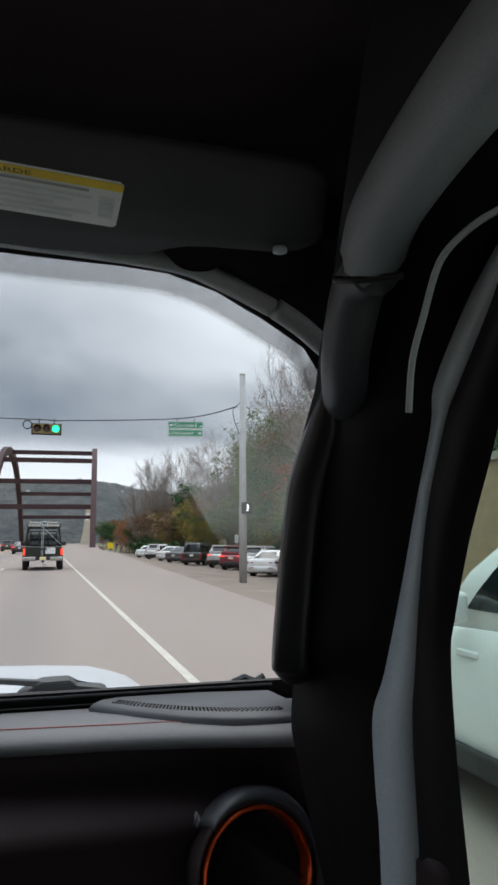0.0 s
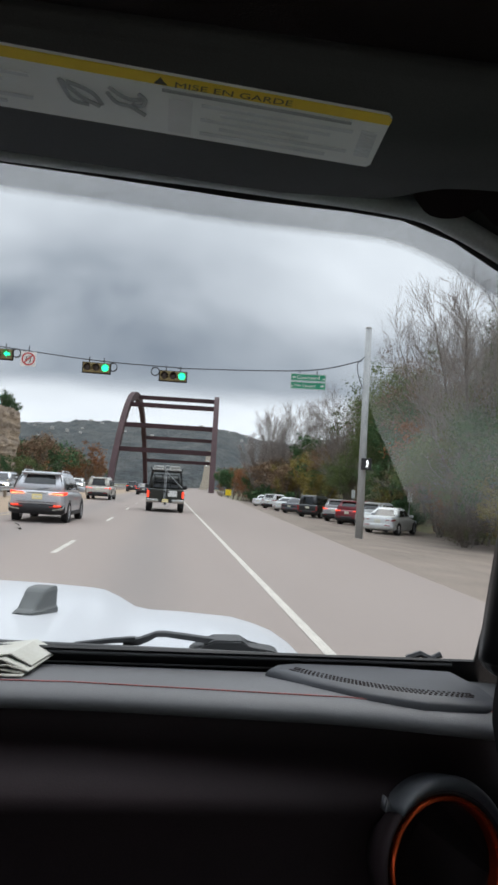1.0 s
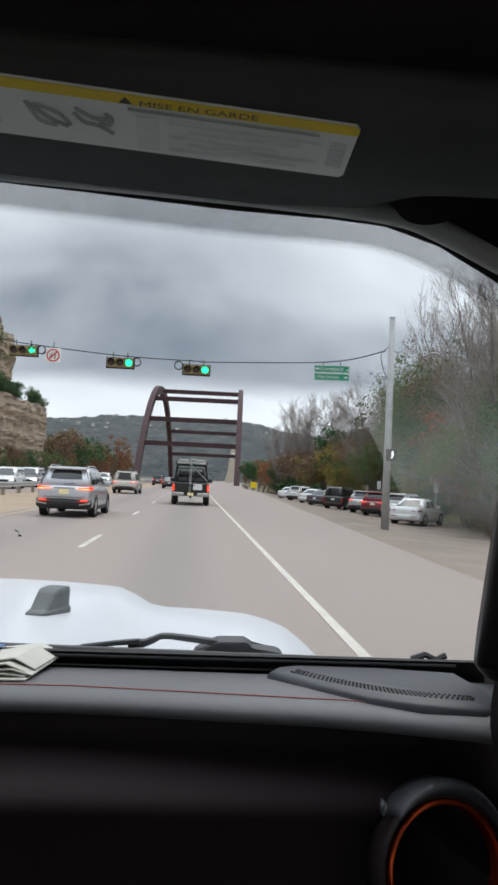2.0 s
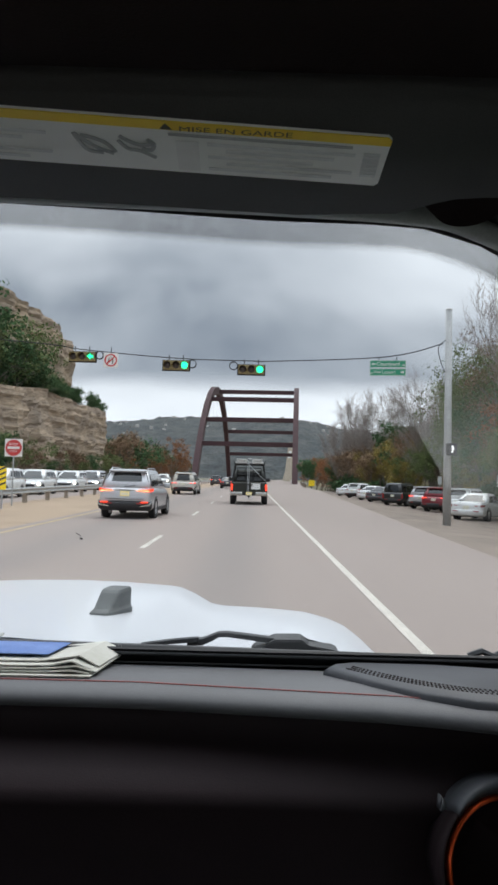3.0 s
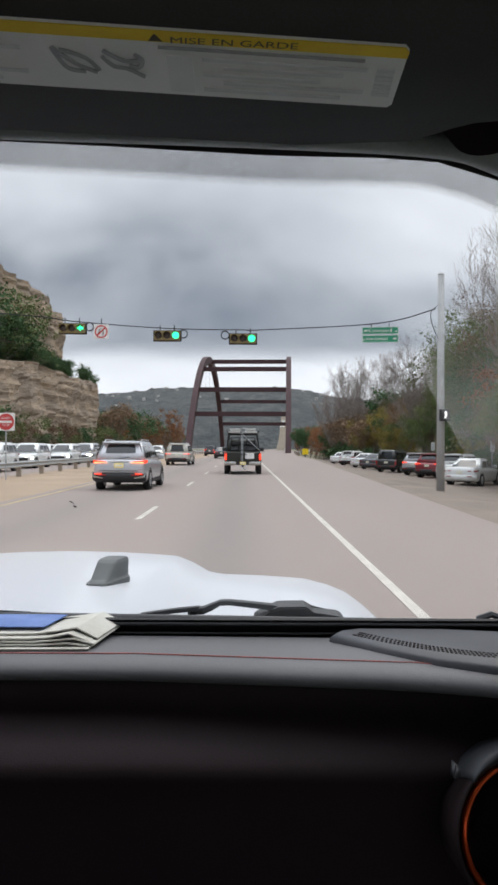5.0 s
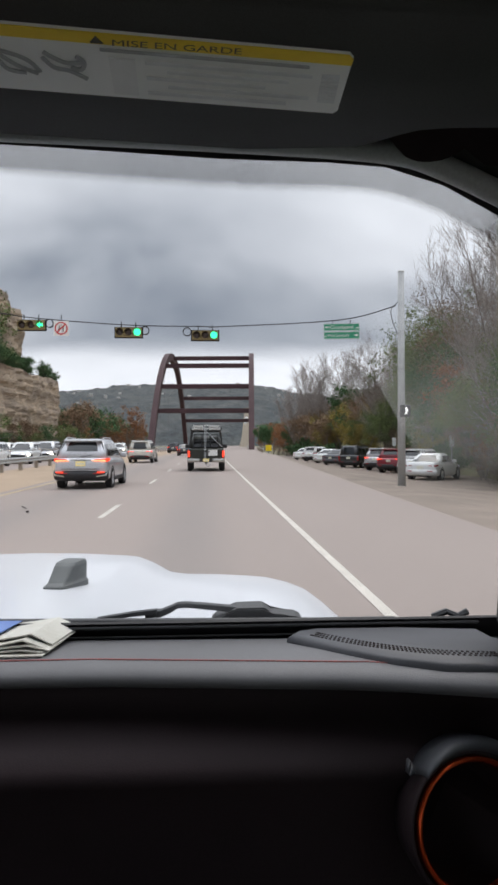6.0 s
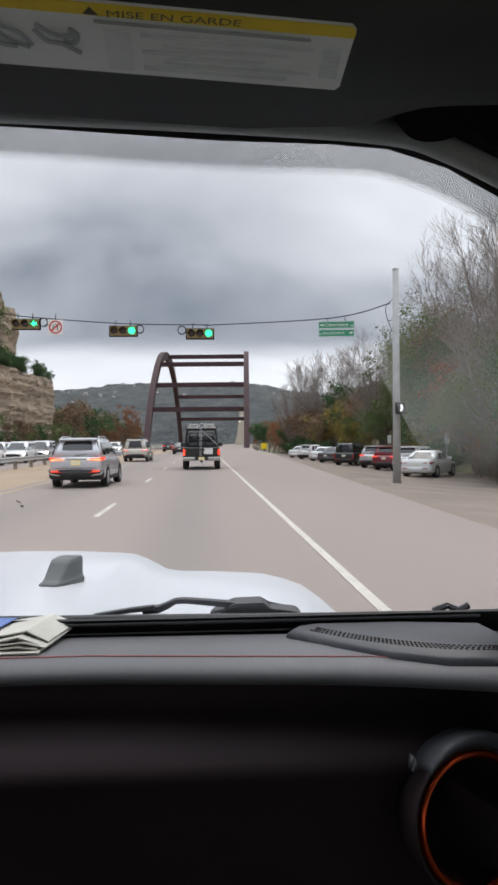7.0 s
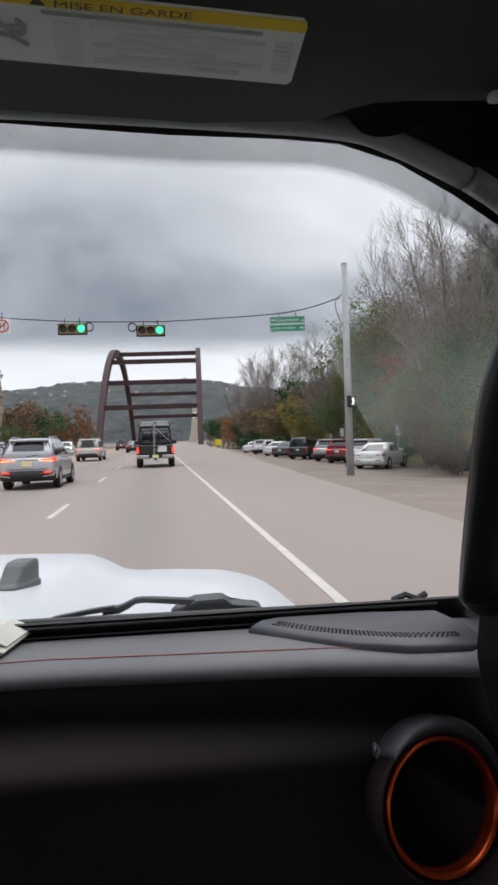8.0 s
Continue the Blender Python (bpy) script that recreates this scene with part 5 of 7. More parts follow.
for s in (-1, 1):
    bm = bmesh.new()
    slab(bm, [(s * 0.90, -2.25, 0.62), (s * 0.84, -2.33, 0.44), (s * 0.50, -2.36, 0.40), (s * 0.52, -2.36, 0.44), (s * 0.80, -2.34, 0.50)], (0, -0.012, 0))
    part("bumper_garnish", bm, CHROME, lead, "silver bumper garnish")
car("minivan", "champagne silver minivan with lit tail lamps", "van", 4.75, 1.88, P_CHAMPAGNE, here(-5.2, 58, -2), tails=TAIL_LIT, rack=True, H=1.72)
car("sedan", "dark sedan driving far ahead", "sedan", 4.6, 1.8, P_DARK, here(-2.9, 92, -2), tails=TAIL_LIT)
car("hatchback", "small grey car driving far ahead", "suv", 4.3, 1.8, P_DARK, here(-5.6, 118, -3), tails=TAIL_LIT)

# queue in the oncoming carriageway, head lamps lit
queue = [(-14.6, 30.5, "suv", P_WHITE, "white"), (-14.2, 40.0, "suv", P_WHITE, "white"), (-14.5, 48.0, "suv", P_WHITE, "white"), (-14.3, 56.5, "suv", P_WHITE, "white"), (-14.4, 65.0, "van", P_SILVER, "silver"), (-14.3, 74.0, "sedan", P_RED, "dark red"), (-14.2, 83.0, "suv", P_WHITE, "white"), (-13.8, 93.0, "suv", P_SILVER, "silver"), (-13.2, 108.0, "suv", P_WHITE, "white"), (-12.4, 125.0, "sedan", P_DARK, "charcoal"),
         (-18.1, 36.0, "sedan", P_SILVER, "silver"), (-18.2, 45.0, "box", P_WHITE, "white"), (-18.0, 54.0, "suv", P_SILVER, "silver"), (-18.1, 64.0, "suv", P_WHITE, "white"), (-18.0, 76.0, "van", P_CHAMPAGNE, "champagne")]
for x, y, style, p, col in queue:
    car("oncoming_car", f"{col} car waiting in the oncoming lane, head lamps lit", style, 4.6 if style != "box" else 4.8, 1.86, p, here(x, y, 180), heads=HEAD_LIT, group="oncoming traffic")

# headlights coming down the hill beyond the bridge
for s_, off in ((540, 1.3), (590, 1.0)):
    c_ = B0 + BD * (s_ - 183) + BL * (3.2 + off)
    car("oncoming_car", "pale car coming down the hill, head lamps lit", "suv", 4.6, 1.86, P_WHITE, pose(c_.x, c_.y, 6 + (s_ - 440) * 0.108, -6, 0, 180 + math.degrees(math.atan2(-BD.x, BD.y))), heads=HEAD_LIT, group="oncoming traffic")

# cars parked at an angle on the strip beside the road
parked = [(12.6, 35.6, "sedan", P_WHITE, "white", "sedan"), (13.5, 40.6, "suv", P_WHITE, "white", "estate car"), (13.3, 45.0, "suv", P_RED, "red", "crossover"), (13.4, 49.4, "suv", P_SILVER, "silver", "crossover"), (12.5, 55.2, "box", P_BLACK, "black", "off-roader"), (12.4, 62.4, "sedan", P_DARK, "charcoal", "sedan"), (12.5, 68.4, "sedan", P_WHITE, "white", "sedan"), (12.3, 75.5, "suv", P_WHITE, "white", "crossover"), (12.3, 84.0, "sedan", P_WHITE, "white", "sedan")]
for x, y, style, p, col, what in parked:
    car("parked_car", f"{col} {what} parked at an angle by the trees", style, 4.5, 1.8, p, pose(x, y + 3.5, -0.545, 0, 0, -37 if style != "box" else -33), group="parked cars", dark_base=(style != "sedan"), tails=TAIL_LIT if (style == "suv" and col in ("silver", "red")) else None)
# white car in the turning lane beside the camera
car("white_car", "white family car in the turning lane alongside", "suv", 4.3, 1.9, P_WHITE, here(3.12, 2.9, 0), dark_base=True, H=1.62)

# pickup with a ladder rack
truck = thing("pickup_truck", "dark green pickup truck carrying ladders on a roof rack", "truck", here(-0.10, 38.0 + 2.7, 0))
bm = bmesh.new()
rings = []
for y, zl, zt, w in ((-2.72, 0.62, 1.16, 0.94), (-2.70, 0.55, 1.19, 0.98), (-2.5, 0.50, 1.20, 1.0), (-0.9, 0.48, 1.20, 1.0), (0.6, 0.46, 1.20, 1.0), (1.3, 0.46, 1.18, 1.0), (2.3, 0.50, 1.10, 0.97), (2.65, 0.60, 1.0, 0.9), (2.7, 0.7, 0.9, 0.85)):
    x = 0.99 * w
    half = [(0, zl), (x * 0.88, zl), (x, zl + 0.10), (x, zl + (zt - zl) * 0.6), (x * 0.97, zt - 0.05), (x * 0.93, zt), (0, zt + 0.005)]
    rings.append([Vector((a, y, b)) for a, b in half] + [Vector((-a, y, b)) for a, b in half[::-1][1:-1]])
loft(bm, rings)
part("body", bm, P_GREEN, truck, "dark green body", True)
bm = bmesh.new()
loft(bm, [rounded(x, a, b, 0.12, z) for z, x, a, b in ((1.16, 0.93, -0.75, 1.55), (1.5, 0.88, -0.70, 1.25), (1.83, 0.78, -0.62, 0.80), (1.88, 0.66, -0.5, 0.65))])
part("cab", bm, P_GREEN, truck, "", True)
bm = bmesh.new()
slab(bm, [(-0.72, -0.745, 1.28), (0.72, -0.745, 1.28), (0.66, -0.665, 1.74), (-0.66, -0.665, 1.74)], (0, -0.02, 0))
part("rear_window", bm, CARGLASS, truck, "dark glass")
bm = bmesh.new()
box(bm, -0.74, 0.74, -2.745, -2.70, 0.68, 1.15, 0.015)
part("tailgate", bm, P_GREEN, truck, "")
bm = bmesh.new()
box(bm, -0.20, 0.20, -2.77, -2.74, 1.02, 1.10, 0.012)
part("tailgate_handle", bm, BLACKPL, truck)
bm = bmesh.new()
box(bm, 0.12, 0.60, -2.765, -2.748, 0.83, 1.14, 0.004)
part("tailgate_sticker", bm, SIGN_WHITE, truck, "pale blank panel on the tailgate")
for s in (-1, 1):
    bm = bmesh.new()
    x0, x1 = sorted((s * 0.865, s * 0.968))
    box(bm, x0, x1, -2.765, -2.66, 0.76, 1.10, 0.015)
    part("tail_lamp", bm, TAIL_LIT, truck, "lit red tail lamp")
    bm = bmesh.new()
    x0, x1 = sorted((s * 0.34, s * 0.98))
    box(bm, x0, x1, -2.93, -2.72, 0.48, 0.68, 0.035)
    part("bumper", bm, CHROME, truck, "chrome step bumper", True)
    for y in (-1.75, 1.75):
        wheel(truck, s * 0.87, y, 0.40, 0.27, s)
    bm = bmesh.new()
    x0, x1 = sorted((s * 0.98, s * 1.22))
    box(bm, x0, x1, 0.95, 1.05, 1.22, 1.44, 0.03)
    part("side_mirror", bm, BLACKPL, truck, "", True)
    # rack posts and rail
    for y in (-2.45, -1.0, 0.9):
        bm = bmesh.new()
        tube(bm, [(s * 0.90, y, 1.15), (s * 0.78, y, 2.14)], 0.028, 8)
        part("rack_post", bm, BLACKPL, truck)
    bm = bmesh.new()
    tube(bm, [(s * 0.78, -2.7, 2.14), (s * 0.78, 1.6, 2.14)], 0.03, 8)
    tube(bm, [(s * 0.78, -2.5, 2.14), (s * 0.86, -2.55, 2.36)], 0.022, 8)
    part("rack_rail", bm, BLACKPL, truck)
    # ladders laid in two layers along the rack
    for layer in range(2):
        z = 2.21 + 0.15 * layer
        mid_, half_ = s * (0.46 - 0.03 * layer), 0.25 - 0.03 * layer
        bm = bmesh.new()
        for dx in (-half_, half_):
            box(bm, mid_ + dx - 0.03, mid_ + dx + 0.03, -2.9 + 0.2 * layer, 1.7, z, z + 0.09, 0.006)
        for j in range(15):
            box(bm, mid_ - half_, mid_ + half_, -2.86 + 0.2 * layer + 0.29 * j, -2.80 + 0.2 * layer + 0.29 * j, z + 0.02, z + 0.075, 0.006)
        part("ladder", bm, ALU, truck, "pale aluminium ladder tied to the rack")
for y in (-2.45, -1.0, 0.9):
    bm = bmesh.new()
    tube(bm, [(-0.80, y, 2.17), (0.80, y, 2.17)], 0.03, 8)
    part("rack_crossbar", bm, BLACKPL, truck)
bm = bmesh.new()
tube(bm, [(-0.03, -2.80, 0.62), (0.0, -2.62, 2.20)], 0.020, 6)
tube(bm, [(-0.09, -2.80, 0.62), (-0.08, -2.62, 2.20)], 0.014, 6)
tube(bm, [(-0.10, -2.62, 2.22), (0.86, -2.55, 1.30)], 0.022, 6)
part("rack_brace", bm, STEEL, truck, "strap and brace across the rack")
bm = bmesh.new()
for k in range(3):
    pts = [(0.03 + 0.15 * math.cos(a * 0.4 + k) , -2.66 + 0.02 * k, 2.36 + 0.10 * math.sin(a * 0.4 + k)) for a in range(17)]
    tube(bm, pts, 0.016, 6)
part("rope_coil", bm, ALU, truck, "loops of pale rope between the ladders")
bm = bmesh.new()
for x0, z0, x1, z1 in ((-0.72, 1.22, -0.66, 1.98), (0.72, 1.22, 0.66, 1.98), (-0.66, 1.98, 0.66, 1.98), (-0.24, 1.22, -0.22, 1.98), (0.24, 1.22, 0.22, 1.98), (-0.69, 1.60, 0.69, 1.60)):
    tube(bm, [(x0, -0.80, z0), (x1, -0.72, z1)], 0.028, 6)
part("headache_rack", bm, BLACKPL, truck, "black bar guard behind the cab")
bm = bmesh.new()
tube(bm, smooth_path([(-0.05, -2.98, 0.46), (0.02, -3.0, 0.34), (0.12, -2.98, 0.27), (0.20, -2.95, 0.33), (0.24, -2.90, 0.46)], 4), 0.014, 6)
part("hitch_chain", bm, STEEL, truck, "slack safety chain under the hitch")
bm = bmesh.new()
box(bm, -0.34, 0.34, -2.88, -2.7, 0.50, 0.64, 0.02)
box(bm, -0.06, 0.06, -3.02, -2.7, 0.40, 0.50, 0.01)
part("tow_hitch", bm, BLACKPL, truck, "black tow hitch")
plate(truck, -2.90, 0.60, PLATE_GLOW, -1)

# ---- trees, hills and cliff ----
def leaf_material(name, a, b):
    m = material(name, a, 0.8, vary=0.2, scale=0.9, fine=6, bump=0.0, other=b, contrast=0.3, spec=0.12)
    nt = m.node_tree
    bs = nt.nodes["Principled BSDF"]
    geo = nt.nodes.new("ShaderNodeNewGeometry")
    hs = nt.nodes.new("ShaderNodeHueSaturation")
    mr = nt.nodes.new("ShaderNodeMapRange")
    mr.inputs["To Min"].default_value, mr.inputs["To Max"].default_value = 0.86, 1.14
    nt.links.new(geo.outputs["Random Per Island"], mr.inputs["Value"])
    nt.links.new(mr.outputs[0], hs.inputs["Value"])
    old = bs.inputs["Base Color"].links[0].from_socket
    nt.links.new(old, hs.inputs["Color"])
    nt.links.new(hs.outputs[0], bs.inputs["Base Color"])
    return m


BARK = material("grey_bark", (0.20, 0.175, 0.155), 0.95, vary=0.2, scale=3, fine=30, bump=0.4, depth=0.02)
TWIG = material("bare_twigs", (0.30, 0.265, 0.245), 0.95, vary=0.15, scale=3, fine=30, bump=0.0)
L_CEDAR = leaf_material("cedar_leaves", (0.088, 0.155, 0.066), (0.042, 0.090, 0.040))
L_OAK = leaf_material("live_oak_leaves", (0.180, 0.215, 0.088), (0.098, 0.138, 0.055))
L_BROWN = leaf_material("brown_leaves", (0.250, 0.172, 0.112), (0.165, 0.108, 0.070))
L_YELLOW = leaf_material("yellow_leaves", (0.33, 0.25, 0.06), (0.20, 0.17, 0.06))
L_RUST = leaf_material("rust_leaves", (0.32, 0.145, 0.065), (0.20, 0.095, 0.05))
L_GREY = leaf_material("grey_brush", (0.135, 0.108, 0.086), (0.08, 0.064, 0.05))


def grow(rnd, start, heading, length, radius, depth, spread, out, tips, lift=0.15, split=(2, 3), shrink=0.74):
    """Limbs as tapering tubes, each ending in finer ones."""
    pts, p, d = [Vector(start)], Vector(start), Vector(heading).normalized()
    for _ in range(3):
        d = (d + Vector((rnd.uniform(-1, 1), rnd.uniform(-1, 1), rnd.uniform(-0.6, 1))) * 0.16 + Vector((0, 0, lift * 0.25))).normalized()
        p = p + d * length / 3
        pts.append(p.copy())
    out.append((pts, radius, radius * 0.62, depth))
    if depth == 0:
        tips.append((p, d))
        return
    for _ in range(rnd.randint(*split)):
        axis = d.orthogonal().normalized()
        axis.rotate(Matrix.Rotation(rnd.uniform(0, 6.28), 3, d))
        nd = d.copy()
        nd.rotate(Matrix.Rotation(rnd.uniform(0.5, 1.2) * spread, 3, axis))
        k = rnd.randint(1, 3)
        grow(rnd, pts[k] if rnd.random() < 0.5 else p, nd + Vector((0, 0, lift)), length * shrink * rnd.uniform(0.8, 1.15), radius * 0.58, depth - 1, spread, out, tips, lift, split, shrink)
    if depth > 1:
        tips.append((pts[2], d))


def limbs_mesh(name, limbs, mat, sides, r_min=0.006):
    verts, faces = [], []
    for pts, r0, r1, depth in limbs:
        n = sides if depth > 1 else 3
        base = len(verts)
        for i, p in enumerate(pts):
            d = (pts[min(i + 1, 3)] - pts[max(i - 1, 0)]).normalized()
            a = d.orthogonal().normalized()
            b = d.cross(a)
            r = max(r_min, r0 + (r1 - r0) * i / 3)
            for k in range(n):
                t = 2 * math.pi * k / n
                verts.append(p + r * (math.cos(t) * a + math.sin(t) * b))
        for i in range(3):
            for k in range(n):
                j = (k + 1) % n
                faces.append((base + i * n + k, base + i * n + j, base + i * n + n + j, base + i * n + n + k))
    me = bpy.data.meshes.new(name)
    me.from_pydata([tuple(v) for v in verts], [], faces)
    me.materials.append(mat)
    me.polygons.foreach_set("use_smooth", [True] * len(me.polygons))
    return me


def leaves_mesh(name, rnd, clumps, per, size, reach, mat, squash=0.8):
    verts, faces = [], []
    for p, d in clumps:
        rr = reach * rnd.uniform(0.6, 1.2)
        for _ in range(per):
            o = Vector((rnd.gauss(0, 1), rnd.gauss(0, 1), rnd.gauss(0, squash))).normalized() * rr * 0.92 * rnd.random() ** 0.42
            n = (o.normalized() + Vector((rnd.uniform(-1, 1), rnd.uniform(-1, 1), rnd.uniform(-0.5, 1))) * 0.55 + Vector((0, 0, 0.25))).normalized()
            a = n.orthogonal().normalized()
            a.rotate(Matrix.Rotation(rnd.uniform(0, 6.28), 3, n))
            b = n.cross(a)
            s = size * rnd.uniform(0.6, 1.3)
            q = p + o
            base = len(verts)
            verts += [q - a * s, q - b * s * 0.55, q + a * s, q + b * s * 0.55 + n * s * 0.2]
            faces.append((base, base + 1, base + 2, base + 3))
    me = bpy.data.meshes.new(name)
    me.from_pydata([tuple(v) for v in verts], [], faces)
    me.materials.append(mat)
    return me


def bare_tree(name, seed, height, label, twigs=2):
    """A broad fan of upright limbs, each with side branches, twigs and fine spray."""
    rnd = random.Random(seed)
    limbs = []

    def shoot(start, d, length, r, depth, bend):
        pts, p = [start.copy()], start.copy()
        for _ in range(3):
            d = (d + Vector((rnd.uniform(-1, 1), rnd.uniform(-1, 1), rnd.uniform(-0.4, 1))) * bend).normalized()
            p = p + d * length / 3
            pts.append(p.copy())
        limbs.append((pts, r, r * 0.6, depth))
        return pts, d

    def fork(d, angle):
        axis = d.orthogonal().normalized()
        axis.rotate(Matrix.Rotation(rnd.uniform(0, 6.28), 3, d))
        nd = d.copy()
        nd.rotate(Matrix.Rotation(angle, 3, axis))
        return (nd + Vector((0, 0, 0.12))).normalized()

    count = 6 * twigs
    for k in range(count):
        a = 2.39996 * k + rnd.uniform(-0.2, 0.2)
        tilt = 0.06 + 0.62 * math.sqrt((k + 0.5) / count)
        low = 0.10 + 0.16 * rnd.random()
        p = Vector((0.12 * math.cos(a), 0.12 * math.sin(a), height * low * (1 if k else 0)))
        d = Vector((math.sin(tilt) * math.cos(a), math.sin(tilt) * math.sin(a), math.cos(tilt)))
        length = height * (0.92 - low) * rnd.uniform(0.86, 1.0) * (1.0 - 0.12 * tilt)
        r = height * 0.0062
        for seg in range(3):
            pts, d = shoot(p, (d + Vector((0, 0, 0.16))).normalized(), length / 3, r * (1 - 0.30 * seg), 4, 0.05)
            p = pts[-1]
            for q in pts[1:]:
                for _ in range(2 + (seg > 0)):
                    bd = fork(d, rnd.uniform(0.30, 0.80))
                    bp, bd = shoot(q, bd, height * rnd.uniform(0.13, 0.22) * (1.1 - 0.26 * seg), r * 0.30 * (1 - 0.28 * seg), 3, 0.08)
                    for w in bp[1:]:
                        for _ in range(2):
                            td = fork(bd, rnd.uniform(0.30, 0.75))
                            tp, td = shoot(w, td, height * rnd.uniform(0.05, 0.095), 0.0085, 2, 0.10)
                            for u in tp[1:]:
                                for _ in range(2):
                                    shoot(u, fork(td, rnd.uniform(0.3, 0.8)), height * rnd.uniform(0.025, 0.05), 0.006, 0, 0.12)
    limbs.append(([Vector((0, 0, -0.2)), Vector((0.02, 0.03, height * 0.08)), Vector((0.05, 0.0, height * 0.16)), Vector((0.03, 0.04, height * 0.27))], height * 0.013, height * 0.009, 5))
    top = max(p.z for l in limbs for p in l[0])
    limbs = [([p * (height / top) for p in l[0]], l[1], l[2], l[3]) for l in limbs]
    t = thing(name, label, "tree")
    trunk = new("trunk", limbs_mesh("trunk", [l for l in limbs if l[3] > 3], BARK, 7))
    trunk.parent = t
    crown = new("crown", limbs_mesh("crown", [l for l in limbs if l[3] <= 3], TWIG, 4, 0.005))
    crown.parent = t
    crown["label"] = "fine bare grey twigs"
    return t


def leafy_tree(name, seed, height, leaf, label, per=46, size=0.12, reach=0.75, spread=0.75, depth=4, low=0.22, category="tree", bushy=False):
    rnd = random.Random(seed)
    limbs, tips = [], []
    for k in range(4 if bushy else 2):
        grow(rnd, (rnd.uniform(-0.3, 0.3), rnd.uniform(-0.3, 0.3), -0.1), (rnd.uniform(-0.6, 0.6) * (1.4 if bushy else 0.6), rnd.uniform(-0.6, 0.6) * (1.4 if bushy else 0.6), 1), height * low, height * 0.016, depth, spread, limbs, tips, 0.10, (2, 3), 0.80)
    top = max(p.z for l in limbs for p in l[0])
    f = (height - reach * 0.6) / top
    limbs = [([p * f for p in l[0]], l[1], l[2], l[3]) for l in limbs]
    tips = [(p * f, d) for p, d in tips]
    t = thing(name, label, category)
    trunk = new("trunk", limbs_mesh("trunk", [l for l in limbs if l[3] > 0], BARK, 5))
    trunk.parent = t
    crown = new("crown", leaves_mesh("crown", rnd, tips, per, size, reach, leaf))
    crown.parent = t
    return t


rnd = random.Random(11)
kinds = dict(
    cedar=leafy_tree("cedar_tree", 21, 9.5, L_CEDAR, "dark green cedar tree on the roadside bank", 135, 0.080, 1.15, 0.8, 4, 0.24),
    oak=leafy_tree("oak_tree", 22, 10.5, L_OAK, "dull green live oak on the roadside bank", 135, 0.082, 1.25, 0.8, 4, 0.24),
    brown=leafy_tree("brown_tree", 23, 9.5, L_BROWN, "tree with thin brown winter leaves", 110, 0.066, 1.1, 0.7, 4, 0.25),
    yellow=leafy_tree("yellow_tree", 24, 6.5, L_YELLOW, "small tree with yellow-brown autumn leaves", 34, 0.10, 0.75, 0.7, 4, 0.24),
    rust=leafy_tree("rust_tree", 25, 7.0, L_RUST, "slender tree with rust-red autumn leaves", 26, 0.09, 0.6, 0.55, 4, 0.27),
    brush=leafy_tree("brush", 26, 4.2, L_GREY, "grey leafless brush under the trees", 60, 0.042, 0.6, 0.8, 4, 0.26, "bush", True),
    shrub=leafy_tree("green_shrub", 27, 3.6, L_CEDAR, "dense dark green shrub", 34, 0.11, 0.55, 0.9, 4, 0.25, "bush", True),
)
# the same kinds with fewer, broader clumps for the far side and the far end of the road
distant = dict(
    cedar=leafy_tree("cedar_tree", 41, 9.5, L_CEDAR, "dark green cedar tree on the roadside bank", 26, 0.21, 1.15, 0.8, 4, 0.24),
    oak=leafy_tree("oak_tree", 42, 10.5, L_OAK, "dull green live oak on the roadside bank", 26, 0.21, 1.25, 0.8, 4, 0.24),
    brown=leafy_tree("brown_tree", 43, 9.5, L_BROWN, "tree with thin brown winter leaves", 20, 0.19, 1.1, 0.7, 4, 0.25),
    shrub=leafy_tree("green_shrub", 47, 3.6, L_CEDAR, "dense dark green shrub", 18, 0.15, 0.55, 0.9, 4, 0.25, "bush", True),
)


def kind_of(k, x, y):
    return distant[k] if k in distant and (y > 78 or x < -20) else kinds[k]


bare = [bare_tree("bare_tree", s, h, "tall bare grey deciduous tree with fine twigs", n) for s, h, n in ((31, 14.5, 2), (32, 12.0, 2), (33, 10.0, 2))]
used = set()


def plant(t, x, y, z=0.0, scale=1.0, turn=0.0):
    m = pose(x, y, z, 0, 0, turn) @ Matrix.Scale(scale, 4)
    if t.name not in used:
        used.add(t.name)
        t.matrix_basis = m
        return t
    made = {}
    for o in (t, *t.children_recursive):
        made[o] = o.copy()
        scene.collection.objects.link(made[o])
        made[o].parent = made.get(o.parent, o.parent)
    made[t].matrix_basis = m
    return made[t]


def bank(x, y):
    """Height of the wooded bank beside the road."""
    return max(0.0, min(1.0, (x - 16.0) / 15.0)) * 7.5 * min(1.0, max(0.0, (150 - y) / 60.0)) + max(0.0, x - 30) * 0.12 - 0.55


bm = bmesh.new()
xs = [16.0 + 1.6 * i for i in range(28)]
ys = [-20 + 6 * j for j in range(32)]
grid = [[bm.verts.new((x + 0.4 * noise.noise((x * 0.3, y * 0.3, 5)), y, bank(x, y) - 0.02 + (0.35 * noise.noise((x * 0.2, y * 0.2, 0)) if x > 17 else 0))) for x in xs] for y in ys]
for j in range(len(ys) - 1):
    for i in range(len(xs) - 1):
        bm.faces.new((grid[j][i], grid[j][i + 1], grid[j + 1][i + 1], grid[j + 1][i]))
solo("wooded_bank", bm, GRASS_DRY, "sloping bank of leaf litter and dry grass", "ground", "structure", smooth=True)

# the big bare trees near the front edge of the wood
plant(bare[0], 14.9, 33.4, -0.62, 0.94, 140)
plant(bare[0], 25.0, 50.0, 2.8, 0.95, 130)
plant(bare[1], 16.6, 66.0, -0.3, 1.06, 75)
plant(bare[2], 14.5, 114.0, -0.6, 1.15, 30)
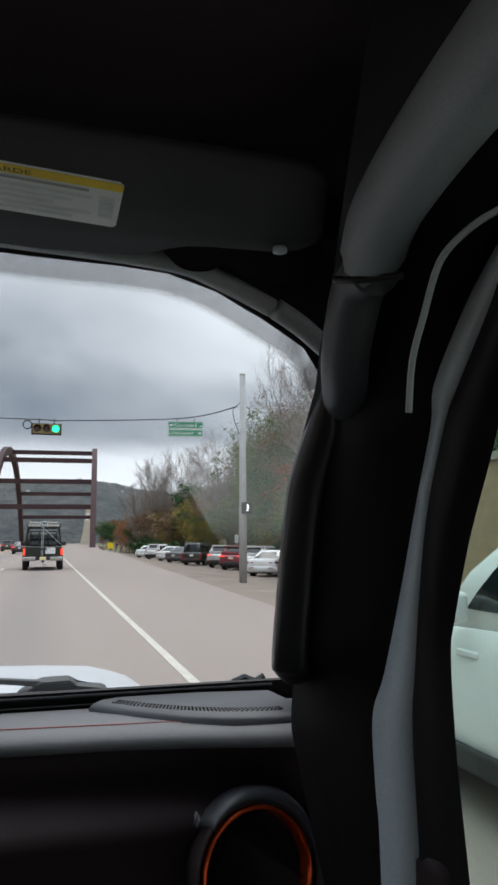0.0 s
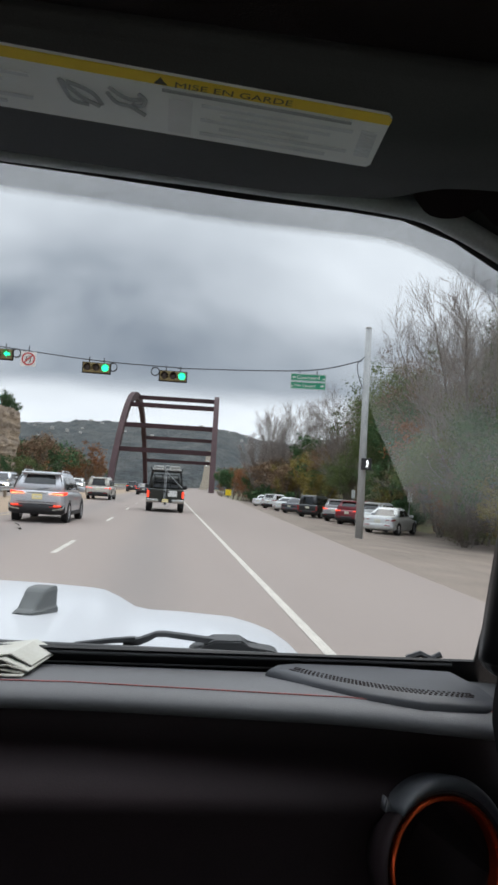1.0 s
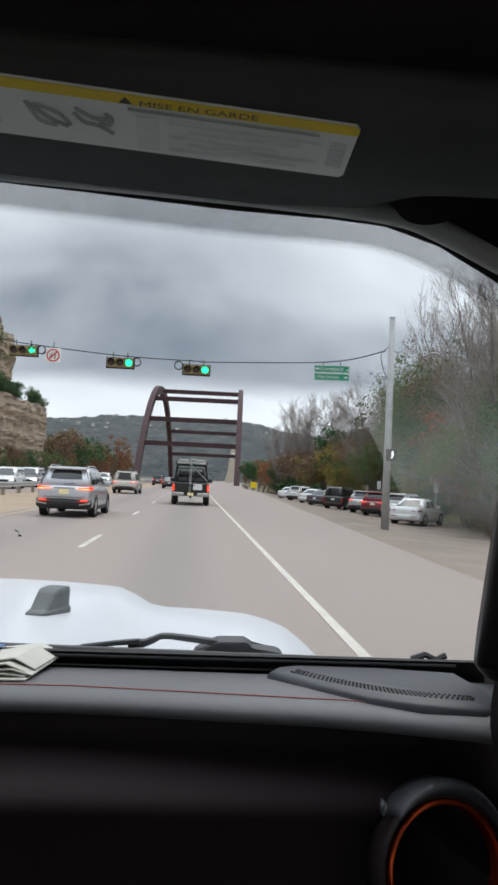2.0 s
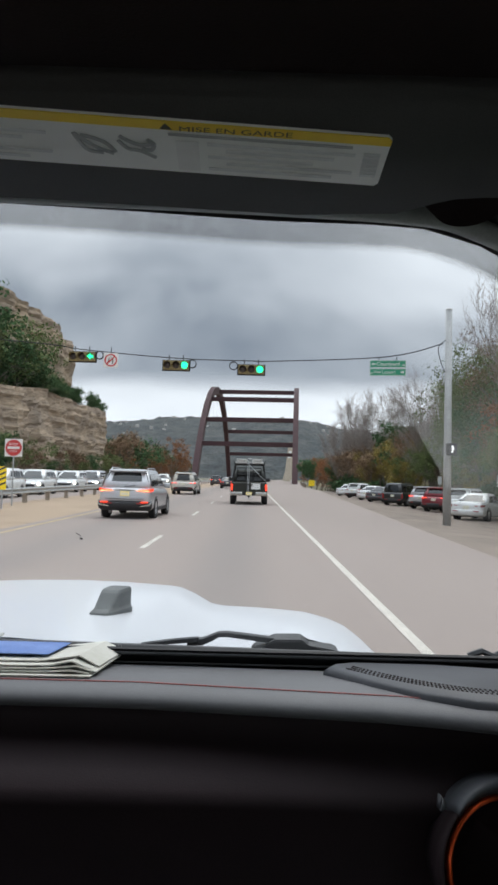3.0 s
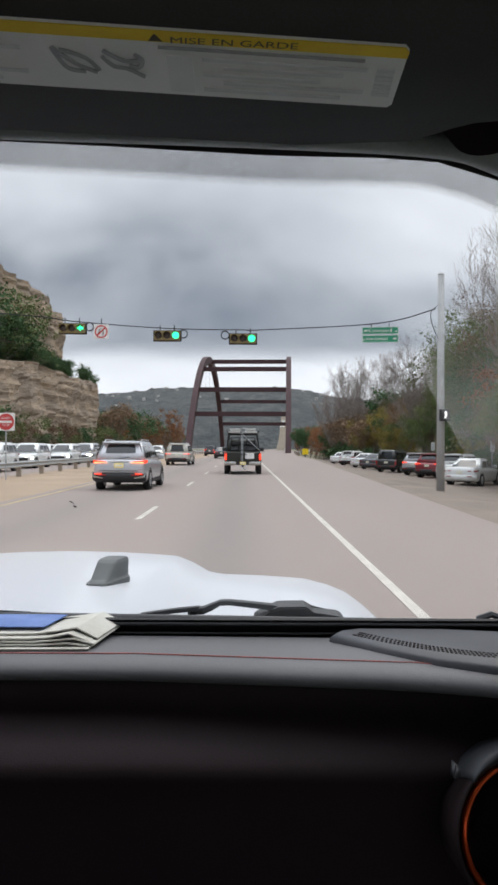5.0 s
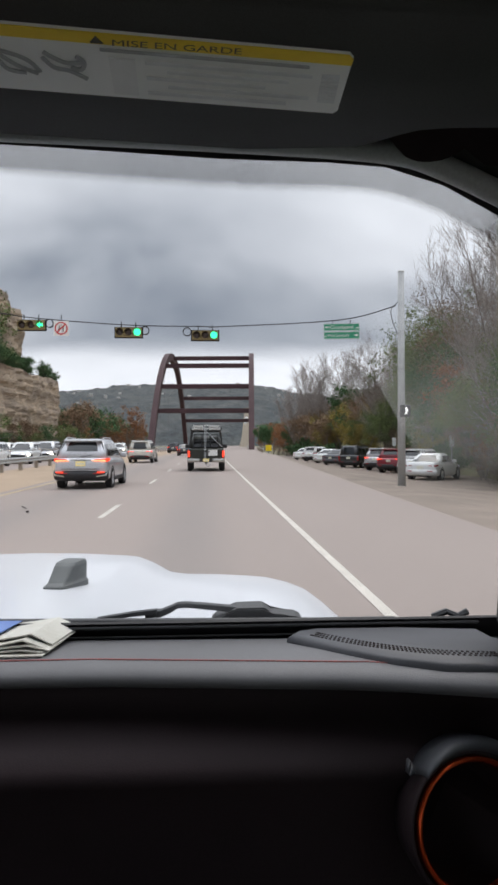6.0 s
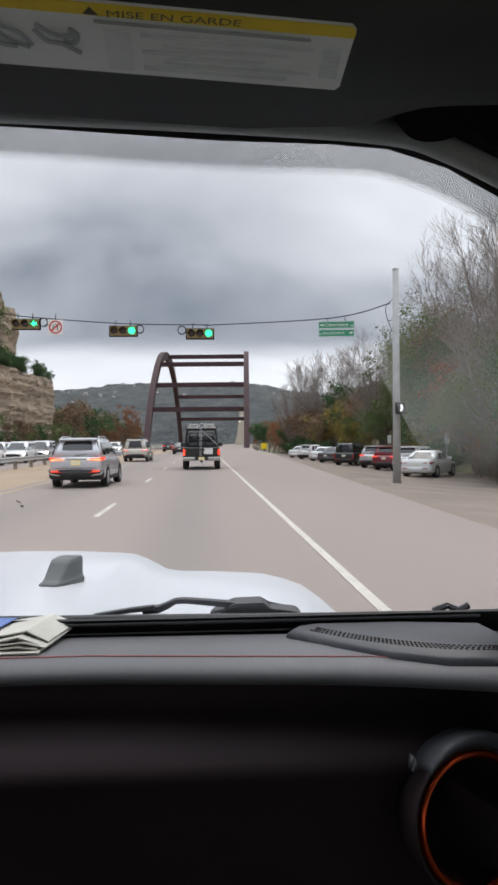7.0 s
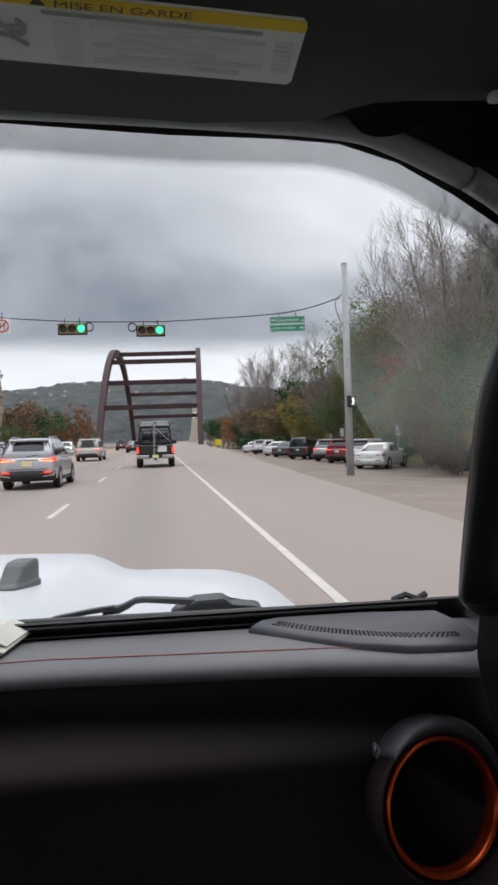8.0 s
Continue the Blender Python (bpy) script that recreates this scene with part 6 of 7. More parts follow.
plant(bare[2], 16.5, 100.0, -0.6, 1.5, 95)
# thicket round the foot of the nearest bare tree
for x, y, k, s in ((13.2, 30.4, "brush", 0.55), (14.4, 29.4, "yellow", 0.50), (15.0, 32.6, "yellow", 0.72), (16.6, 31.0, "oak", 0.62), (17.6, 34.2, "oak", 0.86), (15.2, 27.8, "yellow", 0.55), (16.4, 28.4, "cedar", 0.62), (15.6, 36.4, "oak", 0.60), (16.4, 40.8, "cedar", 0.66), (15.4, 34.0, "brown", 0.45), (18.6, 31.2, "cedar", 0.92), (15.2, 38.6, "rust", 0.55)):
    plant(kinds[k], x, y, -0.65, s, 47 * x + 31 * y)
# brown scrub trees towards the bridge
for x, y, k, sc in ((15.4, 98, "brown", 0.75), (17.2, 104, "brown", 0.9), (16.2, 110, "brown", 0.8), (14.8, 116, "cedar", 0.55), (18.0, 118, "brown", 1.0), (16.6, 126, "brown", 0.85)):
    plant(distant[k], x, y, -0.7, sc, 53 * x + 17 * y)
# mixed wood behind
mix = ["cedar", "oak", "brown", "cedar", "oak", "brown", "oak"]
front = ["cedar", "oak", "yellow", "oak", "cedar", "brown", "oak", "rust"]
for row, (x0, n, y0, dy) in enumerate(((17.2, 17, 33, 4.4), (20.4, 14, 33, 5.4), (24.0, 13, 30, 6.5))):
    for i in range(n):
        y = y0 + dy * i + rnd.uniform(-1.3, 1.3)
        x = x0 + rnd.uniform(-0.9, 1.3)
        k = mix[(i * 3 + row * 5 + rnd.randint(0, 2)) % len(mix)]
        s = rnd.uniform(0.72, 1.0) * (0.92 if row == 0 else 1.26)
        if row == 0:
            k = front[(i * 5) % len(front)]
            if k in ("yellow", "rust"):
                s *= 1.2
        if y > 76:
            k = ("brown", "rust", "cedar", "brown", "yellow")[(i + row) % 5]
            if k in ("rust", "yellow"):
                s *= 1.3
        if y > 60:
            s *= 0.74
        if y > 92:
            s *= 0.85
        plant(distant[k] if row == 2 and y > 62 and k in distant else kind_of(k, x, y), x, y, bank(x, y) - 0.1, s, rnd.uniform(0, 360))
for x, y, s in ((16.0, 76, 1.0), (16.4, 84, 1.1), (15.8, 92, 0.9), (15.6, 70, 0.7)):
    plant(kinds["yellow"], x, y, -0.65, s, rnd.uniform(0, 360))
for i in range(7):
    plant(kinds["rust"], 14.6 + rnd.uniform(-0.8, 1.2), 118 + 6.5 * i, -0.9, rnd.uniform(0.75, 1.05), rnd.uniform(0, 360))
for i in range(16):
    y = 33 + 4.6 * i + rnd.uniform(-1, 1)
    plant(kind_of(("brush", "shrub", "brown", "shrub", "yellow")[i % 5], 16, y), 16.1 + rnd.uniform(-0.3, 0.8), y, -0.65, rnd.uniform(0.40, 0.7), rnd.uniform(0, 360))
for i in range(6):
    plant(distant["shrub"], 14.8 + rnd.uniform(-0.5, 0.6), 94 + 5.0 * i, -0.65, rnd.uniform(0.6, 0.95), rnd.uniform(0, 360))

# broad rust-brown trees where the far carriageway meets the bridge
for x, y, sc in ((-24.6, 222, 2.1), (-28.5, 214, 1.7), (-21.5, 236, 1.5)):
    plant(kinds["rust"], x, y, -0.9, sc, rnd.uniform(0, 360))

# far hills with a wooded ridge
HILL = material("wooded_hill", (0.036, 0.044, 0.047), 0.95, vary=0.4, scale=0.035, fine=0.15, bump=0.9, depth=3.0, other=(0.066, 0.071, 0.068), contrast=0.13)


def hill_z(x, y, y0, depth, height, seed):
    v = (y - y0) / depth
    h = height(x) * math.sin(math.pi * min(1, max(0.0, v) * 0.72)) ** 0.8
    rough = noise.noise((x * 0.006, y * 0.006, seed)) * 10 + noise.noise((x * 0.03, y * 0.03, seed)) * 4
    return h + rough * min(1, v * 4) * min(1.0, height(x) / 30) - 1.0


def hill(name, y0, depth, x0, x1, height, seed, label, mat):
    bm = bmesh.new()
    nx, ny = 240, 26
    g = []
    for j in range(ny):
        row = []
        for i in range(nx):
            x, y = x0 + (x1 - x0) * i / (nx - 1), y0 + depth * j / (ny - 1)
            crowns = max(0.0, noise.noise((x * 0.11, y * 0.11, seed))) * 7 + max(0.0, noise.noise((x * 0.31, y * 0.2, seed))) * 4
            row.append(bm.verts.new((x, y, hill_z(x, y, y0, depth, height, seed) + crowns * min(1, 3 * j / ny))))
        g.append(row)
    for j in range(ny - 1):
        for i in range(nx - 1):
            bm.faces.new((g[j][i], g[j][i + 1], g[j + 1][i + 1], g[j + 1][i]))
    return solo(name, bm, mat, label, "hill", "structure", smooth=False)


def ridge(x):
    return 112 + 12 * math.sin(x * 0.004 + 1.0) - 26 * (1 / (1 + math.exp(-(x - 130) / 60)))


hill("far_hill", 900, 900, -1100, 900, ridge, 3.0, "distant wooded hills under the clouds", HILL)
hill("near_hill", 480, 320, -420, -70, lambda x: 14 + 10 * math.sin((x + 420) / 350 * math.pi), 7.0, "lower wooded hill across the river", HILL)
hill("near_hill", 520, 320, 95, 700, lambda x: 34 * min(1.0, (x - 60) / 150), 9.0, "lower wooded hill beyond the bridge", HILL)
# scattered far houses on the ridge
HOUSE = material("pale_house_wall", (0.46, 0.44, 0.41), 0.8, vary=0.1, scale=0.3, fine=4)
ROOF = material("grey_roof", (0.30, 0.29, 0.28), 0.85, vary=0.12, scale=0.3, fine=4)
hr = random.Random(5)


def far_house(x, y, z, w, turn):
    h = thing("far_house", "pale house among trees on the distant hill", "house", pose(x, y, z, 0, 0, turn), group="hillside houses")
    bm = bmesh.new()
    box(bm, -w / 2, w / 2, -w * 0.3, w * 0.3, -6, w * 0.32)
    part("wall", bm, HOUSE, h)
    bm = bmesh.new()
    rings = [[Vector((x_, -w * 0.36, w * 0.32)), Vector((x_, w * 0.36, w * 0.32)), Vector((x_, 0, w * 0.55))] for x_ in (-w * 0.56, w * 0.56)]
    loft(bm, rings)
    part("roof", bm, ROOF, h)
    if w > 9.5:
        for k in range(3):
            bm = bmesh.new()
            box(bm, -w * 0.36 + k * w * 0.28, -w * 0.27 + k * w * 0.28, -w * 0.3 - 0.2, -w * 0.3 + 0.1, w * 0.10, w * 0.20)
            part("window", bm, CARGLASS, h)


for _ in range(78):
    x, y = hr.uniform(-560, 330), 1230 + hr.uniform(-170, 190)
    far_house(x, y, hill_z(x, y, 900, 900, ridge, 3.0) + 1.5, hr.uniform(3.0, 5.5), hr.uniform(-30, 30))
for x, y, w in ((-88, 560, 16), (-104, 580, 12), (-132, 600, 14)):
    far_house(x, y, hill_z(x, y, 480, 320, lambda x: 14 + 10 * math.sin((x + 420) / 350 * math.pi), 7.0) + 2.0, w, 10)

# road beyond the bridge climbing through a rock cut
ROCKCUT = material("pale_rock_cut", (0.17, 0.14, 0.10), 0.95, vary=0.2, scale=0.05, fine=0.8, bump=0.6, depth=0.6)
bm = bmesh.new()
rings = []
for s, w, z in ((330, 2.6, 0.0), (440, 2.8, 6), (560, 3.2, 19), (760, 4, 40)):
    c = B0 + BD * (s - 183) + BL * 3.2
    rings.append([c - BL * w + Vector((0, 0, z - 0.02)), c + BL * w + Vector((0, 0, z - 0.02)), c + BL * w + Vector((0, 0, z - 3)), c - BL * w + Vector((0, 0, z - 3))])
loft(bm, rings)
solo("far_road", bm, ROCKCUT, "pale road climbing the hill beyond the bridge", "road", "structure")

# limestone cliff on the far side of the road
CLIFF = material("limestone_cliff", (0.40, 0.31, 0.22), 0.95, vary=0.25, scale=0.5, fine=3.0, bump=0.8, depth=0.25, other=(0.22, 0.175, 0.135), stretch=(0.3, 0.3, 1.3), contrast=0.17)


def cliff(name, path, z0, z1, lean, seed, label, cap=9.0):
    """A stepped rock face along a path, with a flat top behind it."""
    bm = bmesh.new()
    pts = smooth_path(path, 30)
    nz = 34
    g = []
    for i, p in enumerate(pts):
        d = (pts[min(i + 1, len(pts) - 1)] - pts[max(i - 1, 0)]).normalized()
        nrm = Vector((d.y, -d.x, 0))
        col = []
        top = z1 + 1.6 * noise.noise((p.x * 0.12, p.y * 0.12, seed)) + p.z
        for k in range(nz + 1):
            v = k / nz
            z = z0 + (top - z0) * v
            strata = 0.28 * noise.noise((p.x * 0.02, seed, z * 0.8)) + 0.22 * (1 if noise.noise((p.y * 0.03, seed, z * 1.3)) > 0.05 else 0)
            rough = 1.1 * noise.noise((p.x * 0.13, p.y * 0.13, z * 0.10 + seed)) + 0.9 * noise.noise((p.x * 0.45, p.y * 0.45, z * 0.12)) + 0.3 * noise.noise((p.x * 1.4, p.y * 1.4, z * 1.4))
            col.append(bm.verts.new(Vector((p.x, p.y, z)) + nrm * (strata + rough - lean * v)))
        col.append(bm.verts.new(Vector((p.x, p.y, top + 0.6)) - nrm * (cap + lean)))
        col.append(bm.verts.new(Vector((p.x, p.y, z0)) - nrm * (cap + lean + 1)))
        g.append(col)
    for a, b in zip(g, g[1:]):
        for k in range(len(a) - 1):
            bm.faces.new((a[k], b[k], b[k + 1], a[k + 1]))
    bm.faces.new(g[-1])
    bm.faces.new(g[0][::-1])
    return solo(name, bm, CLIFF, label, "cliff", "structure")


cliff("limestone_cliff", [(-27, 30, -3), (-27, 62, -1), (-27, 92, 0), (-27.2, 118, 0.9), (-29, 138, 1.2), (-42, 146, 0)], -0.2, 12.0, 1.0, 1.0, "lower tier of a layered tan limestone cliff", 16)
cliff("limestone_cliff", [(-36, 30, -2), (-36, 70, 0), (-34.0, 100, 1.0), (-32.0, 120, 0), (-35, 129, -2), (-52, 131, -4)], 10, 25.5, 0.5, 4.0, "upper tier of a layered tan limestone cliff", 18)
for i in range(24):
    y = 34 + 4.5 * i + rnd.uniform(-1.5, 1.5)
    plant(distant["cedar"], -30.4 + rnd.uniform(-1.2, 1.0) - (2.5 if y < 95 else 0), y, 10.6 + (1.4 if y > 100 else 0), rnd.uniform(0.30, 0.50), rnd.uniform(0, 360))
for i in range(16):
    y = 36 + 5.4 * i + rnd.uniform(-1.5, 1.5)
    plant(distant["cedar"], -40 + rnd.uniform(-2, 2), y, 25 - (1.5 if y > 105 else 0), rnd.uniform(0.3, 0.55), rnd.uniform(0, 360))
# thick oak and cedar cover over the nearer part of the cliff
for i in range(18):
    y = 36 + 2.6 * i + rnd.uniform(-1, 1)
    plant(distant["cedar" if i % 4 else "oak"], -32.4 + rnd.uniform(-1.5, 1.0), y, 10.4, rnd.uniform(0.85, 1.35), rnd.uniform(0, 360))
for i in range(10):
    y = 40 + 5.2 * i + rnd.uniform(-1, 1)
    plant(distant["oak" if i % 2 else "cedar"], -37.6 + rnd.uniform(-1, 1), y, 24.0, rnd.uniform(0.5, 0.75), rnd.uniform(0, 360))
for i in range(12):
    y = 88 + 1.7 * i + rnd.uniform(-0.8, 0.8)
    plant(distant["oak" if i % 3 == 1 else "cedar"], -33.0 + 0.06 * i + rnd.uniform(-1.0, 1.0), y, 10.2, rnd.uniform(0.7, 1.15) * (1 - 0.035 * i), rnd.uniform(0, 360))
# shrubs and trees at the foot of the cliff and along the far verge
for i in range(26):
    y = 30 + 4.4 * i + rnd.uniform(-1.5, 1.5)
    k = ("shrub", "oak", "brown", "shrub", "cedar")[i % 5]
    plant(distant[k], -24.9 + rnd.uniform(-0.8, 0.6), y, 0, rnd.uniform(0.3, 0.5), rnd.uniform(0, 360))
far_mix = ("rust", "brown", "cedar", "rust", "brown", "cedar", "rust", "brown", "rust")
for i in range(34):
    plant(kind_of(far_mix[i % 9], -26, 150), -25.5 - rnd.uniform(0, 26) * (0.25 + i / 34), 146 + 5.2 * i + rnd.uniform(-3, 3), -0.9, rnd.uniform(0.75, 1.3), rnd.uniform(0, 360))
for x, y, k, sc in ((-26, 38, "oak", 0.75), (-25.4, 48, "cedar", 0.8), (-25.8, 58, "oak", 0.65), (-25.5, 70, "cedar", 0.6), (-25.8, 84, "oak", 0.55), (-25.6, 99, "brown", 0.55), (-26, 112, "cedar", 0.5), (-26.5, 126, "oak", 0.5)):
    plant(distant[k], x, y, -0.1, sc, rnd.uniform(0, 360))
for i in range(10):
    plant(kind_of(("rust", "brown", "cedar")[i % 3], 16, 160), 16 + rnd.uniform(-1, 6), 160 + 9 * i, -0.9, rnd.uniform(0.6, 1.0), rnd.uniform(0, 360))

# ---- signals, signs and poles of the crossing ----
def signal_head(x, y, z, lit_right, arrow, label):
    s = thing("traffic_signal", label, "traffic light", pose(x, y, z, 0, 0, 0), group="hanging traffic lights")
    bm = bmesh.new()
    box(bm, -0.55, 0.55, -0.02, 0.18, -0.19, 0.19, 0.02)
    part("housing", bm, SIGNAL_TAN, s, "tan signal housing")
    bm = bmesh.new()
    box(bm, -0.60, 0.60, 0.16, 0.19, -0.24, 0.24, 0.01)
    part("back_plate", bm, BLACKPL, s)
    for k, xx in enumerate((-0.365, 0.0, 0.365)):
        lit = k == 2
        bm = bmesh.new()
        if lit and arrow:
            slab(bm, [(xx - 0.14, -0.045, 0), (xx, -0.045, 0.13), (xx, -0.045, 0.055), (xx + 0.13, -0.045, 0.055), (xx + 0.13, -0.045, -0.055), (xx, -0.045, -0.055), (xx, -0.045, -0.13)], (0, 0.02, 0))
        else:
            lathe(bm, [(0.001, -0.05), (0.08, -0.045), (0.145, -0.025), (0.15, 0.0)], 24, Matrix.Translation((xx, 0, 0)) @ Matrix.Rotation(radians(90), 4, "Z"))
        part("lens", bm, GREEN_LAMP if lit else SIGNAL_DARK, s, "lit green lens" if lit else "dark lens", not (lit and arrow))
        bm = bmesh.new()
        rings = [[Vector((xx + r * math.cos(a), yy, r * math.sin(a))) for a in [radians(d) for d in range(-20, 201, 20)]] for r, yy in ((0.165, 0.0), (0.165, -0.22))]
        inner_ = [[Vector((xx + r * math.cos(a), yy, r * math.sin(a))) for a in [radians(d) for d in range(200, -21, -20)]] for r, yy in ((0.158, 0.0), (0.158, -0.22))]
        loft(bm, [rings[0] + inner_[0], rings[1] + inner_[1]])
        part("visor", bm, SIGNAL_TAN, s, "tan sun hood")
    bm = bmesh.new()
    for xx in (-0.3, 0.3):
        tube(bm, [(xx, 0.05, 0.17), (xx, 0.05, 0.44)], 0.02, 6)
    part("hanger", bm, CABLE, s)
    return s


WY = 30.0
signal_head(-7.30, WY, 6.42, True, True, "hanging traffic light with a lit green arrow")
signal_head(-3.30, WY, 6.14, True, False, "hanging traffic light showing green")
signal_head(-0.10, WY, 6.03, True, False, "hanging traffic light showing green")


def coil(x, z):
    c = thing("cable_coil", "coil of spare black cable on the span wire", "cable", pose(x, WY, z))
    bm = bmesh.new()
    pts = [(0.17 * math.cos(a * 0.5), 0.015 * a / 3, 0.17 * math.sin(a * 0.5)) for a in range(38)]
    tube(bm, pts, 0.018, 6)
    part("loop", bm, CABLE, c)


coil(-6.58, 6.50)
coil(-2.62, 6.22)
coil(-0.86, 6.18)
span = thing("span_wire", "black span wire carrying the traffic lights", "cable")
bm = bmesh.new()
wire = smooth_path([(-22, WY + 1, 7.9), (-9.7, WY, 6.98), (-7.3, WY + 0.05, 6.72), (-3.3, WY + 0.05, 6.44), (-0.10, WY + 0.05, 6.40), (0.5, WY + 0.05, 6.395), (5.3, WY - 1.4, 6.45), (7.05, 26.4, 6.62)], 5)
tube(bm, wire, 0.022, 6)
part("wire", bm, CABLE, span)

no_turn = thing("no_turn_sign", "white sign with a red ring forbidding a turn", "sign", pose(-6.07, WY, 6.28))
bm = bmesh.new()
box(bm, -0.31, 0.31, -0.006, 0.006, -0.31, 0.31, 0.003)
part("panel", bm, SIGN_WHITE, no_turn)
bm = bmesh.new()
lathe(bm, [(0.215, 0.0), (0.27, 0.0), (0.27, 0.008), (0.215, 0.008)], 32, Matrix.Translation((0, -0.018, 0)) @ Matrix.Rotation(radians(90), 4, "Z"), True)
m = Matrix.Rotation(radians(-45), 4, "Y")
box(bm, -0.24, 0.24, -0.020, -0.012, -0.028, 0.028, 0, m)
part("ring", bm, SIGN_RED, no_turn, "red ring and bar")
bm = bmesh.new()
tube(bm, [(0.08, -0.010, -0.15), (0.08, -0.010, 0.06), (0.05, -0.010, 0.11), (0.0, -0.010, 0.13), (-0.05, -0.010, 0.11), (-0.08, -0.010, 0.06), (-0.08, -0.010, -0.04)], 0.022, 6, 0.3)
slab(bm, [(-0.15, -0.010, -0.03), (-0.01, -0.010, -0.03), (-0.08, -0.010, -0.13)], (0, -0.003, 0))
part("turn_arrow", bm, INK, no_turn)
bm = bmesh.new()
tube(bm, [(0, 0.02, 0.28), (0, 0.05, 0.56)], 0.018, 6)
part("hanger", bm, CABLE, no_turn)

street = thing("street_name_sign", "green street name sign hanging from the span wire", "sign", pose(5.42, WY - 1.4, 6.00, 0, 0, -8))
for z, h, text, w in ((0.165, 0.30, "Courtyard", 0.92), (-0.165, 0.30, "West Courtyard", 0.86)):
    bm = bmesh.new()
    box(bm, -0.72, 0.72, -0.006, 0.006, z - h / 2, z + h / 2, 0.003)
    p = part("panel", bm, SIGN_GREEN, street, "green sign panel")
    bm = bmesh.new()
    for x0, x1, z0, z1 in ((-0.71, 0.71, z + h / 2 - 0.022, z + h / 2 - 0.008), (-0.71, 0.71, z - h / 2 + 0.008, z - h / 2 + 0.022), (-0.712, -0.698, z - h / 2 + 0.008, z + h / 2 - 0.008), (0.698, 0.712, z - h / 2 + 0.008, z + h / 2 - 0.008)):
        box(bm, x0, x1, -0.012, -0.007, z0, z1)
    part("border", bm, SIGN_WHITE, p)
    lettering("letters", text, 0.20 if z > 0 else 0.165, SIGN_WHITE, p, pose(0.0 if z > 0 else -0.13, -0.011, z, 90, 0, 0), "white letters", w)
    bm = bmesh.new()
    s = -1 if z > 0 else 1
    slab(bm, [(s * 0.66, -0.008, z), (s * 0.58, -0.008, z + 0.06), (s * 0.58, -0.008, z + 0.02), (s * 0.50, -0.008, z + 0.02), (s * 0.50, -0.008, z - 0.02), (s * 0.58, -0.008, z - 0.02), (s * 0.58, -0.008, z - 0.06)], (0, -0.004, 0))
    box(bm, -s * 0.64 - 0.06, -s * 0.64 + 0.04, -0.012, -0.007, z - 0.06, z - 0.02)
    part("arrow", bm, SIGN_WHITE, p)
bm = bmesh.new()
for x in (-0.35, 0.35):
    tube(bm, [(x, 0.01, 0.28), (x, 0.02, 0.46)], 0.018, 6)
part("hanger", bm, CABLE, street)

pole = thing("signal_pole", "tall galvanised steel pole carrying the span wire", "pole", pose(7.15, 26.0, -0.22))
bm = bmesh.new()
tube(bm, [(0, 0, 0), (0, 0, 4.0), (0, 0, 8.0)], [0.15, 0.13, 0.11], 20)
part("shaft", bm, POLE, pole, "", True)
bm = bmesh.new()
lathe(bm, [(0.001, 0.0), (0.24, 0.0), (0.24, 0.05), (0.16, 0.07)], 20, Matrix.Rotation(radians(-90), 4, "Y"))
part("base_plate", bm, POLE, pole)
bm = bmesh.new()
lathe(bm, [(0.12, 0.0), (0.125, 0.03), (0.06, 0.07), (0.001, 0.075)], 20, Matrix.Translation((0, 0, 8.0)) @ Matrix.Rotation(radians(-90), 4, "Y"))
part("cap", bm, POLE, pole)
bm = bmesh.new()
tube(bm, smooth_path([(-0.12, -0.02, 6.9), (-0.38, -0.02, 6.6), (-0.30, -0.03, 6.1), (-0.13, -0.03, 5.7)], 5), 0.015, 6)
part("drip_cable", bm, CABLE, pole)
bm = bmesh.new()
box(bm, -0.10, 0.26, -0.33, -0.15, 2.65, 3.08, 0.02)
ped = part("walk_signal", bm, BLACKPL, pole, "black pedestrian signal box")
bm = bmesh.new()
slab(bm, [(0.02, -0.335, 2.72), (0.07, -0.335, 2.84), (0.05, -0.335, 2.96), (0.09, -0.335, 3.02), (0.13, -0.335, 2.96), (0.15, -0.335, 2.82), (0.10, -0.335, 2.85), (0.12, -0.335, 2.72), (0.08, -0.335, 2.78)], (0, -0.006, 0))
part("lit_symbol", bm, WHITE_LAMP, ped, "lit white walk symbol")

far_pole = thing("signal_pole", "tall galvanised steel pole at the far kerb", "pole", pose(-22.0, 31.0, 0))
bm = bmesh.new()
tube(bm, [(0, 0, 0), (0, 0, 3.5), (0, 0, 8.3)], [0.15, 0.13, 0.115], 20)
part("shaft", bm, POLE, far_pole, "", True)

entry = thing("do_not_enter_sign", "red and white do not enter sign on a post", "sign", pose(-10.2, 30.5, 0))
bm = bmesh.new()
box(bm, -0.025, 0.025, -0.02, 0.02, 0, 2.9, 0.005)
part("post", bm, STEEL, entry)
bm = bmesh.new()
box(bm, -0.38, 0.38, -0.035, -0.022, 2.1, 2.86, 0.004)
pn = part("panel", bm, SIGN_WHITE, entry)
bm = bmesh.new()
lathe(bm, [(0.001, 0.0), (0.35, 0.0), (0.35, 0.006), (0.001, 0.006)], 36, Matrix.Translation((0, -0.045, 2.48)) @ Matrix.Rotation(radians(90), 4, "Z"))
part("disc", bm, SIGN_RED, pn, "red disc")
bm = bmesh.new()
box(bm, -0.26, 0.26, -0.056, -0.047, 2.43, 2.53, 0.003)
part("bar", bm, SIGN_WHITE, pn, "white bar")
lettering("letters", "DO NOT", 0.13, SIGN_WHITE, pn, pose(0, -0.050, 2.63, 90, 0, 0), "white letters", 0.38)
lettering("letters", "ENTER", 0.13, SIGN_WHITE, pn, pose(0, -0.050, 2.34, 90, 0, 0), "white letters", 0.32)

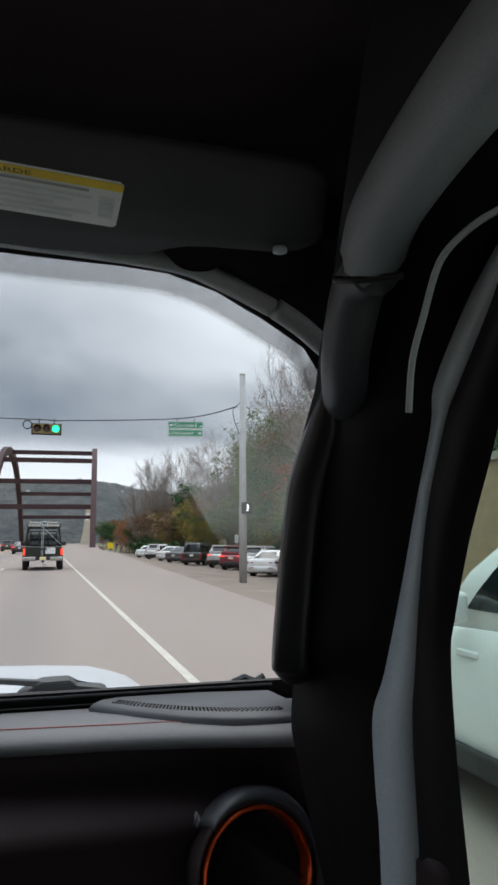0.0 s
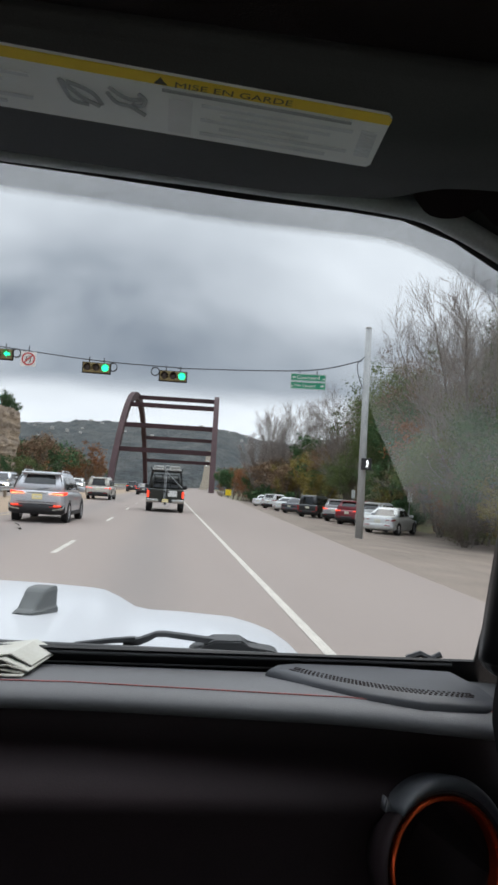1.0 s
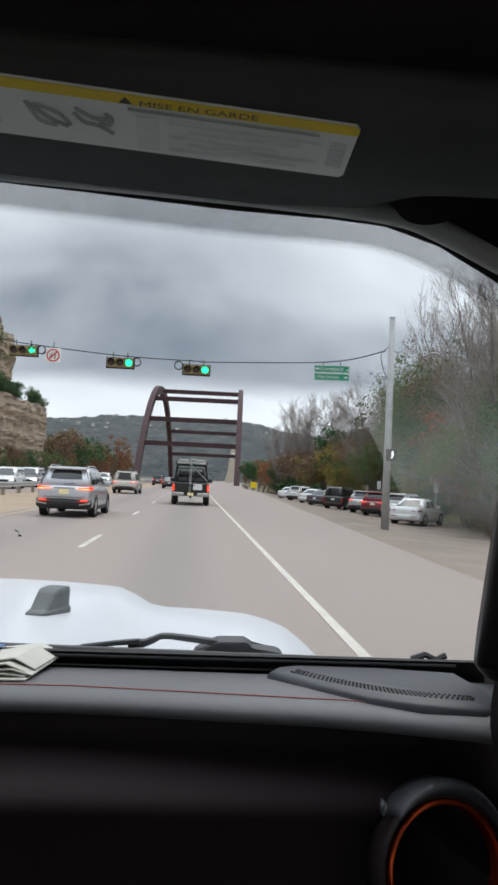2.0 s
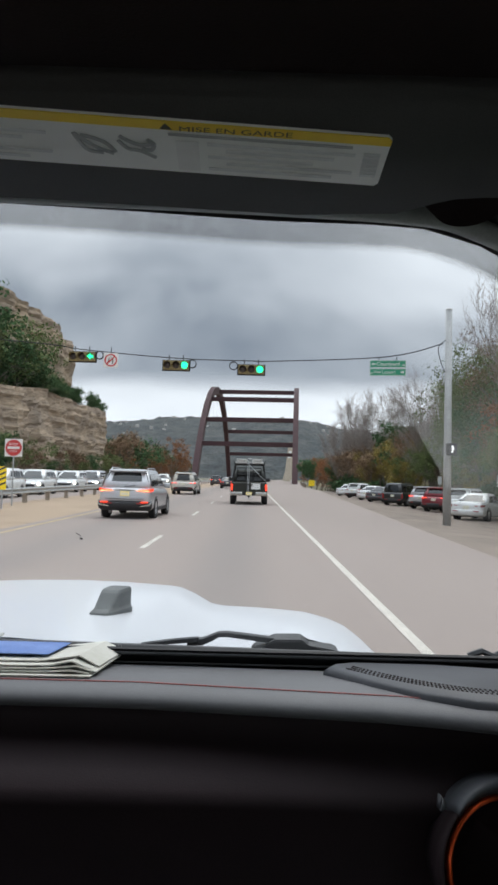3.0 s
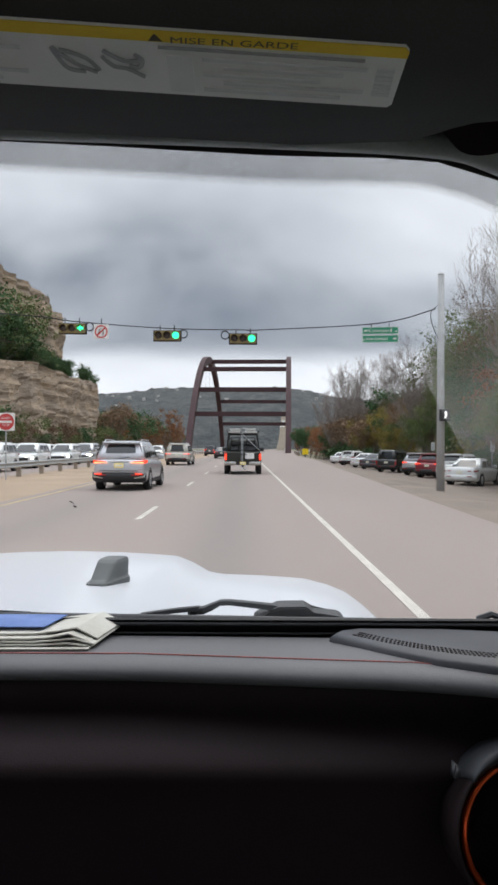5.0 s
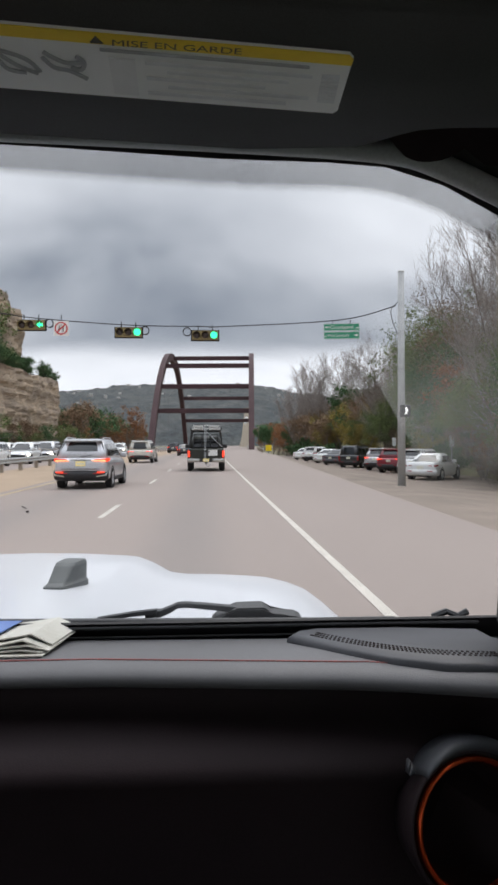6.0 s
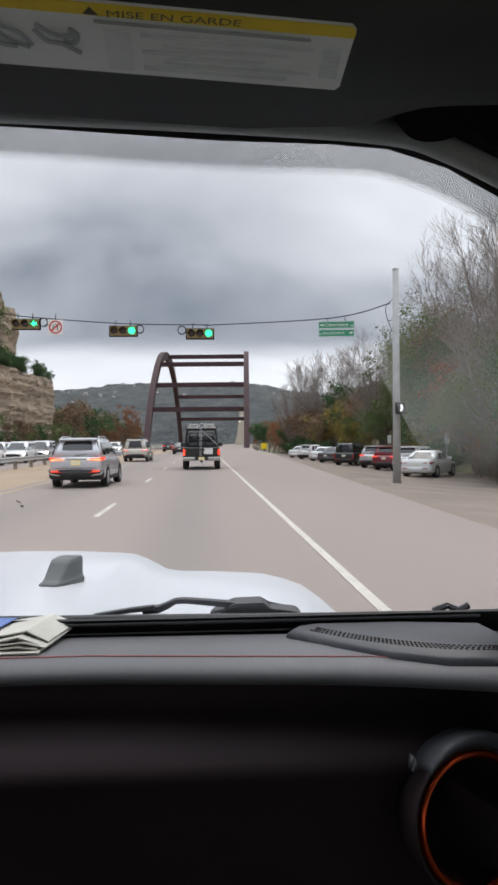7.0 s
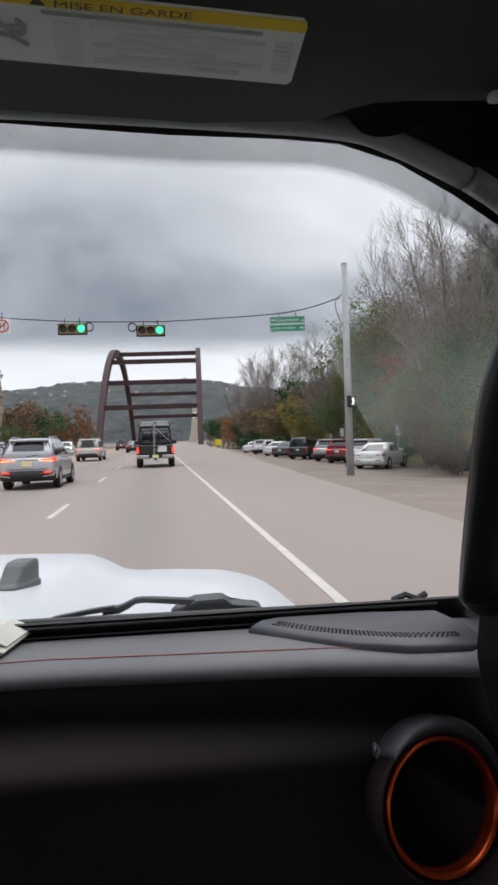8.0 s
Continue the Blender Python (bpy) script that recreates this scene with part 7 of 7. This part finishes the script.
# narrow sign posts behind the parked cars, and the yellow marker at the rail end
for x, y in ((14.6, 42.0), (14.8, 56.0)):
    sp = thing("parking_sign", "narrow white parking sign on a steel post", "sign", pose(x, y, -0.59), group="parking signs")
    bm = bmesh.new()
    box(bm, -0.03, 0.03, -0.02, 0.02, 0, 2.5, 0.005)
    part("post", bm, STEEL, sp)
    bm = bmesh.new()
    box(bm, -0.15, 0.15, -0.034, -0.022, 1.85, 2.5, 0.004)
    part("panel", bm, SIGN_WHITE, sp)
    bm = bmesh.new()
    for z in (2.34, 2.16, 2.0):
        box(bm, -0.10, 0.10, -0.041, -0.036, z - 0.05, z + 0.05)
    part("print_bars", bm, LABEL_GREY, sp)
mk = thing("object_marker", "yellow marker panel at the end of the guard rail", "sign", pose(10.3, 121, 0.0))
bm = bmesh.new()
box(bm, -0.5, 0.5, -0.02, 0.02, 0.25, 1.25, 0.02)
part("panel", bm, SIGN_YELLOW, mk, "yellow panel")
bm = bmesh.new()
box(bm, -0.05, 0.05, 0.02, 0.07, -0.9, 1.2)
part("post", bm, STEEL, mk)

# tan block wall of the corner building, seen through the side window
wall = thing("corner_building", "low tan block-faced building at the corner", "building", pose(15.2, 25.0, 0, 0, 0, 0))
bm = bmesh.new()
box(bm, 0, 6.0, -10, 2.5, -0.95, 4.2, 0.03)
part("wall", bm, TANWALL, wall)
bm = bmesh.new()
box(bm, -0.15, 6.15, -10.15, 2.65, 4.2, 4.5, 0.03)
part("coping", bm, CONCRETE, wall)
for k in range(7):
    bm = bmesh.new()
    box(bm, -0.012, 0.004, -9.95, 2.45, 0.55 + 0.55 * k, 0.575 + 0.55 * k)
    part("joint", bm, WOODPOST, wall)

# striped marker on the median nose
md = thing("hazard_marker", "yellow and black striped marker on the median nose", "sign", pose(-9.6, 27.5, 0))
bm = bmesh.new()
box(bm, -0.16, 0.16, -0.02, 0.0, 0.75, 1.65, 0.01)
part("panel", bm, SIGN_YELLOW, md, "yellow panel")
for k in range(4):
    bm = bmesh.new()
    z = 0.86 + 0.2 * k
    slab(bm, [(-0.155, -0.026, z), (0.155, -0.026, z + 0.14), (0.155, -0.026, z + 0.22), (-0.155, -0.026, z + 0.08)], (0, 0.004, 0))
    part("stripe", bm, INK, md)
bm = bmesh.new()
box(bm, -0.03, 0.03, 0.002, 0.05, -0.05, 1.5)
part("post", bm, STEEL, md)
